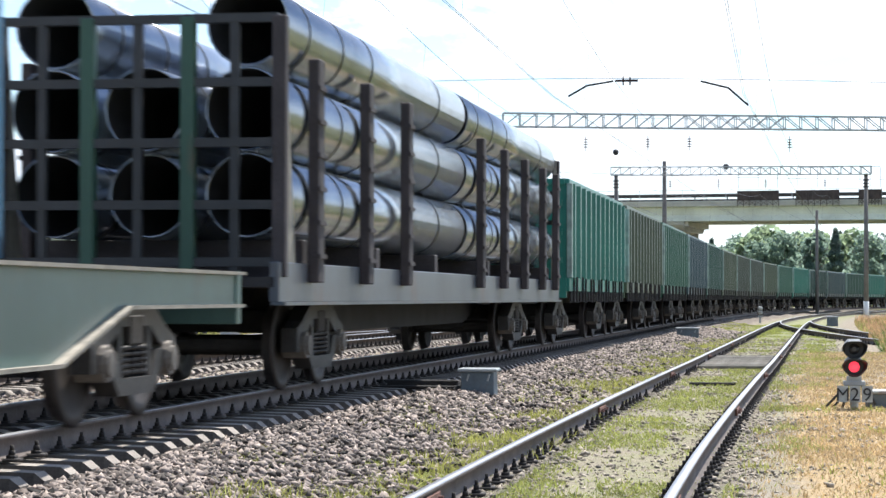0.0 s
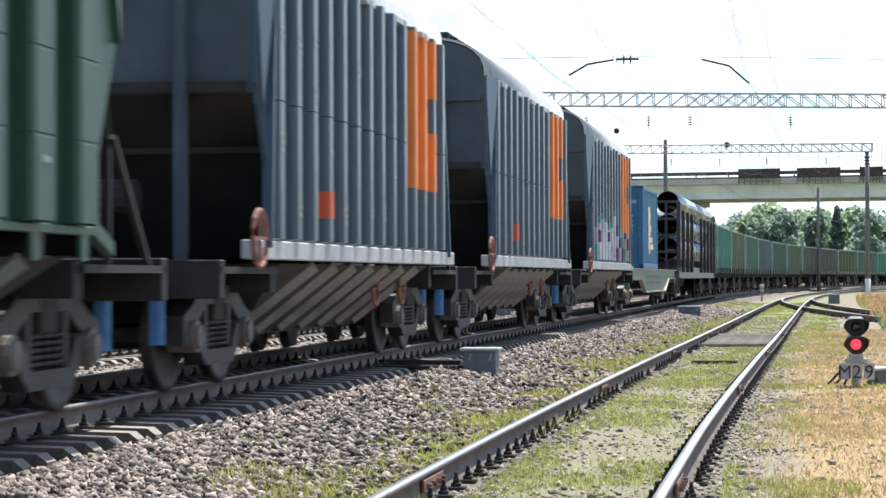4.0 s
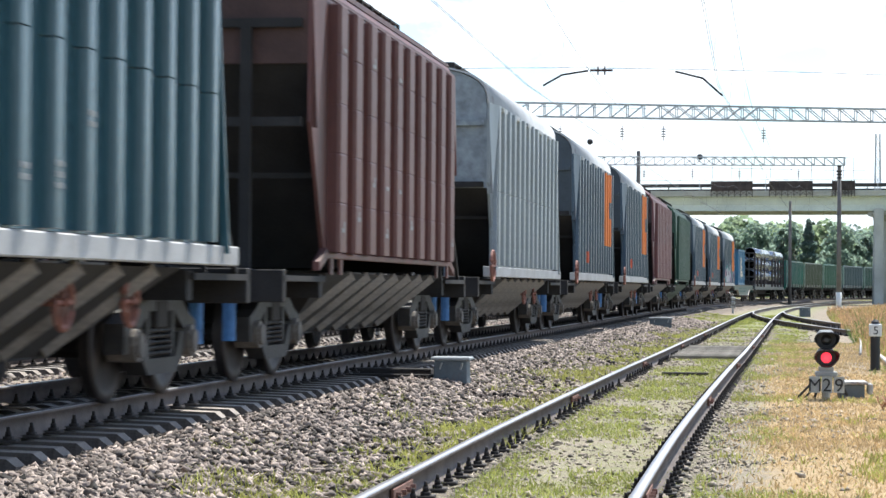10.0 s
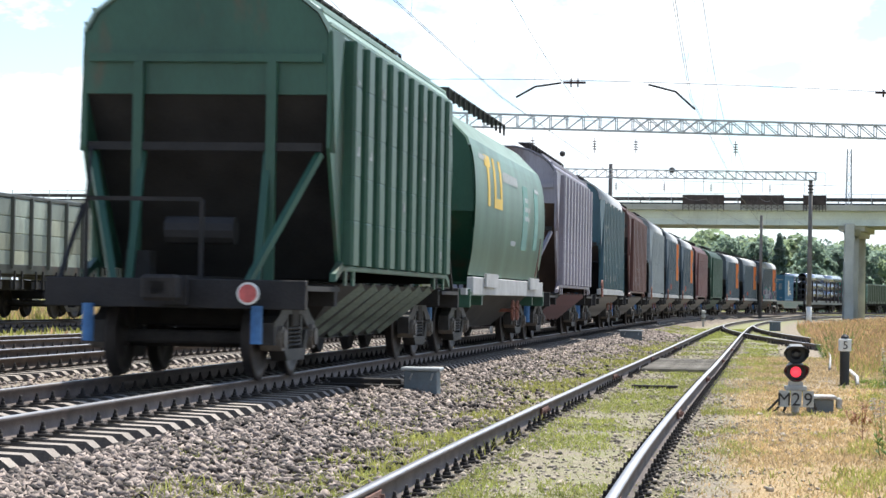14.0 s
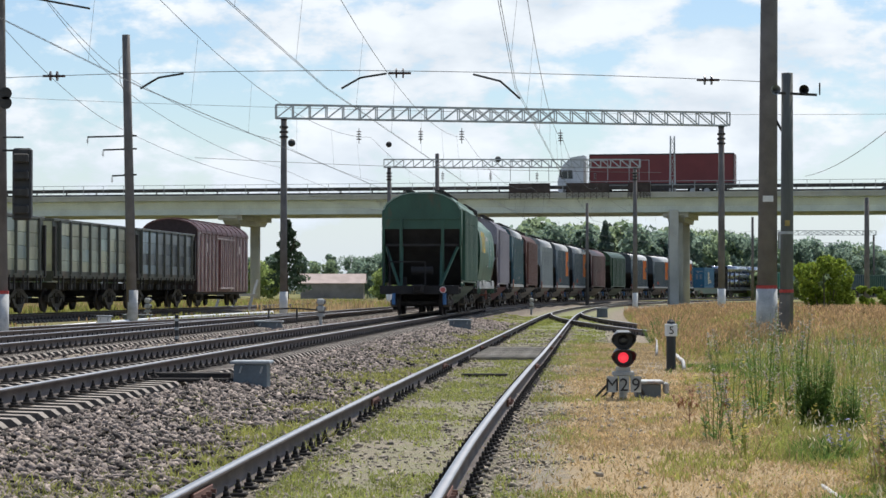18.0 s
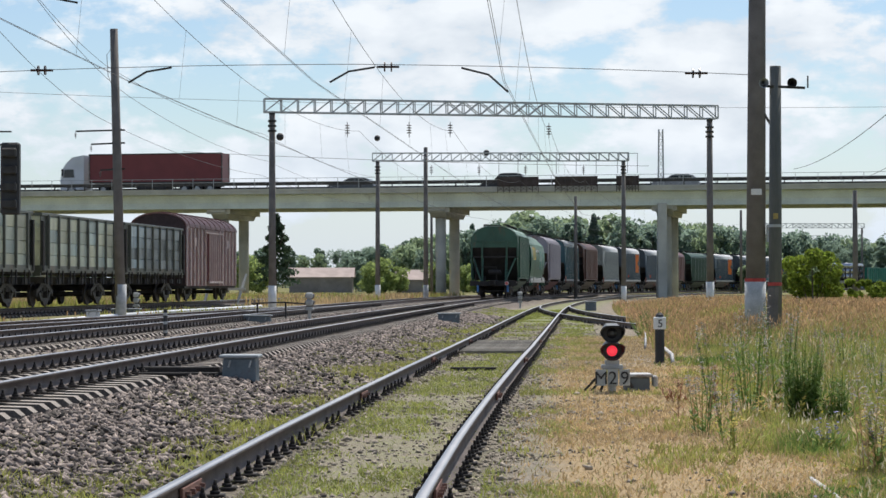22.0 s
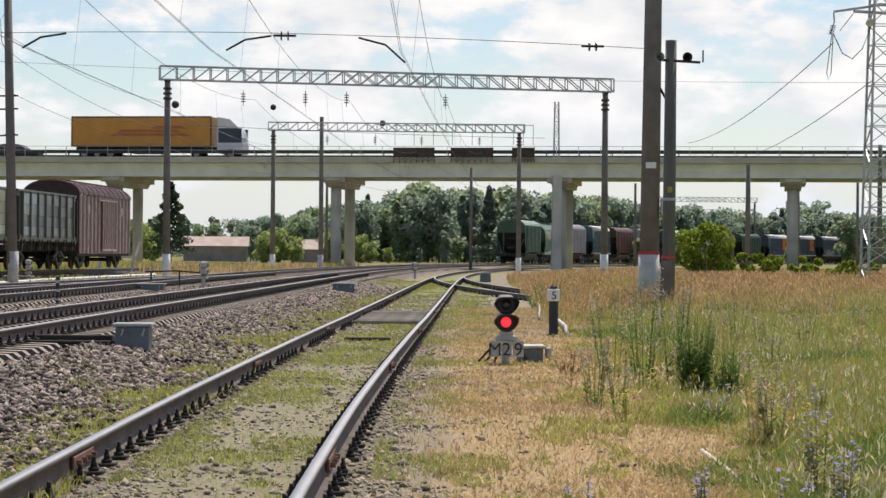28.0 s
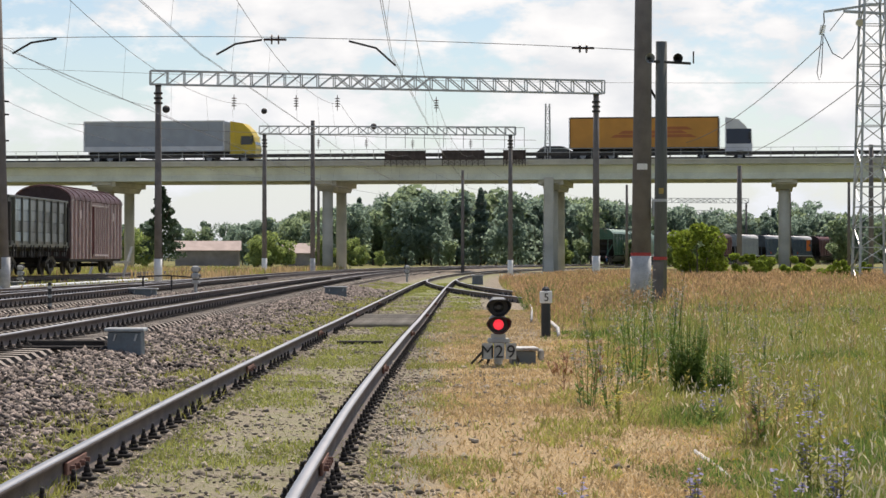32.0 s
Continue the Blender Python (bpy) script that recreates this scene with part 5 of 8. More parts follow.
def container_flat():
    half = 10.2
    w = thing("container_flat_wagon", Matrix(), "green container flat wagon with fish-bellied side beams", "freight wagon", "train wagons")
    for s in (-1, 1):
        bm = bmesh.new()
        pts = [(-9.6, 1.22), (-9.6, 0.92), (-5.9, 0.92), (-4.2, 0.52), (4.2, 0.52), (5.9, 0.92), (9.6, 0.92), (9.6, 1.22)]
        prism(bm, pts, "y", s * 1.35, s * 1.38)
        part("side_beam", bm, P_FLAT, w)
        bm = bmesh.new()
        for a, b in zip(pts[1:], pts[2:-1]):
            beam(bm, (a[0], s * 1.40, a[1]), (b[0], s * 1.40, b[1]), 0.12, 0.03)
        beam(bm, (-9.6, s * 1.40, 1.22), (9.6, s * 1.40, 1.22), 0.14, 0.03)
        part("beam_flange", bm, P_EDGE, w, "worn pale flange")
    for i in range(9):
        x = -9.2 + i * 2.3
        bm = bmesh.new()
        box(bm, x - 0.1, x + 0.1, -1.35, 1.35, 0.95, 1.18)
        part("cross_member", bm, P_FLAT, w)
    for s in (-1, 1):
        bm = bmesh.new()
        box(bm, s * 9.6 - 0.08, s * 9.6 + 0.08, -1.4, 1.4, 0.75, 1.24, bevel=0.01)
        part("end_beam", bm, P_FLAT, w)
    decal_bars(w, "stencil_marks", [(-3.6 + i * 0.8, -3.6 + i * 0.8 + wd, z, z + 0.09) for i, wd in enumerate((0.5, 0.3, 0.55, 0.25, 0.4, 0.5, 0.3, 0.45)) for z in (0.76, 0.95)], mat("faded_lettering", (0.17, 0.285, 0.25), 0.7), -1.392, "faded stencilled marks")
    running_gear(w, half, 7.2)
    return w


def container_box(w):
    """A twenty-foot box, standing on the flat wagon."""
    x0, x1, h0, h1 = -2.45, 3.61, 1.25, 3.84
    c = thing("shipping_container", Matrix(), "blue corrugated steel shipping container with closed doors", "container")
    for s in (-1, 1):
        bm = bmesh.new()
        n = 22
        pts = []
        for i in range(n):
            a = x0 + 0.15 + (x1 - x0 - 0.3) * i / n
            q = (x1 - x0 - 0.3) / n
            pts += [(a, 0), (a + q * 0.28, 0), (a + q * 0.5, 0.032), (a + q * 0.78, 0.032)]
        top = [bm.verts.new((x, s * (1.205 - d), h1 - 0.1)) for x, d in pts]
        bot = [bm.verts.new((x, s * (1.205 - d), h0 + 0.15)) for x, d in pts]
        for i in range(len(pts) - 1):
            bm.faces.new((bot[i], bot[i + 1], top[i + 1], top[i]))
        part("side_panel", bm, P_CONT, c)
    bm = bmesh.new()
    for s in (-1, 1):
        for x in (x0 + 0.08, x1 - 0.08):
            box(bm, x - 0.08, x + 0.08, s * 1.14 - 0.08, s * 1.14 + 0.08, h0, h1, bevel=0.01)
        box(bm, x0, x1, s * 1.16 - 0.06, s * 1.16 + 0.06, h1 - 0.11, h1, bevel=0.01)
        box(bm, x0, x1, s * 1.16 - 0.06, s * 1.16 + 0.06, h0, h0 + 0.16, bevel=0.01)
    for x in (x0 + 0.05, x1 - 0.05):
        box(bm, x - 0.05, x + 0.05, -1.1, 1.1, h1 - 0.12, h1)
        box(bm, x - 0.05, x + 0.05, -1.1, 1.1, h0, h0 + 0.15)
    box(bm, x0, x1, -1.15, 1.15, h1 - 0.06, h1 - 0.03)
    part("corner_frame", bm, P_CONT, c)
    for y0, y1 in ((-1.06, -0.01), (0.01, 1.06)):
        bm = bmesh.new()
        box(bm, x0 + 0.03, x0 + 0.08, y0, y1, h0 + 0.15, h1 - 0.12)
        for k in range(5):
            z = h0 + 0.3 + k * 0.43
            box(bm, x0 + 0.005, x0 + 0.03, y0 + 0.05, y1 - 0.05, z, z + 0.26, bevel=0.01)
        leaf = part("door_leaf", bm, P_CONT, c)
        bm = bmesh.new()
        for y in (y0 + 0.25, y1 - 0.25):
            tube(bm, [(x0 - 0.02, y, h0 + 0.1), (x0 - 0.02, y, h1 - 0.1)], 0.022, 6)
            beam(bm, (x0 - 0.03, y - 0.25, h0 + 0.75), (x0 - 0.03, y + 0.05, h0 + 0.72), 0.03)
        part("locking_bar", bm, P_CONT, leaf)
    bm = bmesh.new()
    for y, z, wd in ((-0.75, 3.35, 0.5), (-0.3, 3.35, 0.35), (-0.4, 3.2, 0.25)) + tuple((-0.75, 2.9 - i * 0.16, 0.3) for i in range(4)) + tuple((-0.25, 2.9 - i * 0.16, 0.3) for i in range(4)) + ((0.5, 3.2, 0.25), (0.8, 3.2, 0.22), (-0.8, 1.55, 0.2), (0.65, 2.0, 0.2)):
        box(bm, x0 - 0.005, x0 + 0.004, y - wd / 2, y + wd / 2, z - 0.05, z + 0.05)
    part("marking_bars", bm, P_STENCIL, c, "white marking bars")["kind"] = "stuff"
    bm = bmesh.new()
    sh = -3.5
    for xa, xb, za, zb in ((3.2, 4.0, 3.05, 3.25), (3.25, 4.2, 2.85, 3.05), (3.2, 3.9, 2.65, 2.85), (3.3, 4.45, 2.48, 2.65), (3.2, 4.0, 2.3, 2.48), (3.25, 4.9, 2.1, 2.28), (3.2, 3.8, 1.9, 2.1), (4.0, 5.3, 1.88, 2.05), (3.5, 3.9, 1.72, 1.9)):
        box(bm, xa + sh, xb + sh, -1.214, -1.209, za, zb)
    part("emblem", bm, mat("cream_emblem", (0.62, 0.56, 0.42), 0.6), c, "worn cream emblem")
    return c


def pipe_flat():
    half = 12.95
    w = thing("pipe_wagon", Matrix(), "grey flat wagon with stakes and green end frames", "freight wagon", "train wagons")
    grey = wagon_paint("grey_flat_paint", (0.10, 0.112, 0.13), rust=0.2)
    stake = mat("rusty_stake", (0.052, 0.043, 0.045), 0.8, 0.1, 0.6, 1.4, 2, 30, 0.2)
    for s in (-1, 1):
        bm = bmesh.new()
        box(bm, -12.3, 12.3, s * 1.45 - 0.05, s * 1.45 + 0.05, 0.95, 1.35, bevel=0.01)
        box(bm, -12.3, 12.3, s * 1.49 - 0.07, s * 1.49 + 0.07, 0.92, 0.955)
        part("side_beam", bm, grey, w)
        for x in (-10.9, -8.2, -5.6, 0.9, 3.6, 6.3, 9.0, 11.2):
            bm = bmesh.new()
            box(bm, x - 0.14, x + 0.14, *sorted((s * 1.50, s * 1.62)), 1.15, 3.48, bevel=0.015)
            st = part("stake", bm, stake, w, "rusty steel stake")
            for z in np.arange(1.4, 3.4, 0.35):
                bm = bmesh.new()
                box(bm, x - 0.16, x + 0.16, *sorted((s * 1.60, s * 1.64)), z, z + 0.05)
                part("stake_collar", bm, stake, st)
    for x in (-10.9, -6.9, -2.6, 2.6, 6.9, 10.9):
        bm = bmesh.new()
        box(bm, x - 0.11, x + 0.11, -1.44, 1.44, 1.2, 1.598, bevel=0.01)
        part("bunk", bm, stake, w, "dark timber bunk under the pipes")
    bm = bmesh.new()
    box(bm, -12.3, 12.3, -1.45, 1.45, 1.1, 1.2)
    prism(bm, [(-9, 0.9), (-6.5, 0.55), (6.5, 0.55), (9, 0.9), (9, 1.1), (-9, 1.1)], "y", -0.4, 0.4)
    part("deck", bm, M_UNDER, w)
    for e in (-1, 1):
        x = e * 12.1
        for y in (-1.46, -0.52, 0.52, 1.46):
            bm = bmesh.new()
            box(bm, x - 0.07, x + 0.07, y - 0.07, y + 0.07, 1.2, 3.8, bevel=0.01)
            part("end_post", bm, P_GREEN if abs(y) < 1 else stake, w, "dark green end post" if abs(y) < 1 else "")
        for z in (1.35, 1.92, 2.54, 3.14, 3.78):
            bm = bmesh.new()
            box(bm, x - 0.05, x + 0.05, -1.45, 1.45, z - 0.045, z + 0.045)
            part("grid_rail", bm, M_BLACK, w)
        for y in (-1.0, 0.0, 1.0):
            bm = bmesh.new()
            box(bm, x - 0.04, x + 0.04, y - 0.045, y + 0.045, 1.2, 3.78)
            part("grid_bar", bm, M_BLACK, w)
        for y in (-1.45, 1.45):
            q = bmesh.new()
            prism(q, [(x, 1.3), (x - e * 0.6, 1.3), (x - e * 0.1, 3.8), (x, 3.8)], "y", y - 0.03, y + 0.03)
            part("gusset", q, P_EDGE, w, "pale steel gusset")
    running_gear(w, half, 8.6)
    return w


M_PIPE = mat("coated_steel_pipe", (0.36, 0.39, 0.44), 0.2, 0.75, 0.85, 1.15, 1.5, 30, 0.03)
M_PIPE_IN = mat("pipe_inside", (0.012, 0.011, 0.011), 0.85)


def pipe_mesh(length, r=0.43):
    bm = bmesh.new()
    n = 28
    rings = []
    for x, q in ((0, r - 0.02), (0, r), (length, r), (length, r - 0.02)):
        rings.append([bm.verts.new((x, q * math.cos(2 * math.pi * k / n), q * math.sin(2 * math.pi * k / n))) for k in range(n)])
    rings.append(rings[0])
    for j, (a, b) in enumerate(zip(rings, rings[1:])):
        for k in range(n):
            f = bm.faces.new((a[k], a[(k + 1) % n], b[(k + 1) % n], b[k]))
            f.material_index = 1 if j == 3 else 0
            f.smooth = True
    bmesh.ops.recalc_face_normals(bm, faces=bm.faces[:])
    return mesh_of("steel_pipe", bm, [M_PIPE, M_PIPE_IN])


def strap_mesh(r=0.435):
    bm = bmesh.new()
    n = 28
    for x0 in (0.0,):
        a = [bm.verts.new((x0, r * math.cos(2 * math.pi * k / n), r * math.sin(2 * math.pi * k / n))) for k in range(n)]
        b = [bm.verts.new((x0 + 0.09, r * math.cos(2 * math.pi * k / n), r * math.sin(2 * math.pi * k / n))) for k in range(n)]
        for k in range(n):
            bm.faces.new((a[k], a[(k + 1) % n], b[(k + 1) % n], b[k]))
    bmesh.ops.solidify(bm, geom=bm.faces[:], thickness=0.01)
    return mesh_of("strap", bm, M_BLACK)


# ---- gondola
def gondola_meshes():
    bm = bmesh.new()
    box(bm, -6.3, 6.3, -1.50, -1.46, 1.40, 3.42)
    body = bm
    end = bmesh.new()
    box(end, 6.26, 6.30, -1.46, 1.46, 1.40, 3.42)
    for z in (1.8, 2.4, 3.0):
        beam(end, (6.33, -1.4, z), (6.33, 1.4, z), 0.07, 0.12)
    floor = bmesh.new()
    box(floor, -6.3, 6.3, -1.46, 1.46, 1.3, 1.38)
    bm = bmesh.new()
    for s in (-1, 1):
        box(bm, -6.34, 6.34, s * 1.50 - 0.06, s * 1.50 + 0.06, 3.40, 3.52, bevel=0.015)
        box(bm, s * 6.3 - 0.06, s * 6.3 + 0.06, -1.46, 1.46, 3.40, 3.52)
        box(bm, -6.4, 6.4, s * 1.52 - 0.05, s * 1.52 + 0.05, 1.14, 1.42, bevel=0.01)
        box(bm, s * 6.36 - 0.06, s * 6.36 + 0.06, -1.5, 1.5, 1.0, 1.42)
    rim = bm
    rib = bmesh.new()
    prism(rib, [(-0.13, 0), (-0.09, -0.15), (0.09, -0.15), (0.13, 0)], "z", 1.42, 3.42)
    hatch = bmesh.new()
    for x in (0.0,):
        box(hatch, x - 0.55, x + 0.55, -1.56, -1.52, 0.92, 1.13)
        beam(hatch, (x - 0.3, -1.58, 0.9), (x - 0.3, -1.58, 1.45), 0.06)
        beam(hatch, (x + 0.3, -1.58, 0.9), (x + 0.3, -1.58, 1.45), 0.06)
    return body, rim, rib, hatch, end, floor


P_CORNER = mat("pale_corner_paint", (0.26, 0.36, 0.32), 0.6)
GON = {}
for key, bm in zip(("body", "rim", "rib", "hatches", "end", "floor"), gondola_meshes()):
    me = bpy.data.meshes.new("gondola_" + key)
    bm.to_mesh(me)
    bm.free()
    GON[key] = me


def gondola(label, paint, group="train wagons", detail=True, fill=None):
    w = thing("gondola_wagon", Matrix(), label, "freight wagon", group)
    for key, name in (("body", "side_wall"), ("end", "end_wall")):
        me = painted(GON[key], name, paint)
        part(name, me, None, w)
        part(name, me, None, w, m=HALF_TURN)
    part("floor_plate", painted(GON["floor"], "floor_plate", M_UNDER), None, w)
    part("rim", painted(GON["rim"], "rim", paint), None, w)
    me = painted(GON["hatches"], "floor_hatch", M_UNDER)
    for i in range(7):
        part("floor_hatch", me, None, w, m=Matrix.Translation((-5.4 + i * 1.8, 0, 0)))
    rib = painted(GON["rib"], "rib", paint)
    for i in range(12):
        x = -5.95 + i * 1.0818
        part("rib", rib, None, w, m=pose(x, -1.5, 0))
    for sx in (-1, 1):
        q = bmesh.new()
        box(q, sx * 6.27 - 0.09, sx * 6.27 + 0.09, -1.62, -1.505, 1.42, 3.42, bevel=0.01)
        part("corner_post", q, P_CORNER if group == "train wagons" else M_UNDER, w)
    running_gear(w, 6.96, 4.33, detail)
    return w


G_PAINTS = [wagon_paint("gondola_" + n, c, rust=0.15) for n, c in (("green", (0.028, 0.20, 0.155)), ("mid_green", (0.038, 0.14, 0.095)), ("dark_green", (0.026, 0.095, 0.075)), ("olive", (0.072, 0.10, 0.06)), ("bluish", (0.042, 0.09, 0.11)), ("brown_green", (0.06, 0.078, 0.058)))]
G_NAMES = ["bright green", "mid green", "dark green", "olive green", "bluish green", "brownish green"]
first = {}
TRAIN = []          # (thing, its middle's distance ahead of the train's tail, distance between bogies)
at = 0.0
for n, w in enumerate(HOPPERS):
    TRAIN.append((w, at + HOPPER_LEN / 2 + max(0, n - 9) * 0.22, 10.3))
    at += HOPPER_LEN
flat = container_flat()
TRAIN.append((flat, at + 10.2, 14.4))
cont = container_box(flat)
TRAIN.append((cont, at + 10.2, 14.4))
at += 20.4
pipes = pipe_flat()
TRAIN.append((pipes, at + 12.95, 17.2))
pipe_me, strap_me = pipe_mesh(11.6), strap_mesh()
for bx in (-11.75, 0.25):
    for row, (z, ys) in enumerate(((2.03, (-1.03, 0.0, 1.03)), (2.90, (-1.03, 0.0, 1.03)), (3.77, (-1.03, 1.03)))):
        for y in ys:
            p = solo("steel_pipe", pipe_me, None, "long dark coated steel pipe with a black strap", "pipe", group="load of pipes")
            for sx in (0.9, 2.6, 4.3, 9.2):
                part("strap", strap_me, None, p, m=pose(sx, 0, 0))
            TRAIN.append((p, at + 12.95, 17.2, pose(bx + random.uniform(-0.15, 0.15), y, z, random.uniform(0, 80))))
at += 25.9
order = [0, 3, 1, 4, 2, 3, 5, 5, 3, 1, 0, 2, 4, 2, 0, 5, 2, 1, 4, 3, 0, 2]
for i, k in enumerate(order):
    if k not in first:
        w = first[k] = gondola(G_NAMES[k] + " ribbed steel gondola wagon", G_PAINTS[k])
    else:
        w = copy_thing(first[k], Matrix())
    TRAIN.append((w, at + 6.96, 8.66))
    at += 13.92


def tail_at(t):
    """Where the train's tail is along the main track."""
    return 36.5 + 15.71 * (t - 16) + 0.00314 * (t - 16) ** 2


def ride(s, span, top=MAIN_Z):
    """The pose of a wagon whose bogies stand span apart round s."""
    xa, ya, _ = on_line(s - span / 2)
    xb, yb, _ = on_line(s + span / 2)
    return Matrix.Translation(((xa + xb) / 2, (ya + yb) / 2, top)) @ Matrix.Rotation(math.atan2(yb - ya, xb - xa), 4, "Z")
# ---------------------------------------------------------------- more poles, lamps, insulators, wires
def ins_mesh():
    bm = bmesh.new()
    for i in range(4):
        tube(bm, [(0, 0, -i * 0.13), (0, 0, -i * 0.13 - 0.035), (0, 0, -i * 0.13 - 0.06)], [0.04, 0.14, 0.12], 10)
    tube(bm, [(0, 0, 0.15), (0, 0, -0.65)], 0.02, 6)
    return mesh_of("insulator", bm, M_PORC)


INS = ins_mesh()


def bracket(pole, z, reach, y=0.0, drop=0.0, th=0.06, ins=True):
    bm = bmesh.new()
    beam(bm, (0.1, y, z), (reach, y, z + drop), th, th)
    beam(bm, (0.15, y, z), (-0.35 if reach < 0 else 0.35, y, z + 0.0), th)
    b = part("bracket", bm, M_DARKSTEEL, pole)
    if ins:
        part("insulator", INS, None, b, m=Matrix.Translation((reach, y, z + drop - 0.06)) @ Matrix.Scale(0.35, 4))
    return b


for z, reach in ((7.1, -1.75), (6.6, -1.15), (5.6, -0.8)):
    bracket(pole_west, z, reach, 0, -0.05)
bm = bmesh.new()
tube(bm, [(-0.35, 0, 10.3), (-0.55, 0, 10.0), (-0.5, 0, 9.2), (-0.3, 0, 8.7)], 0.012, 5)
part("pole_lead", bm, M_WIRE, pole_west)


def lamp_pole():
    p = thing("lamp_pole", Matrix.Translation((8.42, 56, 0.2)), "grey wooden pole with two loudspeaker horns and a red band", "pole")
    wood = mat("weathered_pole", (0.135, 0.14, 0.13), 0.9, 0, 0.7, 1.25, 3, 40, 0.3, (1, 1, 0.1))
    bm = bmesh.new()
    tube(bm, [(0.0, 0, -0.3), (0.02, 0, 3.2), (0.03, 0, 6.55)], [0.17, 0.155, 0.14], 14)
    part("shaft", bm, wood, p, smooth=True)
    bm = bmesh.new()
    tube(bm, [(-0.09, -0.05, -0.3), (-0.02, -0.02, 1.05)], 0.16, 10)
    part("concrete_stub", bm, M_CONCRETE, p, "grey concrete stub")
    bm = bmesh.new()
    tube(bm, [(0, 0, 1.10), (0, 0, 1.18)], 0.18, 14)
    part("red_band", bm, M_RED, p)
    bm = bmesh.new()
    tube(bm, [(0, 0, 2.55), (0, 0, 2.62)], 0.18, 14)
    part("metal_band", bm, M_GALV, p)
    for z, m in ((2.75, mat("faded_yellow_plate", (0.42, 0.31, 0.09), 0.6)),):
        bm = bmesh.new()
        box(bm, -0.06, 0.06, -0.175, -0.165, z, z + 0.14)
        part("warning_plate", bm, m, p, "small dull yellow warning plate")
    bm = bmesh.new()
    beam(bm, (-0.3, -0.1, 6.05), (0.75, -0.1, 6.0), 0.06)
    arm = part("cross_arm", bm, M_DARKSTEEL, p)
    for x, s in ((-0.28, -1), (0.42, 1)):
        bm = bmesh.new()
        pts, rs = [], []
        for k in range(8):
            a = k / 7
            pts.append((x, 0.12 - 0.30 * a, 6.12))
            rs.append(0.035 + 0.09 * a ** 2)
        tube(bm, pts, rs, 16, caps=False)
        tube(bm, [(x, 0.12, 6.12), (x, 0.24, 6.12)], 0.055, 12)
        part("horn_speaker", bm, mat("horn_grey", (0.33, 0.35, 0.36), 0.5) if x < 0 else M_DARKSTEEL, arm, "loudspeaker horn", smooth=True)
    bm = bmesh.new()
    tube(bm, [(0.82, -0.1, 6.0), (0.82, -0.1, 6.3)], 0.02, 6)
    part("spike", bm, M_DARKSTEEL, arm)
    return p


lamp_pole()
for pl, z, y in ((pole_big_right, 3.45, -0.27),):
    bm = bmesh.new()
    box(bm, -0.14, 0.14, y - 0.01, y, z, z + 0.16)
    part("number_plate", bm, M_WHITE, pl, "blank white pole plate")
bm = bmesh.new()
tube(bm, [(0.5, -0.1, 0.2), (0.48, -0.1, 4.4), (0.42, -0.1, 5.3), (0.25, -0.1, 5.6)], 0.035, 8)
part("cable_pipe", bm, M_DARKSTEEL, pole_big_right)
bm = bmesh.new()
box(bm, 0.28, 0.5, -0.25, -0.1, 2.2, 2.65, bevel=0.01)
part("switch_box", bm, M_GALV, pole_big_right)

# floodlight cluster and signal head by the big left pole
bm = bmesh.new()
box(bm, 0.45, 0.95, -0.55, -0.25, 3.1, 5.0, bevel=0.05)
sig_board = part("signal_board", bm, M_BLACK, pole_big_left, "black signal head seen from the side")
for k in range(4):
    bm = bmesh.new()
    box(bm, 0.5, 0.9, -0.75, -0.55, 3.25 + k * 0.45, 3.5 + k * 0.45, bevel=0.04)
    part("signal_hood", bm, M_DARKSTEEL, sig_board)
bm = bmesh.new()
beam(bm, (0.15, -0.3, 4.95), (0.75, -0.3, 4.95), 0.05)
beam(bm, (0.15, -0.3, 5.3), (0.7, -0.3, 5.3), 0.04)
part("signal_arm", bm, M_DARKSTEEL, pole_big_left)
for z in (6.2, 6.45, 9.1):
    bm = bmesh.new()
    tube(bm, [(0.25, -0.2, z), (0.25, -0.45, z)], [0.06, 0.17], 12)
    beam(bm, (0.1, -0.1, z), (0.3, -0.25, z), 0.05)
    part("floodlight", bm, M_DARKSTEEL, pole_big_left)
bm = bmesh.new()
beam(bm, (0.2, 0, 9.15), (2.4, 0, 8.75), 0.05)
part("bracket", bm, M_DARKSTEEL, pole_big_left)

# slender poles beyond the bridge and along the yard
for x, y, h, r in ((27.9, 150, 7.4, 0.19), (49.0, 235, 9.5, 0.2), (56.5, 240, 10, 0.18), (-0.4, 240, 9, 0.17), (32.5, 240, 9, 0.16), (12.5, 215 - 14, 9.0, 0.16), (48.2, 180, 8.6, 0.22), (40.5, 165, 9.6, 0.2)):
    concrete_pole(x, y, h, r, r * 0.8, 0.1, foot=False, label="slender grey concrete pole beyond the bridge")


def lattice_mast(x, y, h, w0, w1, name, label, t=0.05):
    p = thing(name, Matrix.Translation((x, y, 0)), label, "mast")
    bm = bmesh.new()
    n = max(6, int(h / 0.9))
    def corner(i, k):
        w = (w0 + (w1 - w0) * i / n) / 2
        return Vector(((-w, -w), (w, -w), (w, w), (-w, w))[k] + (h * i / n,))
    for k in range(4):
        leg = bmesh.new()
        beam(leg, corner(0, k), corner(n, k), t * 1.6, t * 1.6)
        part("mast_leg", leg, M_GALV, p)
    for i in range(n):
        for k in range(4):
            a, b = corner(i, k), corner(i + 1, (k + 1) % 4)
            if (i + k) % 2:
                a, b = corner(i, (k + 1) % 4), corner(i + 1, k)
            beam(bm, a, b, t, t * 0.6)
            beam(bm, corner(i, k), corner(i, (k + 1) % 4), t * 0.8, t * 0.6)
    part("mast_bracing", bm, M_GALV, p)
    return p


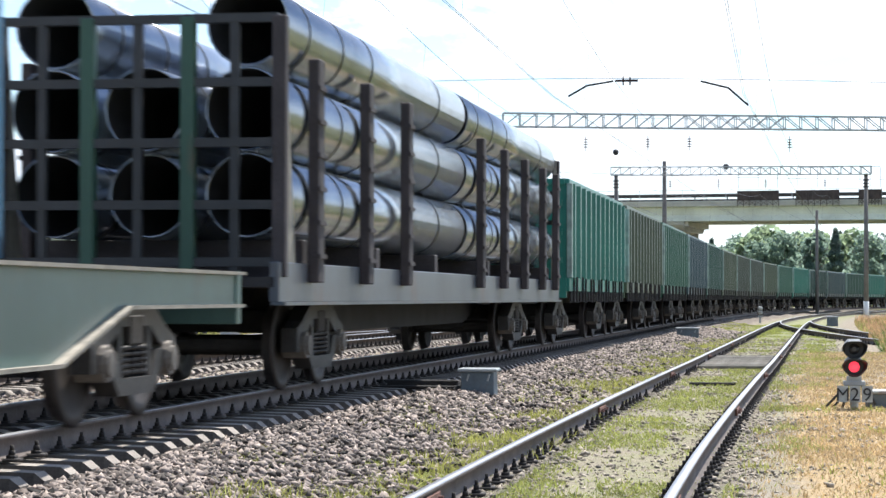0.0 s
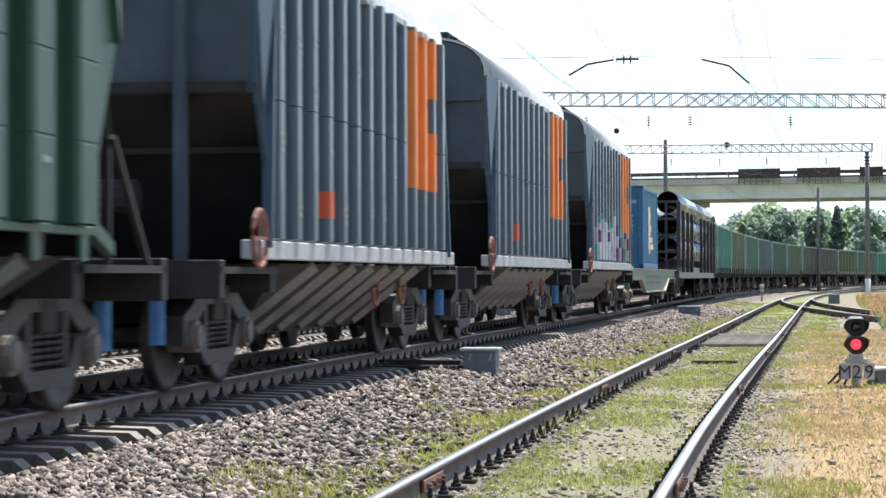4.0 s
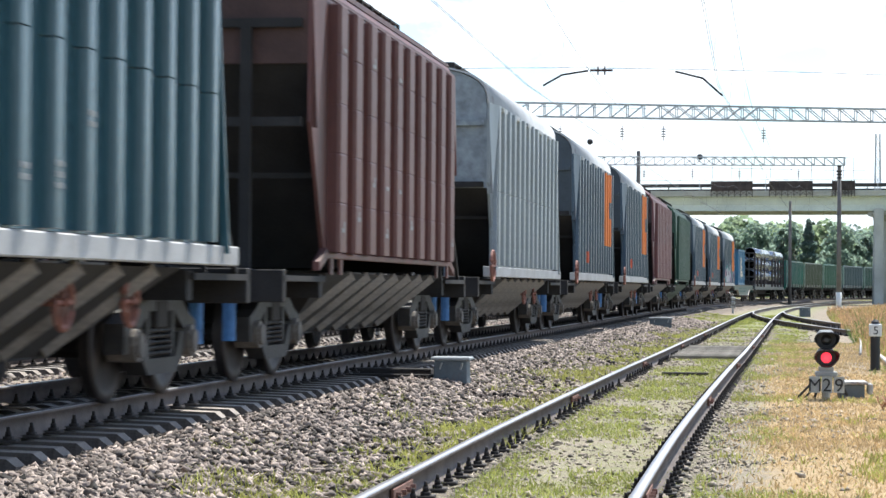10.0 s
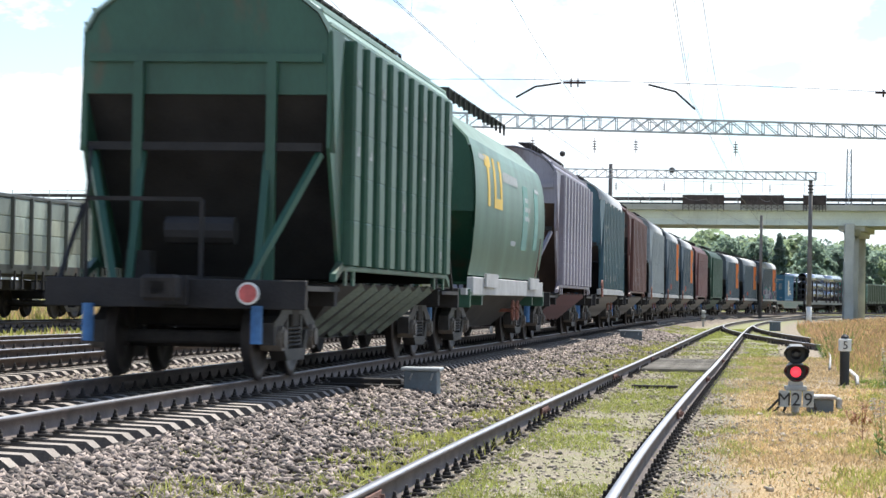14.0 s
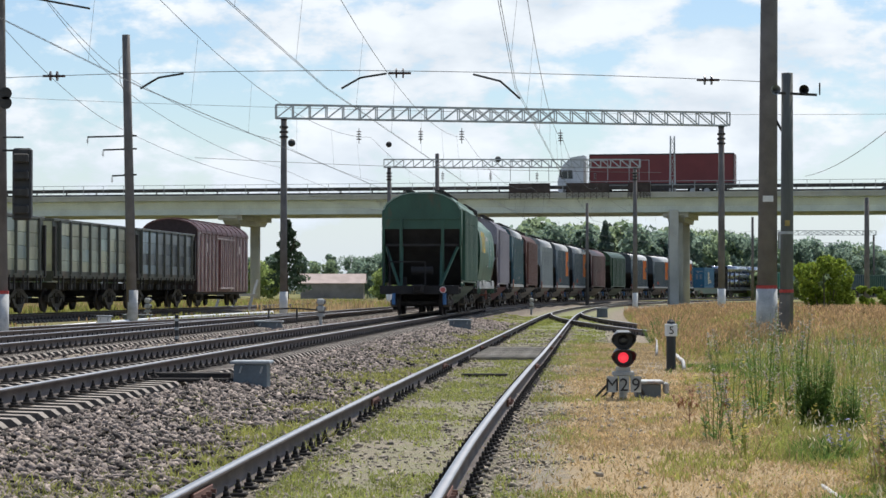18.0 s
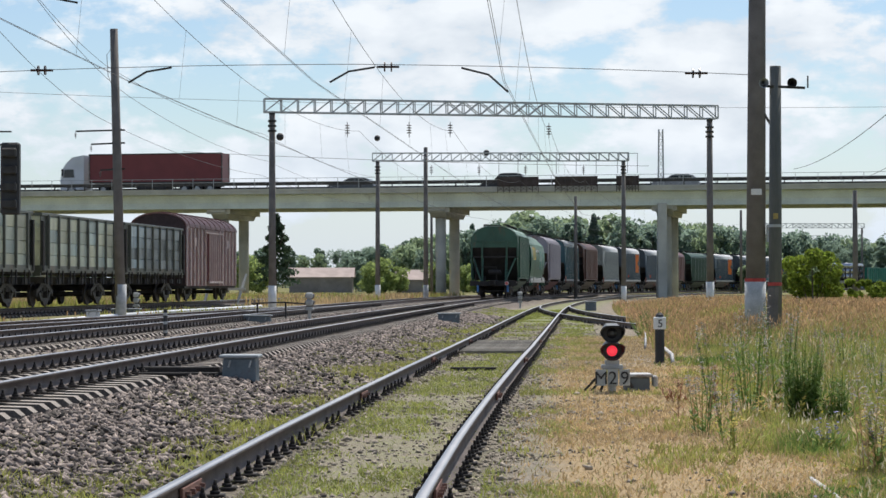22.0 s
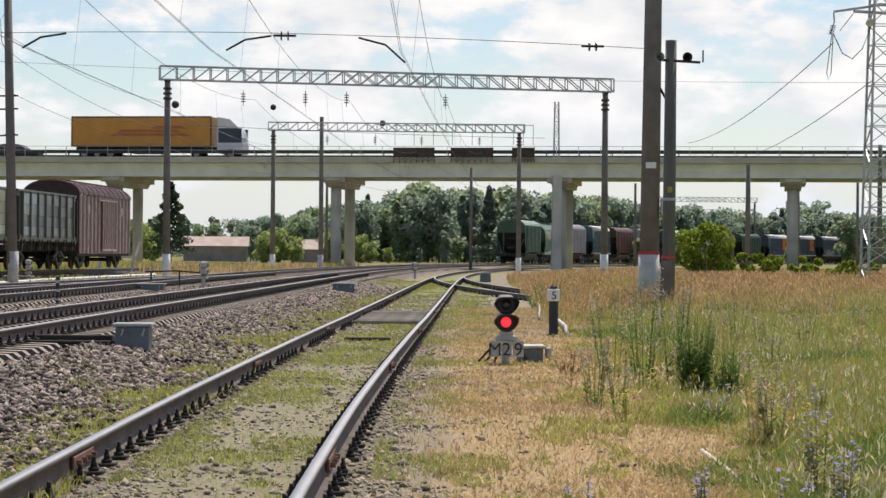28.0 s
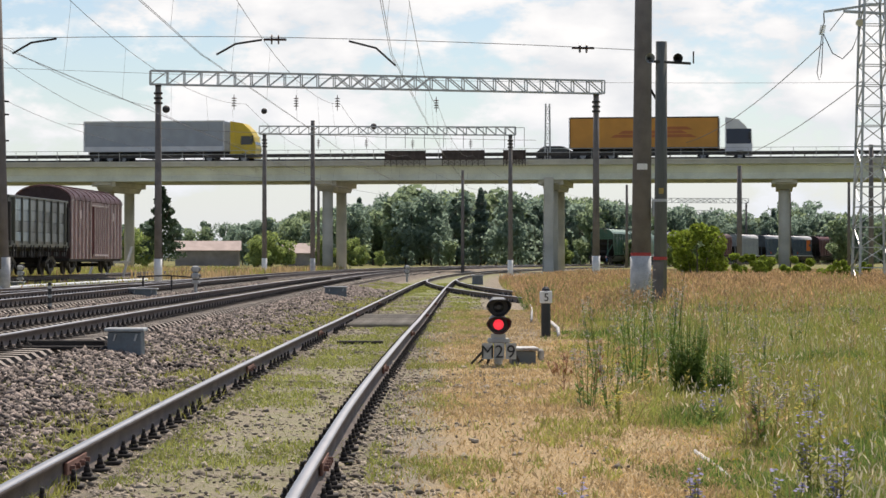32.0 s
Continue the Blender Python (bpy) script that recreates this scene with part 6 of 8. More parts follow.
lattice_mast(20.6, 206, 15.4, 0.75, 0.35, "lattice_mast", "slim galvanised lattice mast beside the bridge", 0.06)
bm = bmesh.new()
box(bm, 20.1, 20.95, 203.9, 204.6, -0.2, 8.6, bevel=0.05)
solo("concrete_pillar", bm, M_PIER, "square grey concrete pillar beside the bridge", "pillar")
pylon = lattice_mast(24.6, 100, 14.5, 1.5, 0.85, "power_pylon", "galvanised lattice power pylon with a strain arm", 0.06)
bm = bmesh.new()
beam(bm, (0.4, 0, 12.75), (-2.2, 0, 12.35), 0.1)
beam(bm, (0.4, 0, 12.3), (-1.3, 0, 12.38), 0.12)
beam(bm, (0.4, 0, 12.3), (2.4, 0, 12.5), 0.1)
part("cross_arm", bm, M_GALV, pylon)
bm = bmesh.new()
tube(bm, [(-2.2, 0, 12.3), (-2.15, 0.1, 11.9), (-2.3, 0.2, 11.4)], 0.03, 6)
part("jumper_cable", bm, M_WIRE, pylon, "looped black jumper cable")
bm = bmesh.new()
tube(bm, [(-1.3, 0, 12.3), (-1.9, 0.1, 11.5)], 0.02, 6)
part("jumper_cable", bm, M_WIRE, pylon, "looped black jumper cable")
bm = bmesh.new()
tube(bm, [(-2.2, 0.1, 11.4), (-1.8, 0, 10.5), (-1.35, 0, 10.25), (-0.9, 0, 10.7), (-0.55, 0, 11.6), (-0.5, 0, 12.1)], 0.025, 6)
part("jumper_cable", bm, M_WIRE, pylon, "looped black jumper cable")
bm = bmesh.new()
tube(bm, [(-2.25, 0.1, 11.4), (-2.5, 0, 9.6), (-2.4, 0, 9.3), (-2.3, 0, 9.6), (-2.2, 0.1, 11.4)], 0.02, 6)
part("jumper_cable", bm, M_WIRE, pylon, "looped black jumper cable")
bm = bmesh.new()
tube(bm, [(-0.6, -0.1, 12.0), (-0.6, -0.25, 11.85)], [0.1, 0.22], 12)
part("floodlight", bm, M_WHITE, pylon, "pale round floodlight")
glass = mat("glass_insulator", (0.55, 0.6, 0.58), 0.2)
bm = bmesh.new()
for i in range(5):
    tube(bm, [(-2.2 - 0.02 * i, 0.1, 11.75 - i * 0.09), (-2.2 - 0.02 * i, 0.1, 11.71 - i * 0.09)], 0.13, 10)
part("insulator", bm, glass, pylon)


def wire(name, pts, r=0.011, label="", sag=0.0, n=12):
    """One wire through its supports, sagging between them."""
    full = []
    for a, b in zip(pts, pts[1:]):
        for k in range(n):
            u = k / n
            p = Vector(a).lerp(Vector(b), u)
            p.z -= sag * 4 * u * (1 - u)
            full.append(p)
    full.append(Vector(pts[-1]))
    bm = bmesh.new()
    tube(bm, full, r, 5)
    return bm


SUPPORTS = (-55.0, 3.0, 60.0, 117.5, 175.0, 236.0, 300.0)
def track_x(off, y):
    return float(main_x(np.array(y))) + off


wires = thing("overhead_line", Matrix(), "sagging overhead catenary wires with droppers above the tracks", "overhead wires", kind="structure")
for off in (SECOND, 0.0, SIDING):
    for i, (a, b) in enumerate(zip(SUPPORTS, SUPPORTS[1:])):
        za, zb = 9.3, 9.3
        part("messenger_wire", wire("messenger_wire", [(track_x(off, a), a, za), (track_x(off, b), b, zb)], 0.009, sag=1.0), M_WIRE, wires)
        za = 0.28 if i % 2 else -0.28
        for dx in (-0.022, 0.022):
            part("contact_wire", wire("contact_wire", [(track_x(off, a) + za + dx, a, 6.75), (track_x(off, b) - za + dx, b, 6.75)], 0.0065), M_WIRE, wires)
        bm = bmesh.new()
        for u in (0.12, 0.3, 0.5, 0.7, 0.88):
            y = a + (b - a) * u
            x = track_x(off, a) + (track_x(off, b) - track_x(off, a)) * u
            tube(bm, [(x, y, 9.3 - 4 * u * (1 - u)), (x + za * (1 - 2 * u), y, 6.75)], 0.0035, 4)
        part("droppers", bm, M_WIRE, wires)
# the flexible cross-span between the two big poles
part("cross_span_wire", wire("w", [(-11.9, 60, 7.0), (-2.2, 60, 7.2), (8.5, 60, 6.9)], 0.009, sag=-0.05), M_WIRE, wires)
part("cross_span_wire", wire("w", [(-11.9, 60, 11.8), (8.5, 60, 11.8)], 0.010, sag=2.2), M_WIRE, wires)
part("cross_span_wire", wire("w", [(-9.6, 86, 6.4), (9.0, 95, 6.3)], 0.009, sag=0.1), M_WIRE, wires)
for x0, x1, z0, z1 in ((-8.15, -7.0, 6.72, 7.12), (-2.8, -1.6, 6.72, 7.12), (1.95, 0.7, 6.45, 7.1)):
    bm = bmesh.new()
    xm = x0 + (x1 - x0) * 0.42
    tube(bm, [(x0, 60, z0), (xm, 60, z0 + (z1 - z0) * 0.72), (x1, 60, z1)], 0.03, 6)
    part("steady_arm", bm, M_DARKSTEEL, wires, "bent steady arm")
for x, z in ((-1.25, 7.13), (-10.45, 7.05), (6.95, 6.95)):
    bm = bmesh.new()
    for d in (-0.09, 0.09):
        tube(bm, [(x + d - 0.02, 60, z), (x + d + 0.02, 60, z)], 0.13, 10)
    tube(bm, [(x - 0.3, 60, z), (x + 0.3, 60, z)], 0.035, 6)
    part("insulator", bm, M_PORC, wires, "brown disc insulator")
for x, y in ((-4.55, 117), (-1.35, 117), (0.78, 117), (5.95, 118), (-0.3, 175), (3.4, 175), (7.0, 175), (11.5, 175)):
    part("insulator", INS, None, wires, m=Matrix.Translation((x, y, 9.6 if y < 150 else 10.4)))
for x, y, z, r in ((-3.0, 117, 8.9, 0.16), (4.0, 176, 11.55, 0.24), (-7.9, 115, 8.85, 0.2)):
    bm = bmesh.new()
    bmesh.ops.create_icosphere(bm, subdivisions=2, radius=r, matrix=Matrix.Translation((x, y, z)))
    part("ball_fitting", bm, M_BLACK, wires, "round black fitting")
# feeders along the left poles and over the yard
for z0, z1, dx in ((10.4, 9.0, -0.6), (9.2, 7.6, 0.3), (8.4, 6.9, -0.9)):
    part("feeder_wire", wire("w", [(-11.6 + dx, 3, z0 + 2), (-11.8 + dx, 60, z0 + 1.0), (-12.1 + dx, 87, z0 - 0.6), (-8.6 + dx * 0.3, 115, z1), (-4.6, 175, z1 + 0.6)], 0.009, sag=0.35), M_WIRE, wires)
for (xa, ya, za), (xb, yb, zb), sg in (((22.39, 100, 10.96), (33.98, 214, 12.15), 0.87), ((24.09, 100, 9.24), (39.6, 209, 11.0), 0.35)):
    part("power_cable", wire("w", [(xa, ya, za), (xb, yb, zb)], 0.022, sag=sg, n=20), M_WIRE, wires)
part("cross_span_wire", wire("w", [(-20, 100, 9.9), (30, 104, 9.6)], 0.008, sag=0.4), M_WIRE, wires)


# ---------------------------------------------------------------- trackside things
def text_mesh(body, size, material, depth=0.004):
    cu = bpy.data.curves.new("lettering", "FONT")
    cu.body, cu.size, cu.extrude, cu.align_x = body, size, depth, "CENTER"
    ob = bpy.data.objects.new("tmp", cu)
    scene.collection.objects.link(ob)
    dg = bpy.context.evaluated_depsgraph_get()
    me = bpy.data.meshes.new_from_object(ob.evaluated_get(dg))
    bpy.data.objects.remove(ob)
    me.materials.clear()
    me.materials.append(material)
    return me


SIG_GREY = mat("signal_grey_paint", (0.42, 0.43, 0.42), 0.6, 0, 0.75, 1.15, 4, 40, 0.15, rust=0.15)
LAMP_RED = mat("lit_red_lens", (0.5, 0.02, 0.03), 0.2, 0, 0.95, 1.05, 4, 40, 0, emit=(1.0, 0.05, 0.08, 0.8))


def dwarf_signal(m, lettered=True, group="", label="grey dwarf shunting signal, black hoods, red lamp lit"):
    p = thing("dwarf_signal", m, label, "railway signal", group)
    bm = bmesh.new()
    tube(bm, [(0, 0, -0.2), (0, 0, 0.36)], 0.055, 12)
    box(bm, -0.14, 0.14, -0.1, 0.1, 0.30, 0.36, bevel=0.01)
    box(bm, -0.09, 0.09, -0.08, 0.08, 0.36, 0.42)
    part("post", bm, SIG_GREY, p)
    for z in (0.56, 0.79):
        bm = bmesh.new()
        box(bm, -0.12, 0.12, 0.0, 0.16, z - 0.105, z + 0.11, bevel=0.05)
        part("lamp_housing", bm, SIG_GREY, p)
    for z, lit in ((0.56, True), (0.79, False)):
        bm = bmesh.new()
        n = 22
        rings = [[], [], [], []]
        for k in range(n):
            a = 2 * math.pi * k / n
            c, s = math.cos(a), math.sin(a)
            wide = 0.165 if s > -0.2 else 0.165 * (1 - 0.45 * (abs(s) - 0.2))
            high = 0.075 if s > 0 else 0.135
            sq = math.copysign(abs(c) ** 0.6, c)
            reach = 0.22 if s > 0.2 else 0.10
            rings[0].append(bm.verts.new((0.13 * sq, -0.004, z + high * s)))
            rings[1].append(bm.verts.new((wide * sq, -reach, z + (high + 0.012) * s)))
            rings[2].append(bm.verts.new(((wide - 0.01) * sq, -reach, z + high * s)))
            rings[3].append(bm.verts.new((0.122 * sq, -0.012, z + high * 0.9 * s)))
        for ra, rb in zip(rings, rings[1:]):
            for k in range(n):
                j = (k + 1) % n
                bm.faces.new((ra[k], ra[j], rb[j], rb[k]))
        bm.faces.new(rings[3])
        hood = part("hood", bm, M_BLACK, p, "black lamp hood")
        bm = bmesh.new()
        tube(bm, [(0, -0.014, z - 0.02), (0, -0.03, z - 0.02), (0, -0.045, z - 0.02)], [0.070, 0.064, 0.03], 18)
        part("lens", bm, LAMP_RED if lit else mat("dark_lens", (0.02, 0.02, 0.025), 0.15), hood, "lit red lens" if lit else "dark lens")
    if lettered:
        bm = bmesh.new()
        for x in (-0.155, 0.0, 0.155):
            box(bm, x - 0.07, x + 0.07, -0.135, -0.125, 0.09, 0.30)
        plate = part("sign_plate", bm, mat("sign_plate_grey", (0.47, 0.48, 0.46), 0.6), p, "pale plate lettered M29")
        for ch, x in (("M", -0.155), ("2", 0.0), ("9", 0.155)):
            part("lettering", text_mesh(ch, 0.24, M_BLACK), None, plate, m=pose(x, -0.142, 0.108, 90))
        for a, b, wd in (((-0.1, 0.0, 0.3), (-0.36, 0.02, 0.02), 0.03), ((-0.1, -0.06, 0.2), (-0.28, -0.05, 0.02), 0.025), ((-0.08, 0.03, 0.2), (-0.15, 0.05, 0.0), 0.03)):
            bm = bmesh.new()
            beam(bm, a, b, wd)
            part("stay", bm, M_DARKSTEEL, p)
        bm = bmesh.new()
        tube(bm, [(0.1, 0.05, 0.3), (0.2, 0.07, 0.2), (0.28, 0.1, 0.05)], 0.02, 6)
        part("cable", bm, M_DARKSTEEL, p)
    return p


def gz(x, y):
    return float(ground_z(np.array(float(x)), np.array(float(y))))


SX, SY = 2.32, 29.7
dwarf_signal(Matrix.Translation((SX, SY, gz(SX, SY))))
bm = bmesh.new()
box(bm, SX + 0.2, SX + 0.52, SY + 0.25, SY + 0.7, gz(SX, SY) - 0.02, gz(SX, SY) + 0.18, bevel=0.01)
cab = thing("cable_box", Matrix(), "low grey cable box with a pale lid behind the signal", "cable box")
part("body", bm, mat("dark_box_paint", (0.12, 0.14, 0.15), 0.6, 0, 0.7, 1.2, 4, 40, 0.1, rust=0.15), cab)
bm = bmesh.new()
box(bm, SX + 0.16, SX + 0.56, SY + 0.2, SY + 0.75, gz(SX, SY) + 0.182, gz(SX, SY) + 0.225, bevel=0.012)
box(bm, SX + 0.565, SX + 0.63, SY + 0.25, SY + 0.5, gz(SX, SY) + 0.05, gz(SX, SY) + 0.2, bevel=0.02)
part("lid", bm, SIG_GREY, cab, "pale lid")


def picket():
    x, y = 4.02, 40.5
    p = thing("picket_post", Matrix.Translation((x, y, gz(x, y))), "black and white picket post with the digit 5", "marker post")
    bm = bmesh.new()
    tube(bm, [(0, 0, -0.2), (0, 0, 0.62)], 0.085, 14)
    tube(bm, [(0, 0, 0.80), (0, 0, 0.86), (0, 0, 0.90)], [0.085, 0.07, 0.03], 14)
    part("shaft", bm, M_BLACK, p, smooth=False)
    bm = bmesh.new()
    box(bm, -0.105, 0.105, -0.095, 0.095, 0.60, 0.82, bevel=0.012)
    part("white_panel", bm, M_WHITE, p)
    part("lettering", text_mesh("5", 0.2, M_BLACK), None, p, m=pose(0, -0.1, 0.64, 90))
    return p


picket()


def track_box(x, y, w, d, h, yaw=0.0, lid=True, label="slate-grey steel trackside box with a pale overhanging lid", material=None):
    p = thing("trackside_box", Matrix.Translation((x, y, gz(x, y))) @ Matrix.Rotation(yaw, 4, "Z"), label, "track box", "trackside boxes")
    bm = bmesh.new()
    box(bm, -w / 2, w / 2, -d / 2, d / 2, -0.05, h, bevel=0.012, taper=0.95)
    part("body", bm, material or M_BOXSIDE, p)
    bm = bmesh.new()
    box(bm, -w / 2 - 0.035, w / 2 + 0.035, -d / 2 - 0.035, d / 2 + 0.035, h, h + 0.045, bevel=0.012)
    part("lid", bm, M_BOXGREY, p, "pale lid")
    bm = bmesh.new()
    for sx in (-0.3, 0.3):
        beam(bm, (sx * w, -d / 2 - 0.01, h - 0.12), (sx * w + 0.03, -d / 2 - 0.02, h - 0.03), 0.02)
    part("latch", bm, M_GALV, p)
    return p


track_box(-2.6, 30.2, 0.46, 0.38, 0.30, -0.05)
track_box(-5.75, 73, 0.9, 0.5, 0.30)
track_box(0.45, 75.5, 0.75, 0.45, 0.28)
track_box(-10.9, 72, 0.4, 0.4, 0.42, material=M_WHITE, label="small white trackside box")
track_box(8.05, 117, 0.55, 0.5, 0.45)
track_box(-13.4, 98, 1.2, 0.5, 0.2)
for x, y in ((-13.1, 99), (-4.4, 79), (4.8, 128)):
    dwarf_signal(Matrix.Translation((x, y, gz(x, y))) @ Matrix.Rotation(math.pi, 4, "Z") @ Matrix.Scale(1.05, 4), False, "far dwarf signals", "small grey dwarf signal seen from behind")

M_PALEPIPE = mat("pale_pipe_paint", (0.62, 0.64, 0.66), 0.45, 0, 0.8, 1.1, 3, 30, 0.1)
# striped stake between the tracks
bm = bmesh.new()
tube(bm, [(0, 0, -0.1), (0, 0, 0.72)], 0.05, 10)
stake_post = thing("striped_stake", Matrix.Translation((-6.75, 56.5, gz(-6.75, 56.5))), "black and pale striped stake between the tracks", "marker post")
part("shaft", bm, M_BLACK, stake_post)
for z in (0.12, 0.34, 0.56):
    bm = bmesh.new()
    tube(bm, [(0, 0, z), (0, 0, z + 0.07)], 0.054, 10)
    part("pale_stripe", bm, M_GALV, stake_post)
bm = bmesh.new()
tube(bm, [(-1.4, 0, 0.62), (-0.3, 0, 0.66), (0.5, 0, 0.6)], 0.03, 6)
beam(bm, (-1.2, 0, -0.05), (-1.2, 0, 0.62), 0.06)
beam(bm, (-0.2, 0, -0.05), (-0.2, 0, 0.64), 0.06)
solo("low_stand", bm, M_DARKSTEEL, "low dark steel rail stand between the tracks", "stand", m=Matrix.Translation((-5.1, 80, gz(-5.1, 80))))

for pts in (((-12.9, 65.7), (-12.0, 94.6), (-9.4, 122.0)), ((-10.7, 150.0), (-9.9, 186.0))):
    bm = bmesh.new()
    tube(bm, [(x, y, gz(x, y) + 0.09) for x, y in pts], 0.075, 8)
    solo("ground_pipe", bm, M_PALEPIPE, "pale grey pipe lying along the yard track", "pipe", smooth=True)

# old sleepers and boards lying about
def board(x, y, l, w, h, yaw, material, label, tilt=0.0, lift=0.0):
    bm = bmesh.new()
    box(bm, -l / 2, l / 2, -w / 2, w / 2, 0, h, bevel=0.012)
    return solo("loose_board", bm, material, label, "board", group="boards on the ground", m=Matrix.Translation((x, y, gz(x, y) + lift)) @ Matrix.Rotation(yaw, 4, "Z") @ Matrix.Rotation(tilt, 4, "Y"))


M_PLANK = mat("weathered_plank", (0.27, 0.245, 0.205), 0.9, 0, 0.5, 1.3, 4, 40, 0.4, (1, 8, 8), per_object=0.3)
M_CHAR = mat("blackened_timber", (0.028, 0.025, 0.023), 0.9, 0, 0.6, 1.5, 4, 40, 0.4, (1, 8, 8))
board(-3.52, 30.6, 1.25, 0.20, 0.12, -0.10, M_CHAR, "blackened timber board across the ballast", lift=0.12)
board(-3.42, 30.25, 1.3, 0.12, 0.05, -0.08, M_CHAR, "charred timber plank across the ballast", lift=0.10)
board(0.62, 37.0, 0.75, 0.14, 0.06, -0.06, M_CHAR, "dark timber plank between the siding rails")
for k in range(14):
    y = 45.5 + k * 0.62
    x = float(main_x(np.array(y))) + SIDING
    board(x, y, 1.35, 0.13, 0.07, -0.063 + random.uniform(-0.02, 0.02), M_PLANK, "weathered crossing plank between the rails", lift=0.015)
M_HOSE = mat("bleached_hose", (0.45, 0.44, 0.42), 0.7, 0, 0.6, 1.2, 3, 30, 0.1)
for pts, r in ((((4.55, 49, 0.02), (5.4, 58, 0.08), (6.3, 69, 0.05)), 0.03), (((4.62, 45.5, 0.08), (4.45, 42.5, 0.05), (4.2, 40, 0.0)), 0.035), (((2.74, 16.5, -0.03), (2.66, 15.0, -0.02), (2.52, 13.2, -0.03)), 0.018)):
    bm = bmesh.new()
    tube(bm, [(x, y, gz(x, y) + z + 0.03) for x, y, z in pts], r, 8)
    solo("old_hose", bm, M_HOSE, "bleached grey-white hose lying in the grass", "hose", smooth=True)


# ---------------------------------------------------------------- parked wagons
P_BEIGE = wagon_paint("faded_beige_green", (0.43, 0.44, 0.32), rust=0.25, rust_color=(0.22, 0.21, 0.15), per_object=0.3)
P_SAGE = wagon_paint("faded_sage", (0.37, 0.41, 0.33), rust=0.25, rust_color=(0.22, 0.22, 0.17), per_object=0.3)
P_CHALK = wagon_paint("chalky_teal", (0.39, 0.47, 0.43), rust=0.2, rust_color=(0.26, 0.28, 0.24), per_object=0.3)
P_ICE = wagon_paint("worn_ice_blue", (0.36, 0.44, 0.47), rust=0.3, rust_color=(0.12, 0.14, 0.15), per_object=0.3)
P_DIRTY = wagon_paint("dirty_dark_green", (0.07, 0.075, 0.06), rust=0.2)
P_DARKGREY = wagon_paint("dark_patched_grey", (0.15, 0.165, 0.17), rust=0.25, rust_color=(0.34, 0.41, 0.43), per_object=0.7)
P_BOXCAR = wagon_paint("faded_maroon", (0.19, 0.082, 0.080), rust=0.25, rust_color=(0.20, 0.13, 0.12))


def yard_pose(y, lift=0.1):
    return Matrix.Translation((-14.45 + 0.1 * (y - 117), y, MAIN_Z + lift)) @ Matrix.Rotation(math.pi / 2 - math.atan(0.1), 4, "Z")


def tall_gondola(y, paints, rib_paint, label):
    """paints: the body's first, then those of its patched panels by share along the side."""
    paint = paints[0]
    pick = random.Random(int(y))
    w = gondola(label, paint, "parked wagons", False)
    for c in w.children:
        if c.name.startswith(("rib", "rim")):
            c.data = painted(GON["rib" if c.name.startswith("rib") else "rim"], c.name.split(".")[0], rib_paint)
        if c.name.startswith(("rib", "side_wall", "end_wall")):
            c.matrix_basis = c.matrix_basis @ Matrix.Diagonal((1, 1, 1.07, 1))
        if c.name.startswith("rim"):
            c.matrix_basis = Matrix.Translation((0, 0, 0.22))
        if c.name.startswith("side_wall"):
            c.data = painted(GON["body"], "side_wall", rib_paint)
    ribs = [c for c in w.children if c.name.startswith("rib")]
    for i, c in enumerate(ribs):
        if i < 8:
            c.matrix_basis = Matrix.Translation((-5.46 + i * 1.56, -1.5, 0)) @ Matrix.Diagonal((0.55, 0.9, 1.07, 1))
        else:
            bpy.data.objects.remove(c)
    for i in range(7):
        for k, (z0, z1) in enumerate(((1.50, 2.05), (2.056, 2.56), (2.566, 3.07), (3.076, 3.60))):
            q = bmesh.new()
            box(q, -5.46 + i * 1.56 + 0.07, -5.46 + (i + 1) * 1.56 - 0.07, -1.55, -1.497, z0, z1, bevel=0.025)
            part("panel", q, pick.choice(paints if paint is not P_DARKGREY or i < 3 else paints[:2]), w)
    w.matrix_basis = yard_pose(y)
    return w


tall_gondola(68.4, (P_BEIGE, P_SAGE, P_SAGE), P_DIRTY, "faded beige-green gondola wagon, parked in the yard")
tall_gondola(82.3, (P_BEIGE, P_SAGE, P_BEIGE, P_CHALK), P_DIRTY, "faded beige-green gondola wagon, parked in the yard")
tall_gondola(96.2, (P_BEIGE, P_BEIGE, P_SAGE, P_CHALK), P_DIRTY, "faded beige-green gondola wagon, parked in the yard")
tall_gondola(110.1, (P_DARKGREY, P_DARKGREY, P_ICE, P_ICE), P_DIRTY, "dark grey patched gondola wagon, parked in the yard")


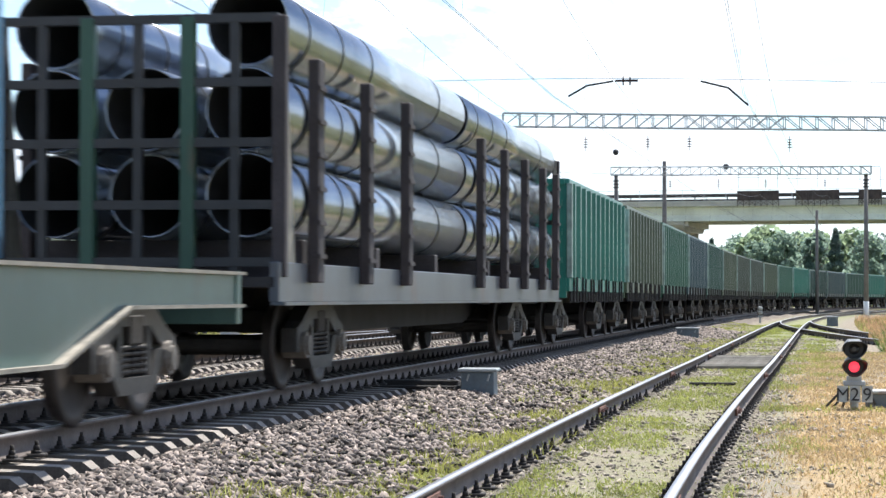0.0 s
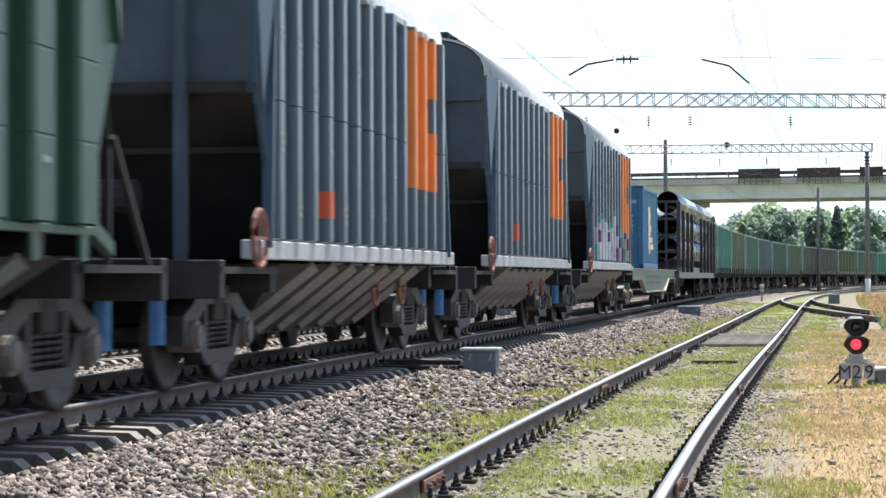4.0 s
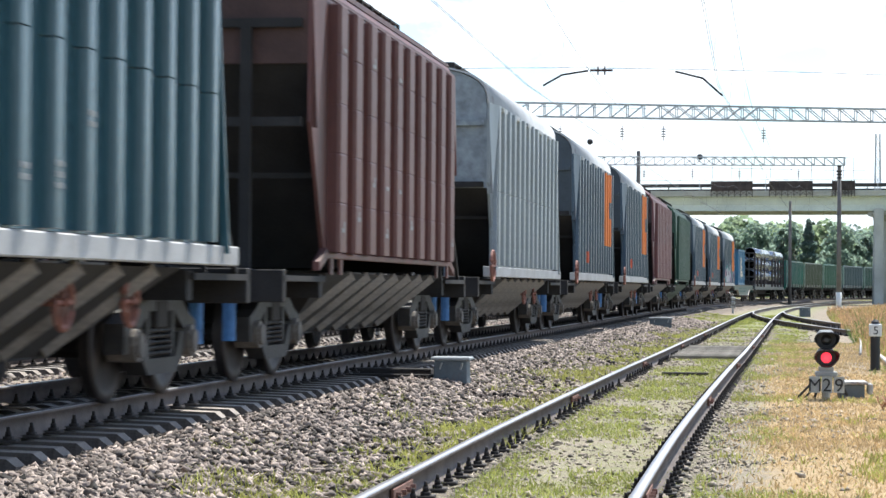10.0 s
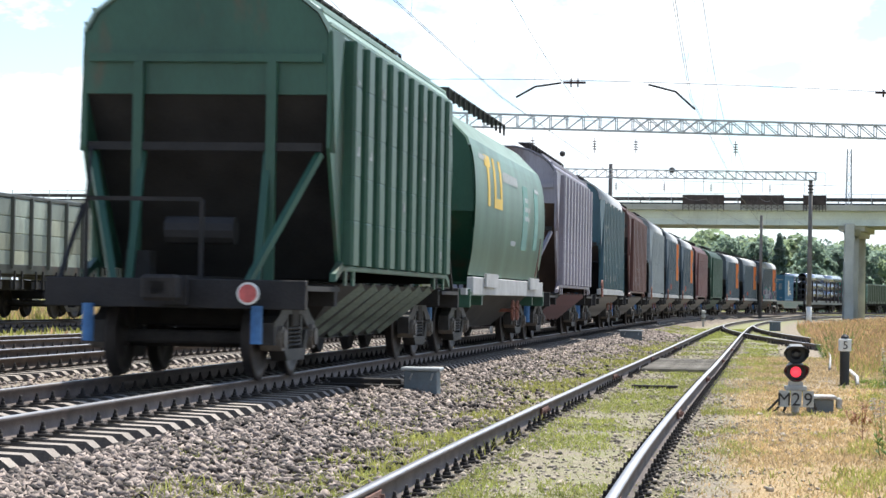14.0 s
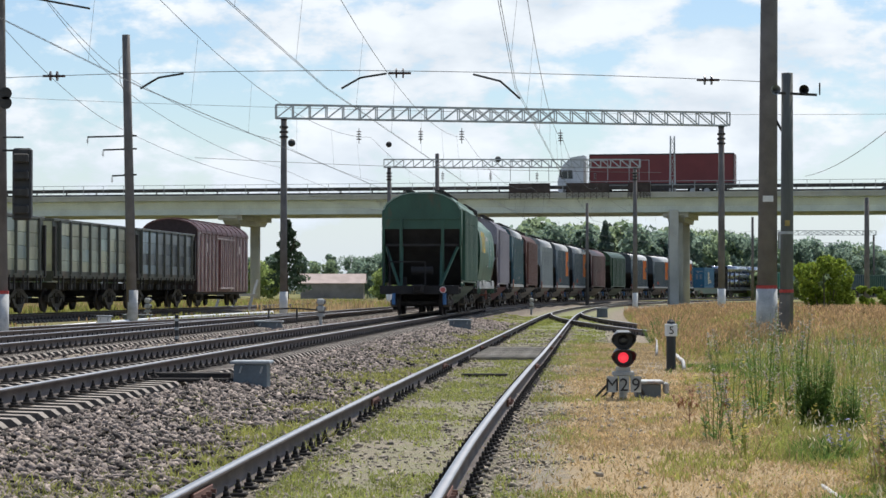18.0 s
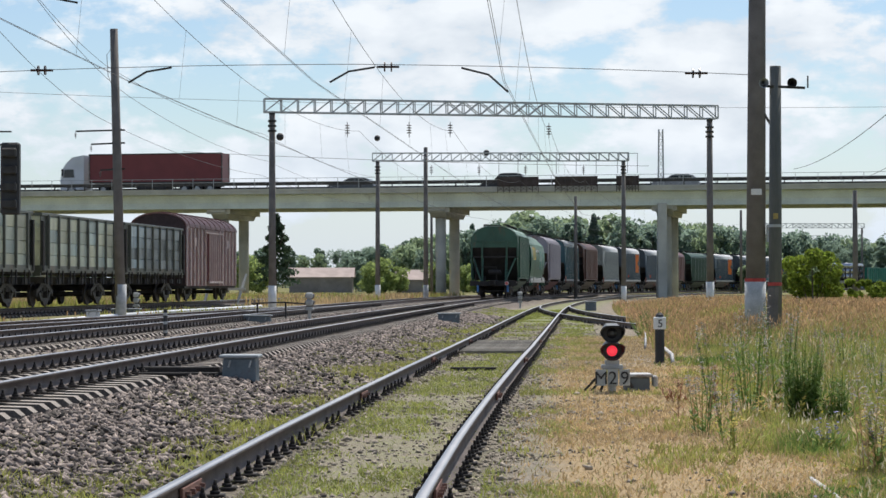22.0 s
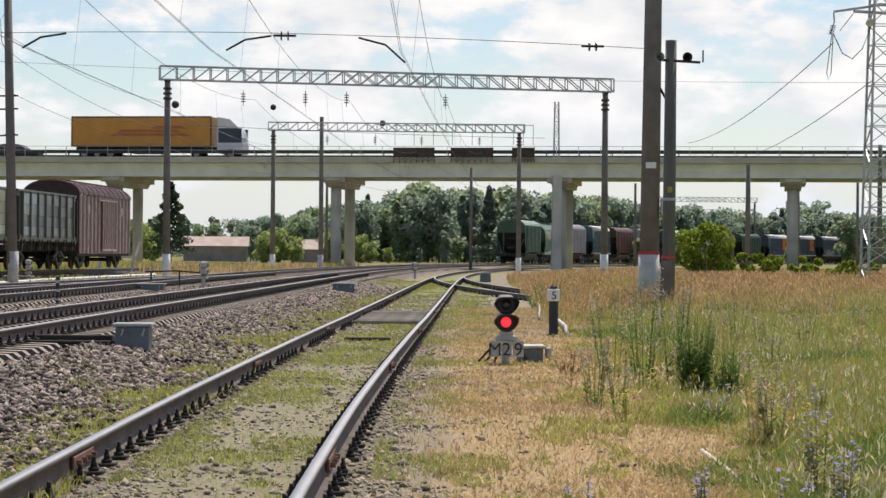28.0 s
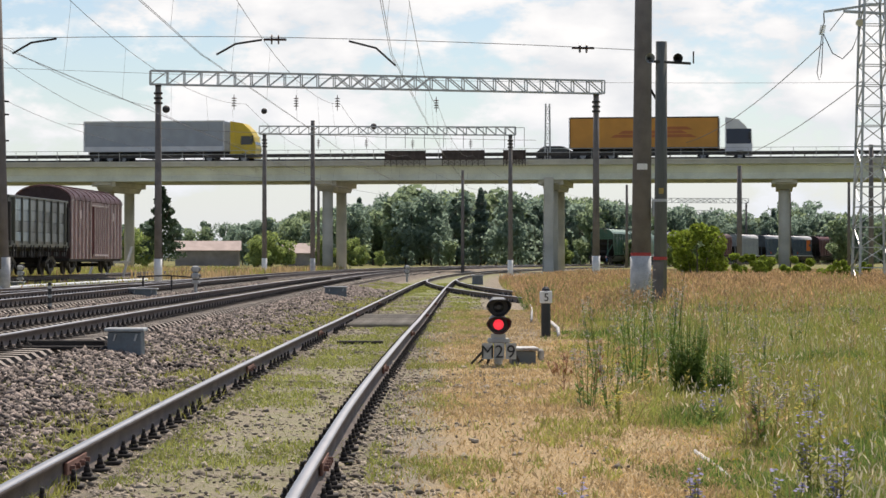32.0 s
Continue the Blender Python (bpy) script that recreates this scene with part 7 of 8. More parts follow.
def boxcar(y):
    w = thing("boxcar", yard_pose(y), "maroon wooden boxcar with an arched roof, parked in the yard", "freight wagon", "parked wagons")
    for s in (-1, 1):
        bm = bmesh.new()
        box(bm, -6.9, 6.9, *sorted((s * 1.40, s * 1.44)), 0.78, 3.85)
        part("side_wall", bm, P_BOXCAR, w)
    for s in (-1, 1):
        bm = bmesh.new()
        arch = [(-1.44, 0.78), (1.44, 0.78)] + [(1.44 * math.cos(a), 3.85 + 0.72 * math.sin(a)) for a in np.linspace(0, math.pi, 13)]
        prism(bm, arch, "x", s * 6.86, s * 6.9)
        # The near end gets a darker maroon, its shadow put into the paint.
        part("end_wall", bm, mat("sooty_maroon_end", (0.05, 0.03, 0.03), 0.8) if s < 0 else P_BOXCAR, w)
    bm = bmesh.new()
    arc = [(1.52 * math.cos(a), 3.86 + 0.78 * math.sin(a)) for a in np.linspace(0, math.pi, 15)]
    va = [bm.verts.new((-7.0, y_, z_)) for y_, z_ in arc]
    vb = [bm.verts.new((7.0, y_, z_)) for y_, z_ in arc]
    for i in range(14):
        bm.faces.new((va[i], vb[i], vb[i + 1], va[i + 1]))
    bmesh.ops.solidify(bm, geom=bm.faces[:], thickness=0.05)
    part("roof", bm, wagon_paint("boxcar_roof", (0.17, 0.075, 0.07), rust=0.2), w, "dull red arched roof")
    bm = bmesh.new()
    for i in range(10):
        x = -6.2 + i * 1.38
        va = [Vector((x, 1.53 * math.cos(a), 3.87 + 0.8 * math.sin(a))) for a in np.linspace(0, math.pi, 11)]
        tube(bm, va, 0.018, 5)
    part("roof_rib", bm, P_BOXCAR, w)
    pale = mat("pale_frame_paint", (0.55, 0.46, 0.45), 0.7, 0, 0.7, 1.2, 3, 40, 0.1)
    for i in range(15):
        x = -6.75 + i * 0.964
        if abs(x) < 1.9 and i not in (5, 9):
            continue
        bm = bmesh.new()
        box(bm, x - 0.05, x + 0.05, -1.51, -1.44, 0.80, 3.85)
        part("wall_post", bm, pale, w)
    bm = bmesh.new()
    box(bm, -1.2, 1.9, -1.52, -1.46, 1.0, 3.6)
    d = part("sliding_door", bm, P_BOXCAR, w, "maroon sliding door")
    bm = bmesh.new()
    beam(bm, (-2.2, -1.54, 3.66), (2.6, -1.54, 3.66), 0.06)
    beam(bm, (-1.3, -1.54, 0.98), (2.4, -1.54, 0.98), 0.1)
    for i in range(6):
        beam(bm, (-1.1 + i * 0.58, -1.54, 1.02), (-1.1 + i * 0.58, -1.54, 3.58), 0.05)
    part("door_frame", bm, pale, d)
    bm = bmesh.new()
    for x in (-4.6, 4.6):
        box(bm, x - 0.3, x + 0.3, -1.47, -1.445, 2.9, 3.35)
    part("hatch", bm, pale, w)
    bm = bmesh.new()
    box(bm, -7.0, 7.0, -1.39, 1.39, 0.66, 0.82)
    part("underframe", bm, M_UNDER, w)
    running_gear(w, 7.36, 5.0, False)
    return w


boxcar(124.4)
# stop-block struts behind the boxcar
bm = bmesh.new()
for dx in (-1.5, -0.5, 0.5):
    beam(bm, (dx, 0, -0.1), (dx + 0.5, 1.4, 1.9), 0.12)
beam(bm, (-1.4, 0.7, 1.0), (1.0, 0.7, 1.0), 0.14)
solo("buffer_stop", bm, M_PIER, "pale concrete stop block beyond the boxcar", "buffer stop", m=Matrix.Translation((-12.4, 135, 0.05)))
# ---------------------------------------------------------------- road traffic on the bridge; x ahead, z above the road
M_TYRE = mat("tyre_rubber", (0.02, 0.02, 0.02), 0.85)
M_GLASS = mat("dark_car_glass", (0.02, 0.025, 0.03), 0.08, 0, 0.9, 1.1, 3, 30, 0)


def wheels(v, xs, half, r=0.5, w=0.3):
    for x in xs:
        for s in (-1, 1):
            bm = bmesh.new()
            tube(bm, [(x, s * (half - w), r), (x, s * half, r)], r, 18)
            wh = part("wheel", bm, M_TYRE, v)
            bm = bmesh.new()
            tube(bm, [(x, s * half, r), (x, s * (half + 0.01), r)], r * 0.55, 14)
            part("rim", bm, M_GALV, wh)


def lorry(label, trailer_paint, cab_paint, cab_low=None, stripe=None, skirt=None):
    v = thing("articulated_lorry", Matrix(), label, "lorry", "lorries on the bridge")
    bm = bmesh.new()
    box(bm, -8.2, 5.3, -1.26, 1.26, 1.2, 4.0, bevel=0.03)
    t = part("trailer_box", bm, trailer_paint, v)
    bm = bmesh.new()
    for z in (1.2, 3.97):
        for s in (-1, 1):
            beam(bm, (-8.22, s * 1.27, z), (5.32, s * 1.27, z), 0.06, 0.12)
    for x in (-8.2, 5.3):
        for s in (-1, 1):
            beam(bm, (x, s * 1.26, 1.2), (x, s * 1.26, 4.0), 0.1)
    part("trailer_edge", bm, skirt or M_DARKSTEEL, t)
    if skirt:
        bm = bmesh.new()
        for s in (-1, 1):
            box(bm, -8.1, 5.2, *sorted((s * 1.265, s * 1.28)), 1.22, 1.62)
        part("side_skirt", bm, skirt, t)
    if stripe:
        bm = bmesh.new()
        for s in (-1, 1):
            for a, b, z in ((-4.5, 3.4, 2.15), (-3.8, 2.6, 2.5), (-0.5, 3.0, 2.85)):
                v4 = [bm.verts.new(p) for p in ((a, s * 1.272, z), (b, s * 1.272, z), (b - 0.6, s * 1.272, z + 0.28), (a + 0.5, s * 1.272, z + 0.28))]
                bm.faces.new(v4)
        part("emblem", bm, stripe, t, "faded red swoosh")
    bm = bmesh.new()
    box(bm, -8.0, 8.0, -0.45, 0.45, 0.75, 1.15)
    box(bm, -2.5, 0.5, -1.2, 1.2, 0.55, 1.1)
    part("chassis", bm, M_DARKSTEEL, v)
    bm = bmesh.new()
    prism(bm, [(5.9, 0.55), (8.3, 0.5), (8.35, 1.5), (8.15, 2.5), (7.8, 3.1), (7.1, 3.75), (5.9, 3.95)], "y", -1.24, 1.24)
    c = part("cab", bm, cab_paint, v)
    bm = bmesh.new()
    for s in (-1, 1):
        prism(bm, [(6.9, 1.75), (8.0, 1.75), (7.9, 2.55), (6.95, 2.55)], "y", *sorted((s * 1.243, s * 1.25)))
    v4 = [bm.verts.new(p) for p in ((8.34, -1.1, 1.75), (8.34, 1.1, 1.75), (8.0, 1.1, 2.75), (8.0, -1.1, 2.75))]
    bm.faces.new(v4)
    part("cab_window", bm, M_GLASS, c)
    if cab_low:
        for s in (-1, 1):
            bm = bmesh.new()
            box(bm, 6.0, 8.25, *sorted((s * 1.242, s * 1.256)), 1.55, 2.9)
            part("cab_panel", bm, cab_low, c)
    bm = bmesh.new()
    for s in (-1, 1):
        box(bm, 8.0, 8.15, *sorted((s * 1.3, s * 1.5)), 1.9, 2.6, bevel=0.02)
    part("mirror", bm, M_BLACK, c)
    wheels(v, (-7.0, -5.7, -4.4, 3.9, 7.2), 1.24)
    return v


def car(label, paint, tall=False):
    v = thing("car", Matrix(), label, "car", "cars on the bridge")
    h = 1.75 if tall else 1.45
    bm = bmesh.new()
    prism(bm, [(-2.2, 0.3), (2.2, 0.3), (2.25, 0.65), (2.0, 0.85), (1.1, 0.98), (-2.1, 1.0), (-2.25, 0.7)], "y", -0.88, 0.88)
    body = part("body", bm, paint, v)
    bm = bmesh.new()
    prism(bm, [(1.05, 0.97), (0.35, h - 0.06), (0.0, h), (-1.2, h), (-1.65, h - 0.08), (-2.1, 0.98)], "y", -0.76, 0.76)
    cabin = part("cabin", bm, paint, body)
    bm = bmesh.new()
    for s in (-1, 1):
        prism(bm, [(0.85, 1.02), (0.28, h - 0.12), (-0.35, h - 0.1), (-0.35, 1.02)], "y", *sorted((s * 0.762, s * 0.772)))
        prism(bm, [(-0.45, 1.02), (-0.45, h - 0.1), (-1.45, h - 0.12), (-1.85, 1.02)], "y", *sorted((s * 0.762, s * 0.772)))
    part("side_window", bm, M_GLASS, cabin)
    wheels(v, (-1.35, 1.35), 0.86, 0.33, 0.2)
    return v


def truck_paint(name, c):
    return mat(name, c, 0.45, 0, 0.85, 1.1, 0.8, 20, 0.03)


TRAFFIC = []


def drive(v, t0, x0, speed, lane):
    go = 1 if speed > 0 else -1
    TRAFFIC.append((v, [(t, x0 + speed * (t - t0), lane, go) for t in (0.0, 16.0, 32.0)]))


NEAR_LANE, FAR_LANE = -2.6, 2.6
T_WHITE = truck_paint("lorry_white", (0.62, 0.64, 0.66))
drive(lorry("white articulated lorry with a dark red curtain trailer", truck_paint("curtain_red", (0.19, 0.028, 0.03)), T_WHITE), 19, 6.67, -12.1, FAR_LANE)
drive(lorry("articulated lorry with an orange-yellow curtain trailer", truck_paint("curtain_orange", (0.55, 0.25, 0.035)), T_WHITE, truck_paint("cab_navy", (0.03, 0.045, 0.08)), truck_paint("swoosh_red", (0.40, 0.12, 0.03))), 28, -16.0, 12.0, NEAR_LANE)
drive(lorry("articulated lorry with a grey trailer and a yellow cab", truck_paint("curtain_grey", (0.30, 0.34, 0.39)), truck_paint("cab_yellow", (0.60, 0.43, 0.03)), None, None, T_WHITE), 32, -13.9, 13.5, NEAR_LANE)
C_DARK = mat("dark_car_paint", (0.025, 0.025, 0.03), 0.3, 0.2)
C_SILVER = mat("silver_car_paint", (0.30, 0.31, 0.32), 0.3, 0.4)
C_GREY = mat("grey_car_paint", (0.10, 0.11, 0.12), 0.3, 0.2)
drive(car("dark grey hatchback car", C_GREY), 24, 23.5, -14.3, FAR_LANE)
drive(car("black tall estate car on the bridge", C_DARK, True), 23.5, -12.56, -12.53, FAR_LANE)
drive(car("dark grey saloon car on the bridge", C_GREY), 23, -21.5, -12.84, FAR_LANE)
drive(car("silver-grey saloon car on the bridge", C_SILVER), 24.5, -9.9, -12.98, FAR_LANE)
drive(car("silver-grey car on the bridge", C_GREY), 31.5, 31.0, -12.1, FAR_LANE)
drive(car("black car behind a lorry", C_DARK), 28, -29.9, 13.2, NEAR_LANE)
# ---------------------------------------------------------------- stones
rng = np.random.default_rng(7)


def patchy(x, y, scale, seed):
    """Smooth random field from 0 to 1, for growing things in patches."""
    g = np.random.default_rng(seed)
    v = np.zeros_like(x)
    for k in range(5):
        ang, ph = g.uniform(0, 2 * np.pi), g.uniform(0, 2 * np.pi, 2)
        f = scale * 1.7 ** k
        v += (np.sin(f * (x * np.cos(ang) + 0.45 * y * np.sin(ang)) + ph[0]) * np.sin(f * (0.45 * y * np.cos(ang) - x * np.sin(ang)) + ph[1])) / 1.3 ** k
    return 0.5 + 0.5 * np.tanh(v * 0.9)


def stones(name, label, x, y, z, size, material):
    """Angular crushed stones as one mesh."""
    n = len(x)
    base = np.array([(1, 0, 0), (-1, 0, 0), (0, 1, 0), (0, -1, 0), (0, 0, 1), (0, 0, -1), ], float)
    faces = np.array([(0, 2, 4), (2, 1, 4), (1, 3, 4), (3, 0, 4), (2, 0, 5), (1, 2, 5), (3, 1, 5), (0, 3, 5)])
    v = base[None] * rng.uniform(0.55, 1.35, (n, 6, 1)) + rng.uniform(-0.35, 0.35, (n, 6, 3))
    a = rng.uniform(0, 2 * np.pi, n)
    t = rng.uniform(-0.9, 0.9, n)
    ca, sa, ct, st = np.cos(a), np.sin(a), np.cos(t), np.sin(t)
    yy, zz = v[..., 1] * ct[:, None] - v[..., 2] * st[:, None], v[..., 1] * st[:, None] + v[..., 2] * ct[:, None]
    xx, yy = v[..., 0] * ca[:, None] - yy * sa[:, None], v[..., 0] * sa[:, None] + yy * ca[:, None]
    s = size[:, None]
    V = np.stack([xx * s + x[:, None], yy * s + y[:, None], zz * s * 0.75 + z[:, None]], -1).reshape(-1, 3)
    F = (faces[None] + (np.arange(n) * 6)[:, None, None]).reshape(-1, 3)
    return tagged(new(name, raw_mesh(name, V, F, material)), label, "gravel", kind="stuff")


def strip_points(n, y0, y1, o0, o1, power=1.6):
    """Random points between two offsets from the main track, thicker towards y0."""
    y = y0 + (y1 - y0) * rng.random(n) ** power
    o = rng.uniform(o0, o1, n)
    x = main_x(y) + o / np.cos(np.interp(y, LINE_Y[:_n], LINE_H[:_n]))
    return x, y, o


M_STONE_PALE = mat("pale_gravel", (0.27, 0.23, 0.18), 0.92, 0, 0.8, 1.15, 4, 60, 0.3, island=0.5)
x, y, o = strip_points(52000, 12.5, 95, 1.38, 3.9, 1.9)
keep = (rng.random(len(x)) < 1.12 - bump_step(o + 0.9 * (patchy(x, y, 0.9, 61) - 0.5), 2.3, 3.7))
x, y, o = x[keep], y[keep], o[keep]
stones("ballast", "reddish grey crushed stone ballast on the track shoulder", x, y, ground_z(x, y) + rng.uniform(-0.012, 0.034, len(x)), rng.uniform(0.017, 0.048, len(x)) * (1 + y / 150), M_STONE)
x, y, o = strip_points(26000, 20, 110, -8.6, 1.15, 1.6)
stones("ballast_between_tracks", "grey crushed stone ballast between the tracks", x, y, ground_z(x, y) + rng.uniform(-0.02, 0.01, len(x)), rng.uniform(0.022, 0.045, len(x)) * (1 + y / 160), M_STONE)
x, y, o = strip_points(80000, 11, 80, 2.8, 8.4, 1.8)
keep = rng.random(len(x)) < np.where(abs(abs(o - SIDING) - 0.8) < 0.35, 1.0, np.where(o > SIDING + 1.0, (0.06 + 0.45 * (patchy(x, y, 0.9, 27) > 0.66)) * (1 - bump_step(o, 6.4, 8.2)), 0.35))
x, y, o = x[keep], y[keep], o[keep]
stones("verge_gravel", "pale gravel strewn along the siding", x, y, ground_z(x, y) + rng.uniform(-0.012, 0.008, len(x)), rng.uniform(0.007, 0.022, len(x)) * (1 + (rng.random(len(x)) < 0.08)) * (1 + y / 100), M_STONE_PALE)


# ---------------------------------------------------------------- grass
def leaf_mat(name, color, island=0.4, trans=0.35, dark=0.7, light=1.3):
    m = mat(name, color, 0.65, 0, dark, light, 1.2, 20, 0, island=island, spec=0.12)
    n, l = m.node_tree.nodes, m.node_tree.links
    b = n["Principled BSDF"]
    tr = n.new("ShaderNodeBsdfTranslucent")
    ms = n.new("ShaderNodeMixShader")
    ms.inputs["Fac"].default_value = trans
    src = b.inputs["Base Color"].links[0].from_socket
    l.new(src, tr.inputs["Color"])
    out = n["Material Output"]
    l.new(b.outputs["BSDF"], ms.inputs[1])
    l.new(tr.outputs["BSDF"], ms.inputs[2])
    l.new(ms.outputs["Shader"], out.inputs["Surface"])
    return m


def blades(name, label, x, y, z, height, width, material, lean=0.35):
    """Thin bent grass blades as one mesh."""
    n = len(x)
    a = rng.uniform(0, 2 * np.pi, n)
    dx, dy = np.cos(a) * width, np.sin(a) * width
    b = rng.uniform(0, 2 * np.pi, n)
    k = height * np.abs(rng.normal(0, lean, n))
    lx, ly = np.cos(b) * k, np.sin(b) * k
    V = np.empty((n, 5, 3))
    V[:, 0] = np.stack([x - dx, y - dy, z], -1)
    V[:, 1] = np.stack([x + dx, y + dy, z], -1)
    V[:, 2] = np.stack([x + dx * 0.8 + lx * 0.35, y + dy * 0.8 + ly * 0.35, z + height * 0.55], -1)
    V[:, 3] = np.stack([x - dx * 0.8 + lx * 0.35, y - dy * 0.8 + ly * 0.35, z + height * 0.55], -1)
    V[:, 4] = np.stack([x + lx, y + ly, z + height * 0.97], -1)
    i = np.arange(n)[:, None] * 5
    F = np.concatenate([i + np.array([[0, 1, 2]]), i + np.array([[0, 2, 3]]), i + np.array([[3, 2, 4]])], 0)
    return tagged(new(name, raw_mesh(name, V.reshape(-1, 3), F, material)), label, "grass", kind="stuff")


G_FRESH = leaf_mat("fresh_grass", (0.31, 0.35, 0.095))
G_OLIVE = leaf_mat("olive_grass", (0.36, 0.365, 0.105))
G_STRAW = leaf_mat("dry_straw", (0.545, 0.405, 0.22), 0.4, 0.25)
G_RUST = leaf_mat("rusty_sorrel", (0.50, 0.325, 0.175), 0.5, 0.3)
G_PALE = leaf_mat("pale_seed_head", (0.62, 0.56, 0.40), 0.3, 0.35)
G_DARKW = leaf_mat("dark_weed", (0.15, 0.235, 0.06), 0.4, 0.4)

# low green growth along and in the siding
x, y, o = strip_points(300000, 11, 120, 2.0, 7.2, 1.8)
q = patchy(x, y, 1.3, 3)
w = np.where((o > 2.5) & (o < 4.3), 0.48, np.where(abs(o - SIDING) < 0.70, 0.40, np.where((o > 5.95) & (o < 6.9), 0.36, np.where(o < 2.7, 0.22, 0.10))))
keep = (rng.random(len(x)) < np.clip((w + 0.18 - q) * 3.2, 0.03, 0.95)) & (abs(abs(o - SIDING) - 0.8) > 0.1)
x, y = x[keep], y[keep]
half = rng.random(len(x)) < 0.6
for sel, m, nm in ((half, G_FRESH, "verge_grass"), (~half, G_OLIVE, "yellowing_grass")):
    n = int(sel.sum())
    blades(nm, "short " + ("green" if sel is half else "yellowing") + " grass in patches along the siding", x[sel], y[sel], ground_z(x[sel], y[sel]) - 0.005, rng.uniform(0.015, 0.065, n), rng.uniform(0.002, 0.0045, n) * (1 + y[sel] / 60), m, 1.1)

# taller tufts along the foot of the ballast and beside the siding's rails
x, y, o = strip_points(42000, 12, 75, 2.6, 4.25, 1.6)
q = patchy(x, y, 1.5, 91) - 0.25 * bump_step(o, 2.8, 3.7)
keep = rng.random(len(x)) < np.clip((0.26 - q) * 4, 0, 0.7)
x, y = x[keep], y[keep]
n = len(x)
blades("ballast_tufts", "yellow-green grass tufts at the foot of the ballast", x, y, ground_z(x, y), rng.uniform(0.04, 0.12, n), rng.uniform(0.0025, 0.005, n) * (1 + y / 60), G_OLIVE, 0.9)

# dry straw on the right
x, y, o = strip_points(170000, 11, 60, SIDING + 0.95, SIDING + 6.0, 1.7)
q = patchy(x, y, 0.8, 8)
keep = rng.random(len(x)) < bump_step(o - SIDING, 0.85, 1.9) * np.clip(1.35 - 1.2 * q, 0.12, 1.0)
tuft = (patchy(x, y, 1.7, 14) < 0.17) & (rng.random(len(x)) < 0.6)
tx, ty = x[tuft], y[tuft]
blades("tuft_grass", "small green tufts in the dry grass", tx, ty, ground_z(tx, ty) - 0.005, rng.uniform(0.02, 0.09, len(tx)), rng.uniform(0.003, 0.006, len(tx)) * (1 + ty / 70), G_OLIVE, 0.8)
x, y = x[keep], y[keep]
n = len(x)
blades("dry_grass", "bleached orange-straw dry grass", x, y, ground_z(x, y) - 0.005, rng.uniform(0.015, 0.06, n), rng.uniform(0.003, 0.007, n) * (1 + y / 70), G_STRAW, 1.2)

# the meadow on the right
def meadow_points(n, y0, y1, power=1.5):
    y = y0 + (y1 - y0) * rng.random(n) ** power
    left = main_x(y) + SIDING + np.interp(y, [10, 20, 32, 45, 70, 130], [2.9, 2.55, 2.7, 3.3, 3.4, 3.2])
    right = np.maximum(left + 1.0, 0.285 * y + 0.6)
    x = left + (right - left) * rng.random(n)
    return x, y, (x - left)


x, y, e = meadow_points(330000, 11, 64, 1.6)
q, q2, u = patchy(x, y, 0.55, 21), patchy(x, y, 1.4, 33), rng.random(len(x))
edge = bump_step(e + 1.3 * (patchy(x, y, 1.1, 55) - 0.5), 0.1, 2.0)
sorrel = bump_step(y + 1.3 * e + 20 * (patchy(x, y, 0.45, 71) - 0.5), 45, 75)      # share of seeding sorrel
alive = u < (0.10 + 0.90 * edge) * (1 - 0.5 * sorrel)
tall = 0.35 + 0.65 * patchy(x, y, 0.9, 44)
for nm, label, sel, m, h0, h1, wd, ln in (
        ("meadow_grass", "yellowing olive meadow grass", (q2 < 0.62), G_OLIVE, 0.05, 0.25, 0.0032, 0.9),
        ("meadow_green", "fresh green meadow growth", (q2 > 0.38) & (q < 0.8), G_FRESH, 0.05, 0.23, 0.0038, 1.0),
        ("meadow_herbs", "dark green herbs in the meadow", (q > 0.72), G_DARKW, 0.05, 0.30, 0.006, 0.7),
        ("meadow_stems", "thin tall green stems in the meadow", (rng.random(len(x)) < 0.10), G_FRESH, 0.2, 0.5, 0.0022, 0.25),
        ("meadow_straw", "pale dry stems in the meadow", (rng.random(len(x)) < 0.05 + 0.10 * (q2 > 0.6)), G_STRAW, 0.15, 0.42, 0.0022, 0.4)):
    s = sel & alive
    n = int(s.sum())
    blades(nm, label, x[s], y[s], ground_z(x[s], y[s]) - 0.01, rng.uniform(h0, h1, n) * (0.25 + 0.75 * edge[s]) * tall[s], wd * rng.uniform(0.7, 1.5, n) * (1 + y[s] / 45), m, ln)
s = alive & (rng.random(len(x)) < 0.02) & (edge > 0.3)
n = int(s.sum())
zs = ground_z(x[s], y[s]) + rng.uniform(0.16, 0.42, n) * tall[s]
blades("seed_heads", "pale drooping grass seed heads in the meadow", x[s], y[s], zs, rng.uniform(0.03, 0.07, n), 0.004 * (1 + y[s] / 45), G_PALE, 0.9)
x, y, e = meadow_points(105000, 22, 135, 1.25)
sorrel = bump_step(y + 1.3 * e + 20 * (patchy(x, y, 0.45, 71) - 0.5), 43, 75)
keep = rng.random(len(x)) < 0.02 + 0.98 * sorrel
x, y, e = x[keep], y[keep], e[keep]
q = patchy(x, y, 0.3, 5)
wide = np.clip(y / 75, 0.3, 1.1)
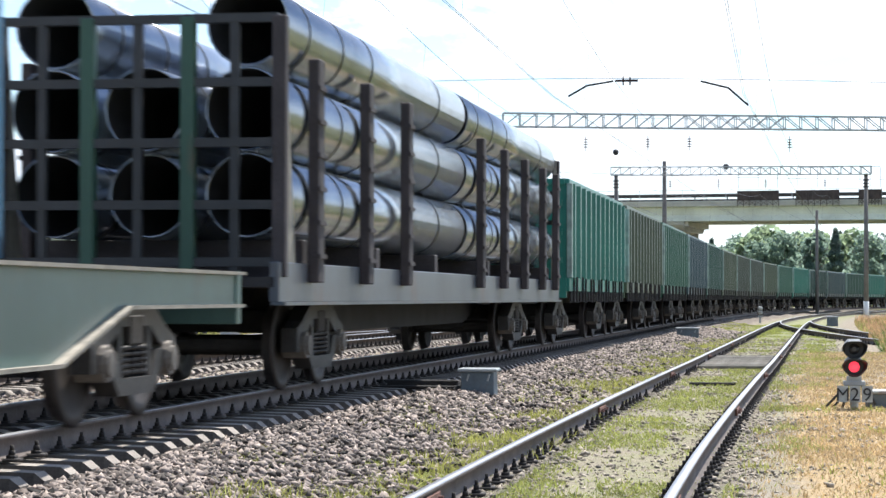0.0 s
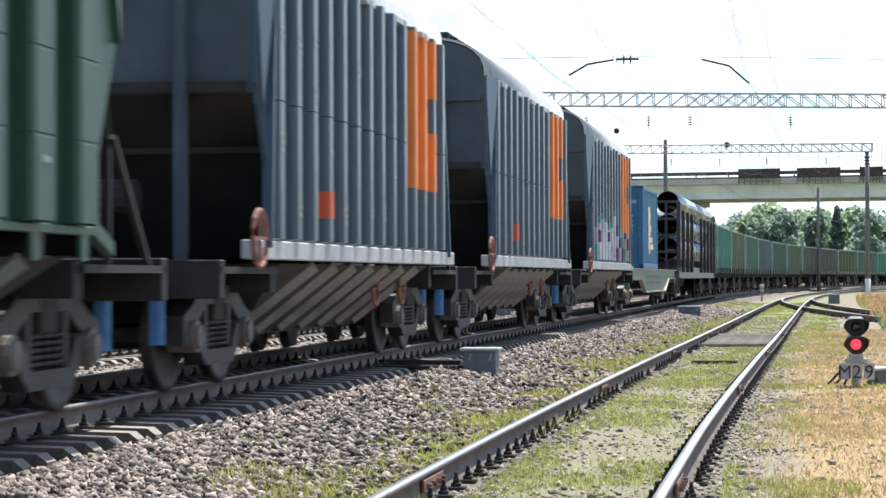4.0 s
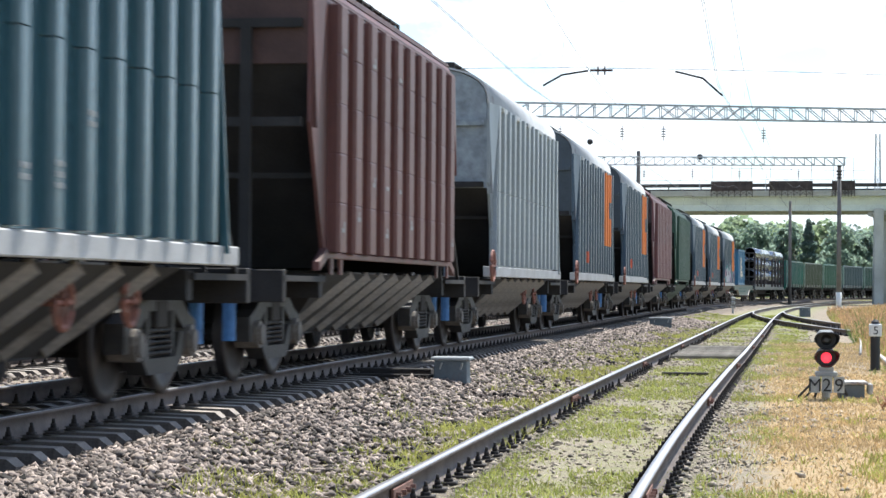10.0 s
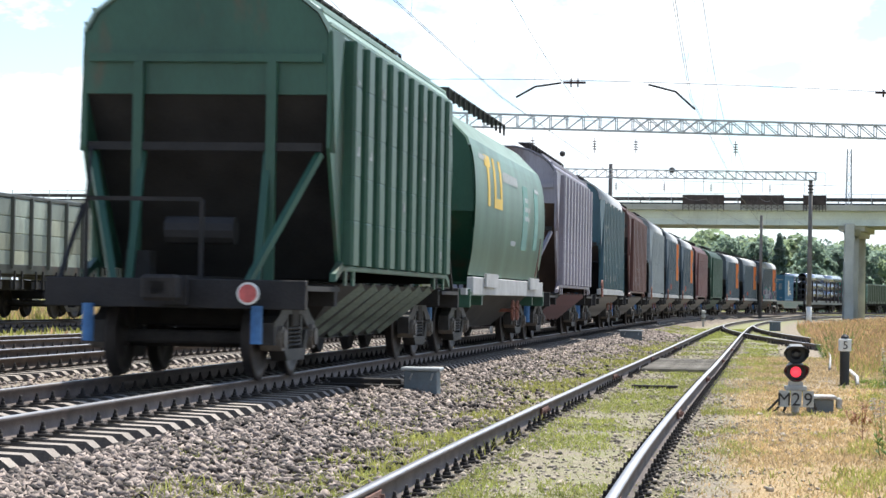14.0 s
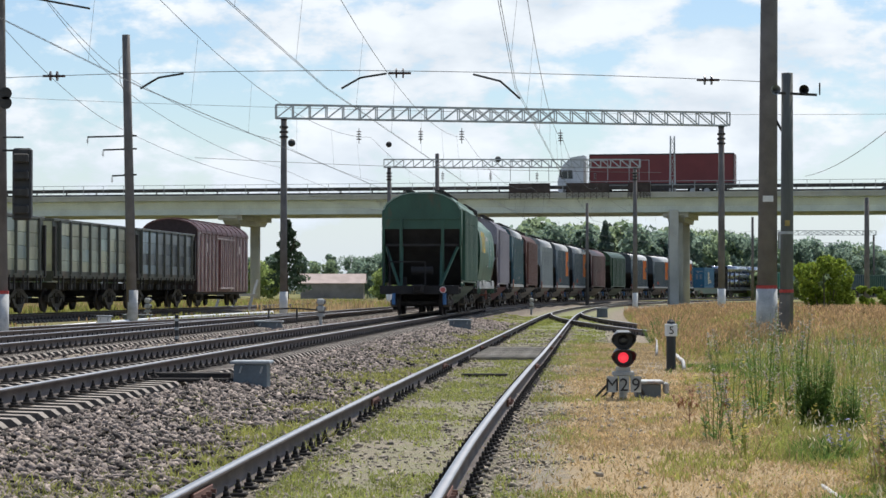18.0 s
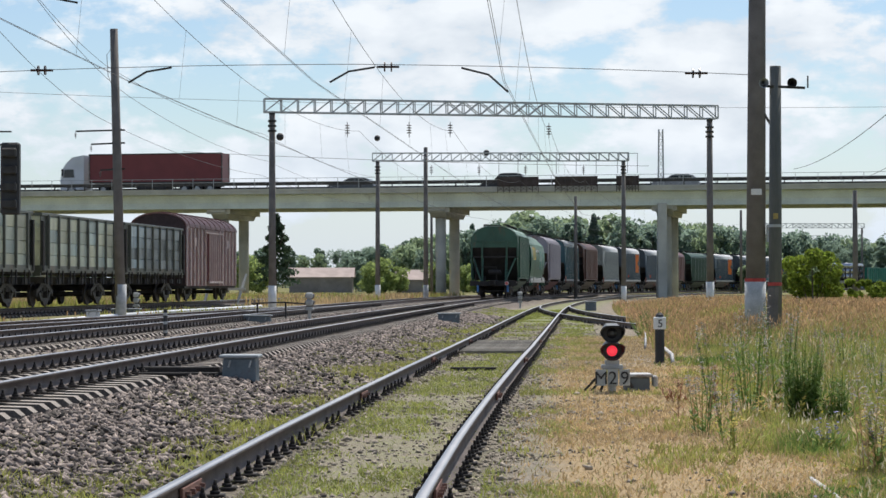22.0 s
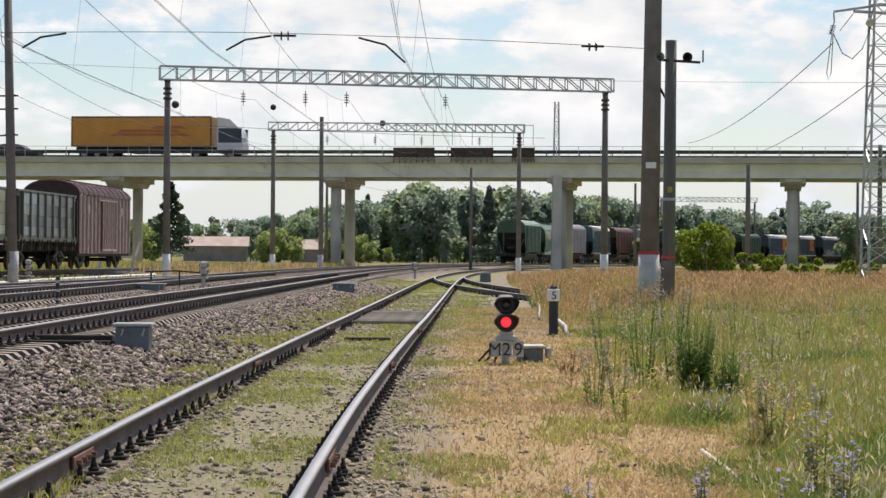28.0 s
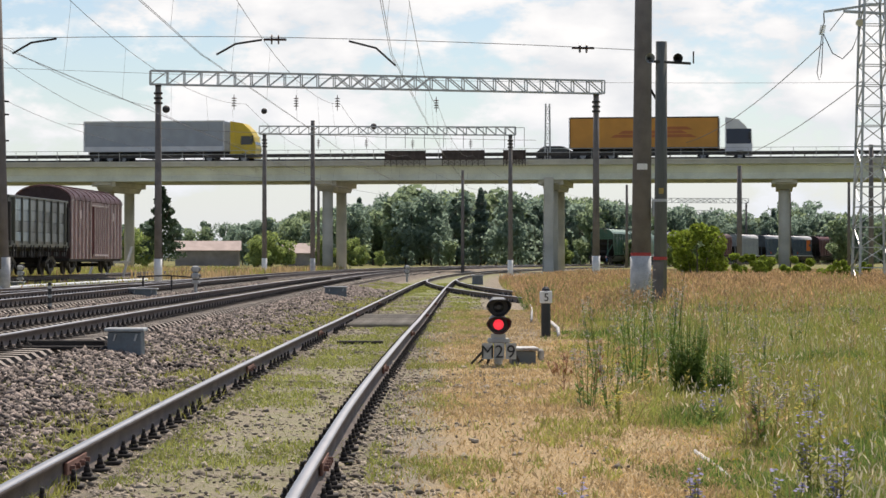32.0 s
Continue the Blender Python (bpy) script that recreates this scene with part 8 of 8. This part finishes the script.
for nm, label, sel, m, h0, h1 in (("sorrel_field", "rust-brown field of seeding sorrel", q < 0.55, G_RUST, 0.10, 0.34), ("far_straw", "dry straw-coloured field grass", q >= 0.6, G_STRAW, 0.10, 0.34), ("far_grass", "green field grass below the sorrel", rng.random(len(x)) < 0.85, G_OLIVE, 0.10, 0.40)):
    n = int(sel.sum())
    blades(nm, label, x[sel], y[sel], ground_z(x[sel], y[sel]) - 0.02, rng.uniform(h0, h1, n) * np.clip(y[sel] / 55, 0.6, 1), rng.uniform(0.006, 0.013, n) * wide[sel], m, 0.4)
keep = (patchy(x, y, 0.35, 19) + 0.5 * (patchy(x, y, 1.3, 29) - 0.5) < 0.62)
x, y, wide = x[keep], y[keep], wide[keep]
n = len(x)
blades("sorrel_heads", "rusty seed heads of the sorrel", x + rng.normal(0, 0.05, n), y, ground_z(x, y) + rng.uniform(0.10, 0.42, n) * np.clip(y / 55, 0.6, 1), rng.uniform(0.05, 0.14, n), rng.uniform(0.008, 0.02, n) * wide, G_RUST, 0.8)
# rough growth on the left, round the yard and beyond
yl = 60 + 150 * rng.random(40000)
xl = main_x(yl) - rng.uniform(8.8, 45, len(yl))
q = patchy(xl, yl, 0.2, 9)
for nm, label, sel, m in (("yard_grass", "rough green grass round the yard", q < 0.55, G_OLIVE), ("yard_straw", "dry yellow grass round the yard", q >= 0.5, G_STRAW), ("yard_sorrel", "rusty seeding weeds round the yard", (q > 0.42) & (q < 0.58), G_RUST)):
    dx = xl - (-14.45 + 0.1 * (yl - 117))
    sel = sel & (abs(dx) > 1.5) & ((yl > 132) | (dx < 0) | ((m is not G_STRAW) & (rng.random(len(xl)) < 0.5)))
    n = int(sel.sum())
    blades(nm, label, xl[sel], yl[sel], ground_z(xl[sel], yl[sel]) - 0.02, rng.uniform(0.2, 0.7, n) * np.where((yl[sel] < 132) & (dx[sel] > 0), 0.4, 1.0), rng.uniform(0.02, 0.045, n), m, 0.3)


# ---------------------------------------------------------------- single tall weeds
def weed(x, y, height, stems, spread_r, material, flower=None, label="tall green weed with many upright stems", leafy=1.0, head=None):
    p = thing("tall_weed", Matrix.Translation((x, y, gz(x, y) - 0.02)), label, "weed", "tall weeds")
    r = np.random.default_rng(int(abs(x * 131 + y * 17) * 10))
    lf = bmesh.new()
    ff = bmesh.new()
    for k in range(stems):
        a, d = r.uniform(0, 6.28), spread_r * math.sqrt(r.random())
        h = height * r.uniform(0.65, 1.05)
        bx, by = d * 0.5 * math.cos(a), d * 0.5 * math.sin(a)
        tx, ty = d * 1.2 * math.cos(a), d * 1.2 * math.sin(a)
        tube(lf, [(bx, by, 0), ((bx + tx) / 2, (by + ty) / 2, h * 0.55), (tx, ty, h)], [0.0045, 0.0035, 0.0015], 4, caps=False)
        for j in range(int(h * 34 * leafy)):
            u = r.uniform(0.05, 0.92)
            c = Vector((bx + (tx - bx) * u, by + (ty - by) * u, h * u))
            b = r.uniform(0, 6.28)
            ln = (0.11 * (1 - u) + 0.03) * r.uniform(0.7, 1.3)
            d1 = Vector((math.cos(b), math.sin(b), r.uniform(0.2, 0.9))).normalized()
            sd = Vector((-math.sin(b), math.cos(b), 0)) * ln * 0.13
            v = [lf.verts.new(c), lf.verts.new(c + d1 * ln * 0.5 + sd), lf.verts.new(c + d1 * ln), lf.verts.new(c + d1 * ln * 0.5 - sd)]
            lf.faces.new(v)
        if flower:
            for j in range(int(14 * (head or 1))):
                u = r.uniform(0.72 if head else 0.4, 1.0)
                c = Vector((bx + (tx - bx) * u, by + (ty - by) * u, h * u)) + Vector(r.normal(0, 0.014, 3))
                s = 0.014
                v = [ff.verts.new(c + Vector(q) * s) for q in ((1, 0, 0), (0, 1, 0.3), (-1, 0, 0), (0, -1, -0.3))]
                ff.faces.new(v)
    part("foliage", lf, material, p)["kind"] = "stuff"
    if flower:
        part("blossom", ff, flower, p)["kind"] = "stuff"
    else:
        ff.free()
    return p


F_BLUE = leaf_mat("blue_blossom", (0.24, 0.23, 0.40), 0.4, 0.3)
F_GREY = leaf_mat("grey_seed_head", (0.22, 0.20, 0.17), 0.4, 0.3)
F_DOCK = leaf_mat("dead_dock", (0.26, 0.13, 0.07), 0.4, 0.2)
F_YELL = leaf_mat("yellow_blossom", (0.45, 0.37, 0.05), 0.3, 0.3)
F_WHIT = leaf_mat("white_blossom", (0.48, 0.48, 0.42), 0.2, 0.3)
n = 2600
x, y, e = meadow_points(n, 14, 30, 1.0)
s = (patchy(x, y, 0.8, 81) > 0.45) & (e > 0.4)
x, y = x[s], y[s]
blades("yellow_flowers", "scattered small yellow flowers in the meadow", x, y, ground_z(x, y) + rng.uniform(0.10, 0.32, len(x)), np.full(len(x), 0.016), np.full(len(x), 0.009), F_YELL, 0.8)
weed(3.72, 22.8, 0.85, 46, 0.22, G_DARKW, label="dense dark green weed clump in the meadow", leafy=1.6)
weed(3.98, 22.2, 0.6, 22, 0.2, G_DARKW, label="dense dark green weed clump in the meadow", leafy=1.6)
for wx, wy, h, s in ((3.45, 24.5, 1.15, 7), (3.6, 26.0, 1.25, 8), (3.85, 25.0, 1.3, 7), (4.1, 27.0, 1.1, 6), (3.2, 25.5, 1.0, 6)):
    weed(wx, wy, h, s, 0.25, G_DARKW, F_GREY, "tall thistle-like weed with grey seed heads", 0.5, 1)
for wx, wy, h, s in ((2.62, 11.4, 0.55, 5), (2.75, 12.1, 0.45, 5), (2.05, 12.3, 0.28, 3), (1.35, 12.0, 0.26, 3), (2.9, 13.2, 0.55, 5), (2.45, 11.7, 0.35, 3), (4.3, 19.5, 0.5, 4), (3.3, 19.0, 0.35, 3)):
    weed(wx, wy, h, s, 0.1, G_OLIVE, F_BLUE, "spike of blue viper's bugloss", 1.6, None)
for wx, wy, h, s in ((3.20, 25.9, 0.62, 2), (3.30, 25.2, 0.45, 1), (2.58, 24.0, 0.6, 1)):
    weed(wx, wy, h, s, 0.02, F_DOCK, F_DOCK, "dead brown dock stem with a dense seed spike", 0.9, 2)
weed(2.92, 27.2, 0.3, 9, 0.25, F_DOCK, None, "low dead brown dock", 0.9)
weed(6.1, 62, 0.9, 26, 0.6, G_DARKW, None, "dark green weed clump by the poles", 1.2)
weed(5.6, 60, 0.6, 18, 0.5, G_DARKW, None, "dark green weed clump by the poles", 1.2)
weed(4.3, 16.8, 0.55, 18, 0.15, G_DARKW, None, "broad-leaved dark green weed", 1.6)
r2 = np.random.default_rng(77)
for k in range(46):
    mx, my, me_ = (float(v[0]) for v in meadow_points(1, 16, 48, 1.2))
    kind = r2.random()
    if kind < 0.4:
        weed(mx, my, r2.uniform(0.2, 0.36), 7, 0.25, G_OLIVE, F_YELL, "meadow herb with small yellow flowers", 0.6, 0.5)
    elif kind < 0.6:
        weed(mx, my, r2.uniform(0.5, 0.75), 4, 0.15, G_OLIVE, F_WHIT, "meadow herb with white flower heads", 0.9, 0.8)
    else:
        weed(mx, my, r2.uniform(0.45, 0.9), 6, 0.18, G_STRAW if kind > 0.8 else G_DARKW, F_GREY, "thin grey-headed meadow weed", 0.6, 1)


# ---------------------------------------------------------------- trees and bushes
def crown_mesh(name, seed, height, width, lobes, count, leaf, material, low=0.25, cone=False):
    """A crown of many small leaf clumps, with lobes, gaps and an uneven outline."""
    g = np.random.default_rng(seed)
    if cone:
        u = g.random(count) ** 0.8
        zz = height * (low + (1 - low) * u)
        tiers = 0.75 + 0.25 * np.sin(u * 40)
        rr = width / 2 * (1 - u) ** 0.75 * tiers * np.sqrt(g.uniform(0.35, 1, count)) + 0.05
        aa = g.uniform(0, 6.283, count)
        c = np.stack([rr * np.cos(aa), rr * np.sin(aa), zz], -1)
    else:
        cz = g.uniform(low + 0.1, 0.86, lobes) * height
        ca = g.uniform(0, 6.283, lobes)
        prof = np.sin(np.clip((cz / height - low) / (1.02 - low), 0.05, 1) * math.pi) ** 0.6
        cr = width / 2 * prof * g.uniform(0.15, 0.75, lobes)
        cen = np.stack([cr * np.cos(ca), cr * np.sin(ca), cz], -1)
        rad = g.uniform(0.09, 0.22, lobes) * min(width, height * 0.9)
        k = g.integers(0, lobes, count)
        d = g.normal(0, 1, (count, 3))
        d /= np.linalg.norm(d, axis=1)[:, None]
        shell = g.uniform(0.55, 1.08, count) ** 0.6
        c = cen[k] + d * (rad[k] * shell)[:, None] * np.array([1, 1, 0.85])
        c[:, 2] = np.maximum(c[:, 2], low * height * 0.6)
    t1 = g.normal(0, 1, (count, 3))
    t1 /= np.linalg.norm(t1, axis=1)[:, None]
    t2 = np.cross(t1, g.normal(0, 1, (count, 3)))
    t2 /= np.linalg.norm(t2, axis=1)[:, None]
    s = leaf * g.uniform(0.6, 1.4, count)[:, None]
    V = np.stack([c + t1 * s, c + t2 * s * 0.55, c - t1 * s, c - t2 * s * 0.55], 1).reshape(-1, 3)
    F = np.arange(count * 4).reshape(-1, 4)
    return raw_mesh(name, V, F, material)


def trunk_mesh(height, r, seed):
    g = np.random.default_rng(seed)
    bm = bmesh.new()
    tube(bm, [(0, 0, -0.5), (g.normal(0, 0.1), g.normal(0, 0.1), height * 0.4), (g.normal(0, 0.2), g.normal(0, 0.2), height * 0.85)], [r, r * 0.7, r * 0.2], 8)
    for k in range(6):
        a, z = g.uniform(0, 6.28), height * g.uniform(0.25, 0.6)
        q = height * g.uniform(0.15, 0.3)
        tube(bm, [(0, 0, z), (q * 0.6 * math.cos(a), q * 0.6 * math.sin(a), z + q * 0.5), (q * math.cos(a), q * math.sin(a), z + q)], [r * 0.4, r * 0.25, r * 0.1], 5)
    return mesh_of("trunk", bm, M_BARK, True)


M_BARK = mat("tree_bark", (0.12, 0.10, 0.085), 0.9, 0, 0.6, 1.3, 3, 20, 0.4)
# Far-tree leaves: the haze of distance is put into these pale, greyed colours.
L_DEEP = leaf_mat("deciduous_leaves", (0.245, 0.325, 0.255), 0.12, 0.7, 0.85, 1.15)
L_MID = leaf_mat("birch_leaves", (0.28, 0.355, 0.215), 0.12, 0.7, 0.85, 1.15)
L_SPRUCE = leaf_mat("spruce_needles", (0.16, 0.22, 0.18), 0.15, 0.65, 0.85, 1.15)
L_YOUNG = leaf_mat("young_leaves", (0.29, 0.36, 0.13), 0.3, 0.5)
L_PINE = leaf_mat("conifer_needles", (0.065, 0.10, 0.06), 0.4, 0.3)
L_BUSH = leaf_mat("bush_leaves", (0.24, 0.31, 0.05), 0.5, 0.4)
TREES = []
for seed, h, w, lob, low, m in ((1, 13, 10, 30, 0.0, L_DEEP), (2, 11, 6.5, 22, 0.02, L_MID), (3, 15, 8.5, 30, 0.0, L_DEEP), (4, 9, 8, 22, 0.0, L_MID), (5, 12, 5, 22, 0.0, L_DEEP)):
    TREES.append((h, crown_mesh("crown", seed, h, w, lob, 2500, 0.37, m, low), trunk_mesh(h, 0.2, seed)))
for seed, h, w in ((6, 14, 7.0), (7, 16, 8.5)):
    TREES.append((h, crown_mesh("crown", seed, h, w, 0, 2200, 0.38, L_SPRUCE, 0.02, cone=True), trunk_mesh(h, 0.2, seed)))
TREES.append((6, crown_mesh("crown", 8, 6, 5.0, 34, 2000, 0.26, L_YOUNG, 0.0), trunk_mesh(6, 0.1, 8)))


def tree(x, y, height, kind, label="broadleaf tree with a dense green crown", group="trees beyond the bridge"):
    h, crown, trunk = TREES[kind]
    p = thing("tree", Matrix.Translation((x, y, 0)) @ Matrix.Rotation(x * 1.7 + y, 4, "Z") @ Matrix.Scale(height / h, 4), label, "tree", group)
    part("trunk", trunk, None, p)
    part("crown", crown, None, p)
    return p


g2 = np.random.default_rng(12)
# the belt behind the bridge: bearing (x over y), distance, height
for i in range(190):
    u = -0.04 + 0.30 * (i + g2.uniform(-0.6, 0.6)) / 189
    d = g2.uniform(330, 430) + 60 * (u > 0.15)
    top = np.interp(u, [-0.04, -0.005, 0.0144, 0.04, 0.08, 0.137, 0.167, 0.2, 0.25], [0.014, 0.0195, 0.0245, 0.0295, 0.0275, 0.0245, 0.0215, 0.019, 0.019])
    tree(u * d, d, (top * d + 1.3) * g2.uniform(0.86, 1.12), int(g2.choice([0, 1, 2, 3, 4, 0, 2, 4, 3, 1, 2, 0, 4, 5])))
for i in range(26):
    u = -0.035 + 0.25 * g2.random()
    d = g2.uniform(300, 340)
    tree(u * d, d, g2.uniform(1.6, 5.0), int(g2.choice([7, 7, 1, 3, 4])), "low young tree at the foot of the belt")
for u, d, h, k in ((0.205, 480, 15.5, 2), (0.212, 470, 13, 0), (0.219, 480, 15, 2), (0.226, 490, 12, 0), (0.197, 460, 9, 3)):
    tree(u * d, d, h, k, "tall dark tree in a small clump")
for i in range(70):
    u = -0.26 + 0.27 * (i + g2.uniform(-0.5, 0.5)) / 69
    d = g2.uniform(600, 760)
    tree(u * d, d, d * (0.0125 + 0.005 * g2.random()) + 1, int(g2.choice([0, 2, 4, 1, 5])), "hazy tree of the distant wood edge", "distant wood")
for u, d, h in ((-0.022, 300, 4.5), (-0.028, 290, 3.8), (0.0, 300, 4.2), (-0.015, 310, 3.5), (-0.083, 300, 5.0), (-0.078, 310, 4.5)):
    tree(u * d, d, h * 1.15, 7, "yellow-green young tree by the sheds")

pine = thing("pine_tree", Matrix.Translation((-16.6, 236, 0)), "dark green pine with a ragged crown", "tree")
part("trunk", trunk_mesh(8.0, 0.16, 9), None, pine)
part("crown", crown_mesh("crown", 41, 8.6, 5.6, 0, 1900, 0.24, L_PINE, 0.14, cone=True), None, pine)

bush = thing("round_bush", Matrix.Translation((18.4, 110, 0.1)), "large sunlit yellow-green bush at the field's edge", "bush")
part("crown", crown_mesh("crown", 51, 3.1, 4.0, 26, 9000, 0.085, L_BUSH, 0.02), None, bush)
bm = bmesh.new()
for k in range(7):
    a = k * 0.9
    tube(bm, [(0.2 * math.cos(a), 0.2 * math.sin(a), -0.2), (0.6 * math.cos(a), 0.6 * math.sin(a), 1.2), (1.0 * math.cos(a), 1.0 * math.sin(a), 2.2)], [0.05, 0.035, 0.015], 5)
part("branches", bm, M_BARK, bush)
for k in range(9):
    bx, by = 21.3 + k * 0.85, 114 + (k % 3) * 1.2
    b = thing("low_bush", Matrix.Translation((bx, by, 0.1)) @ Matrix.Rotation(k * 1.3, 4, "Z"), "low yellow-green bush along the field's edge", "bush", "low bushes")
    hh = 1.55 - 0.06 * k
    part("crown", crown_mesh("crown", 60 + k, hh, 2.0, 9, 1500, 0.08, L_BUSH, 0.02), None, b)

# sheds and a pale van beyond the bridge
SHED_W, SHED_R = mat("shed_wall", (0.27, 0.245, 0.225), 0.85, 0, 0.7, 1.2, 0.8, 8, 0.1), mat("shed_roof", (0.40, 0.315, 0.285), 0.8, 0, 0.75, 1.15, 0.6, 10, 0.1)
for x, y, l, h in ((-16.6, 330, 9.1, 3.2), (-3.2, 320, 4.4, 2.8)):
    s = thing("shed", Matrix.Translation((x, y, 0)), "low pale shed with a flat-pitched roof", "shed", "sheds")
    bm = bmesh.new()
    box(bm, -l / 2, l / 2, -3, 3, 0, h - 0.9)
    part("wall", bm, SHED_W, s)
    bm = bmesh.new()
    prism(bm, [(-3.3, h - 0.9), (3.3, h - 0.9), (0, h + 0.5)], "x", -l / 2 - 0.3, l / 2 + 0.3)
    part("roof", bm, SHED_R, s)


# ---------------------------------------------------------------- what moves
def motions():
    times = [i * 1.0 for i in range(33)]
    for item in TRAIN:
        w, ahead, span = item[:3]
        local = item[3] if len(item) > 3 else Matrix()
        walk(w, [(t, ride(tail_at(t) + ahead, span) @ local) for t in times])
    for v, rows in TRAFFIC:
        walk(v, [(t, bridge_m @ pose(x, y, DECK_TOP, 0, 0, 0 if go > 0 else 180)) for t, x, y, go in rows])


motions()
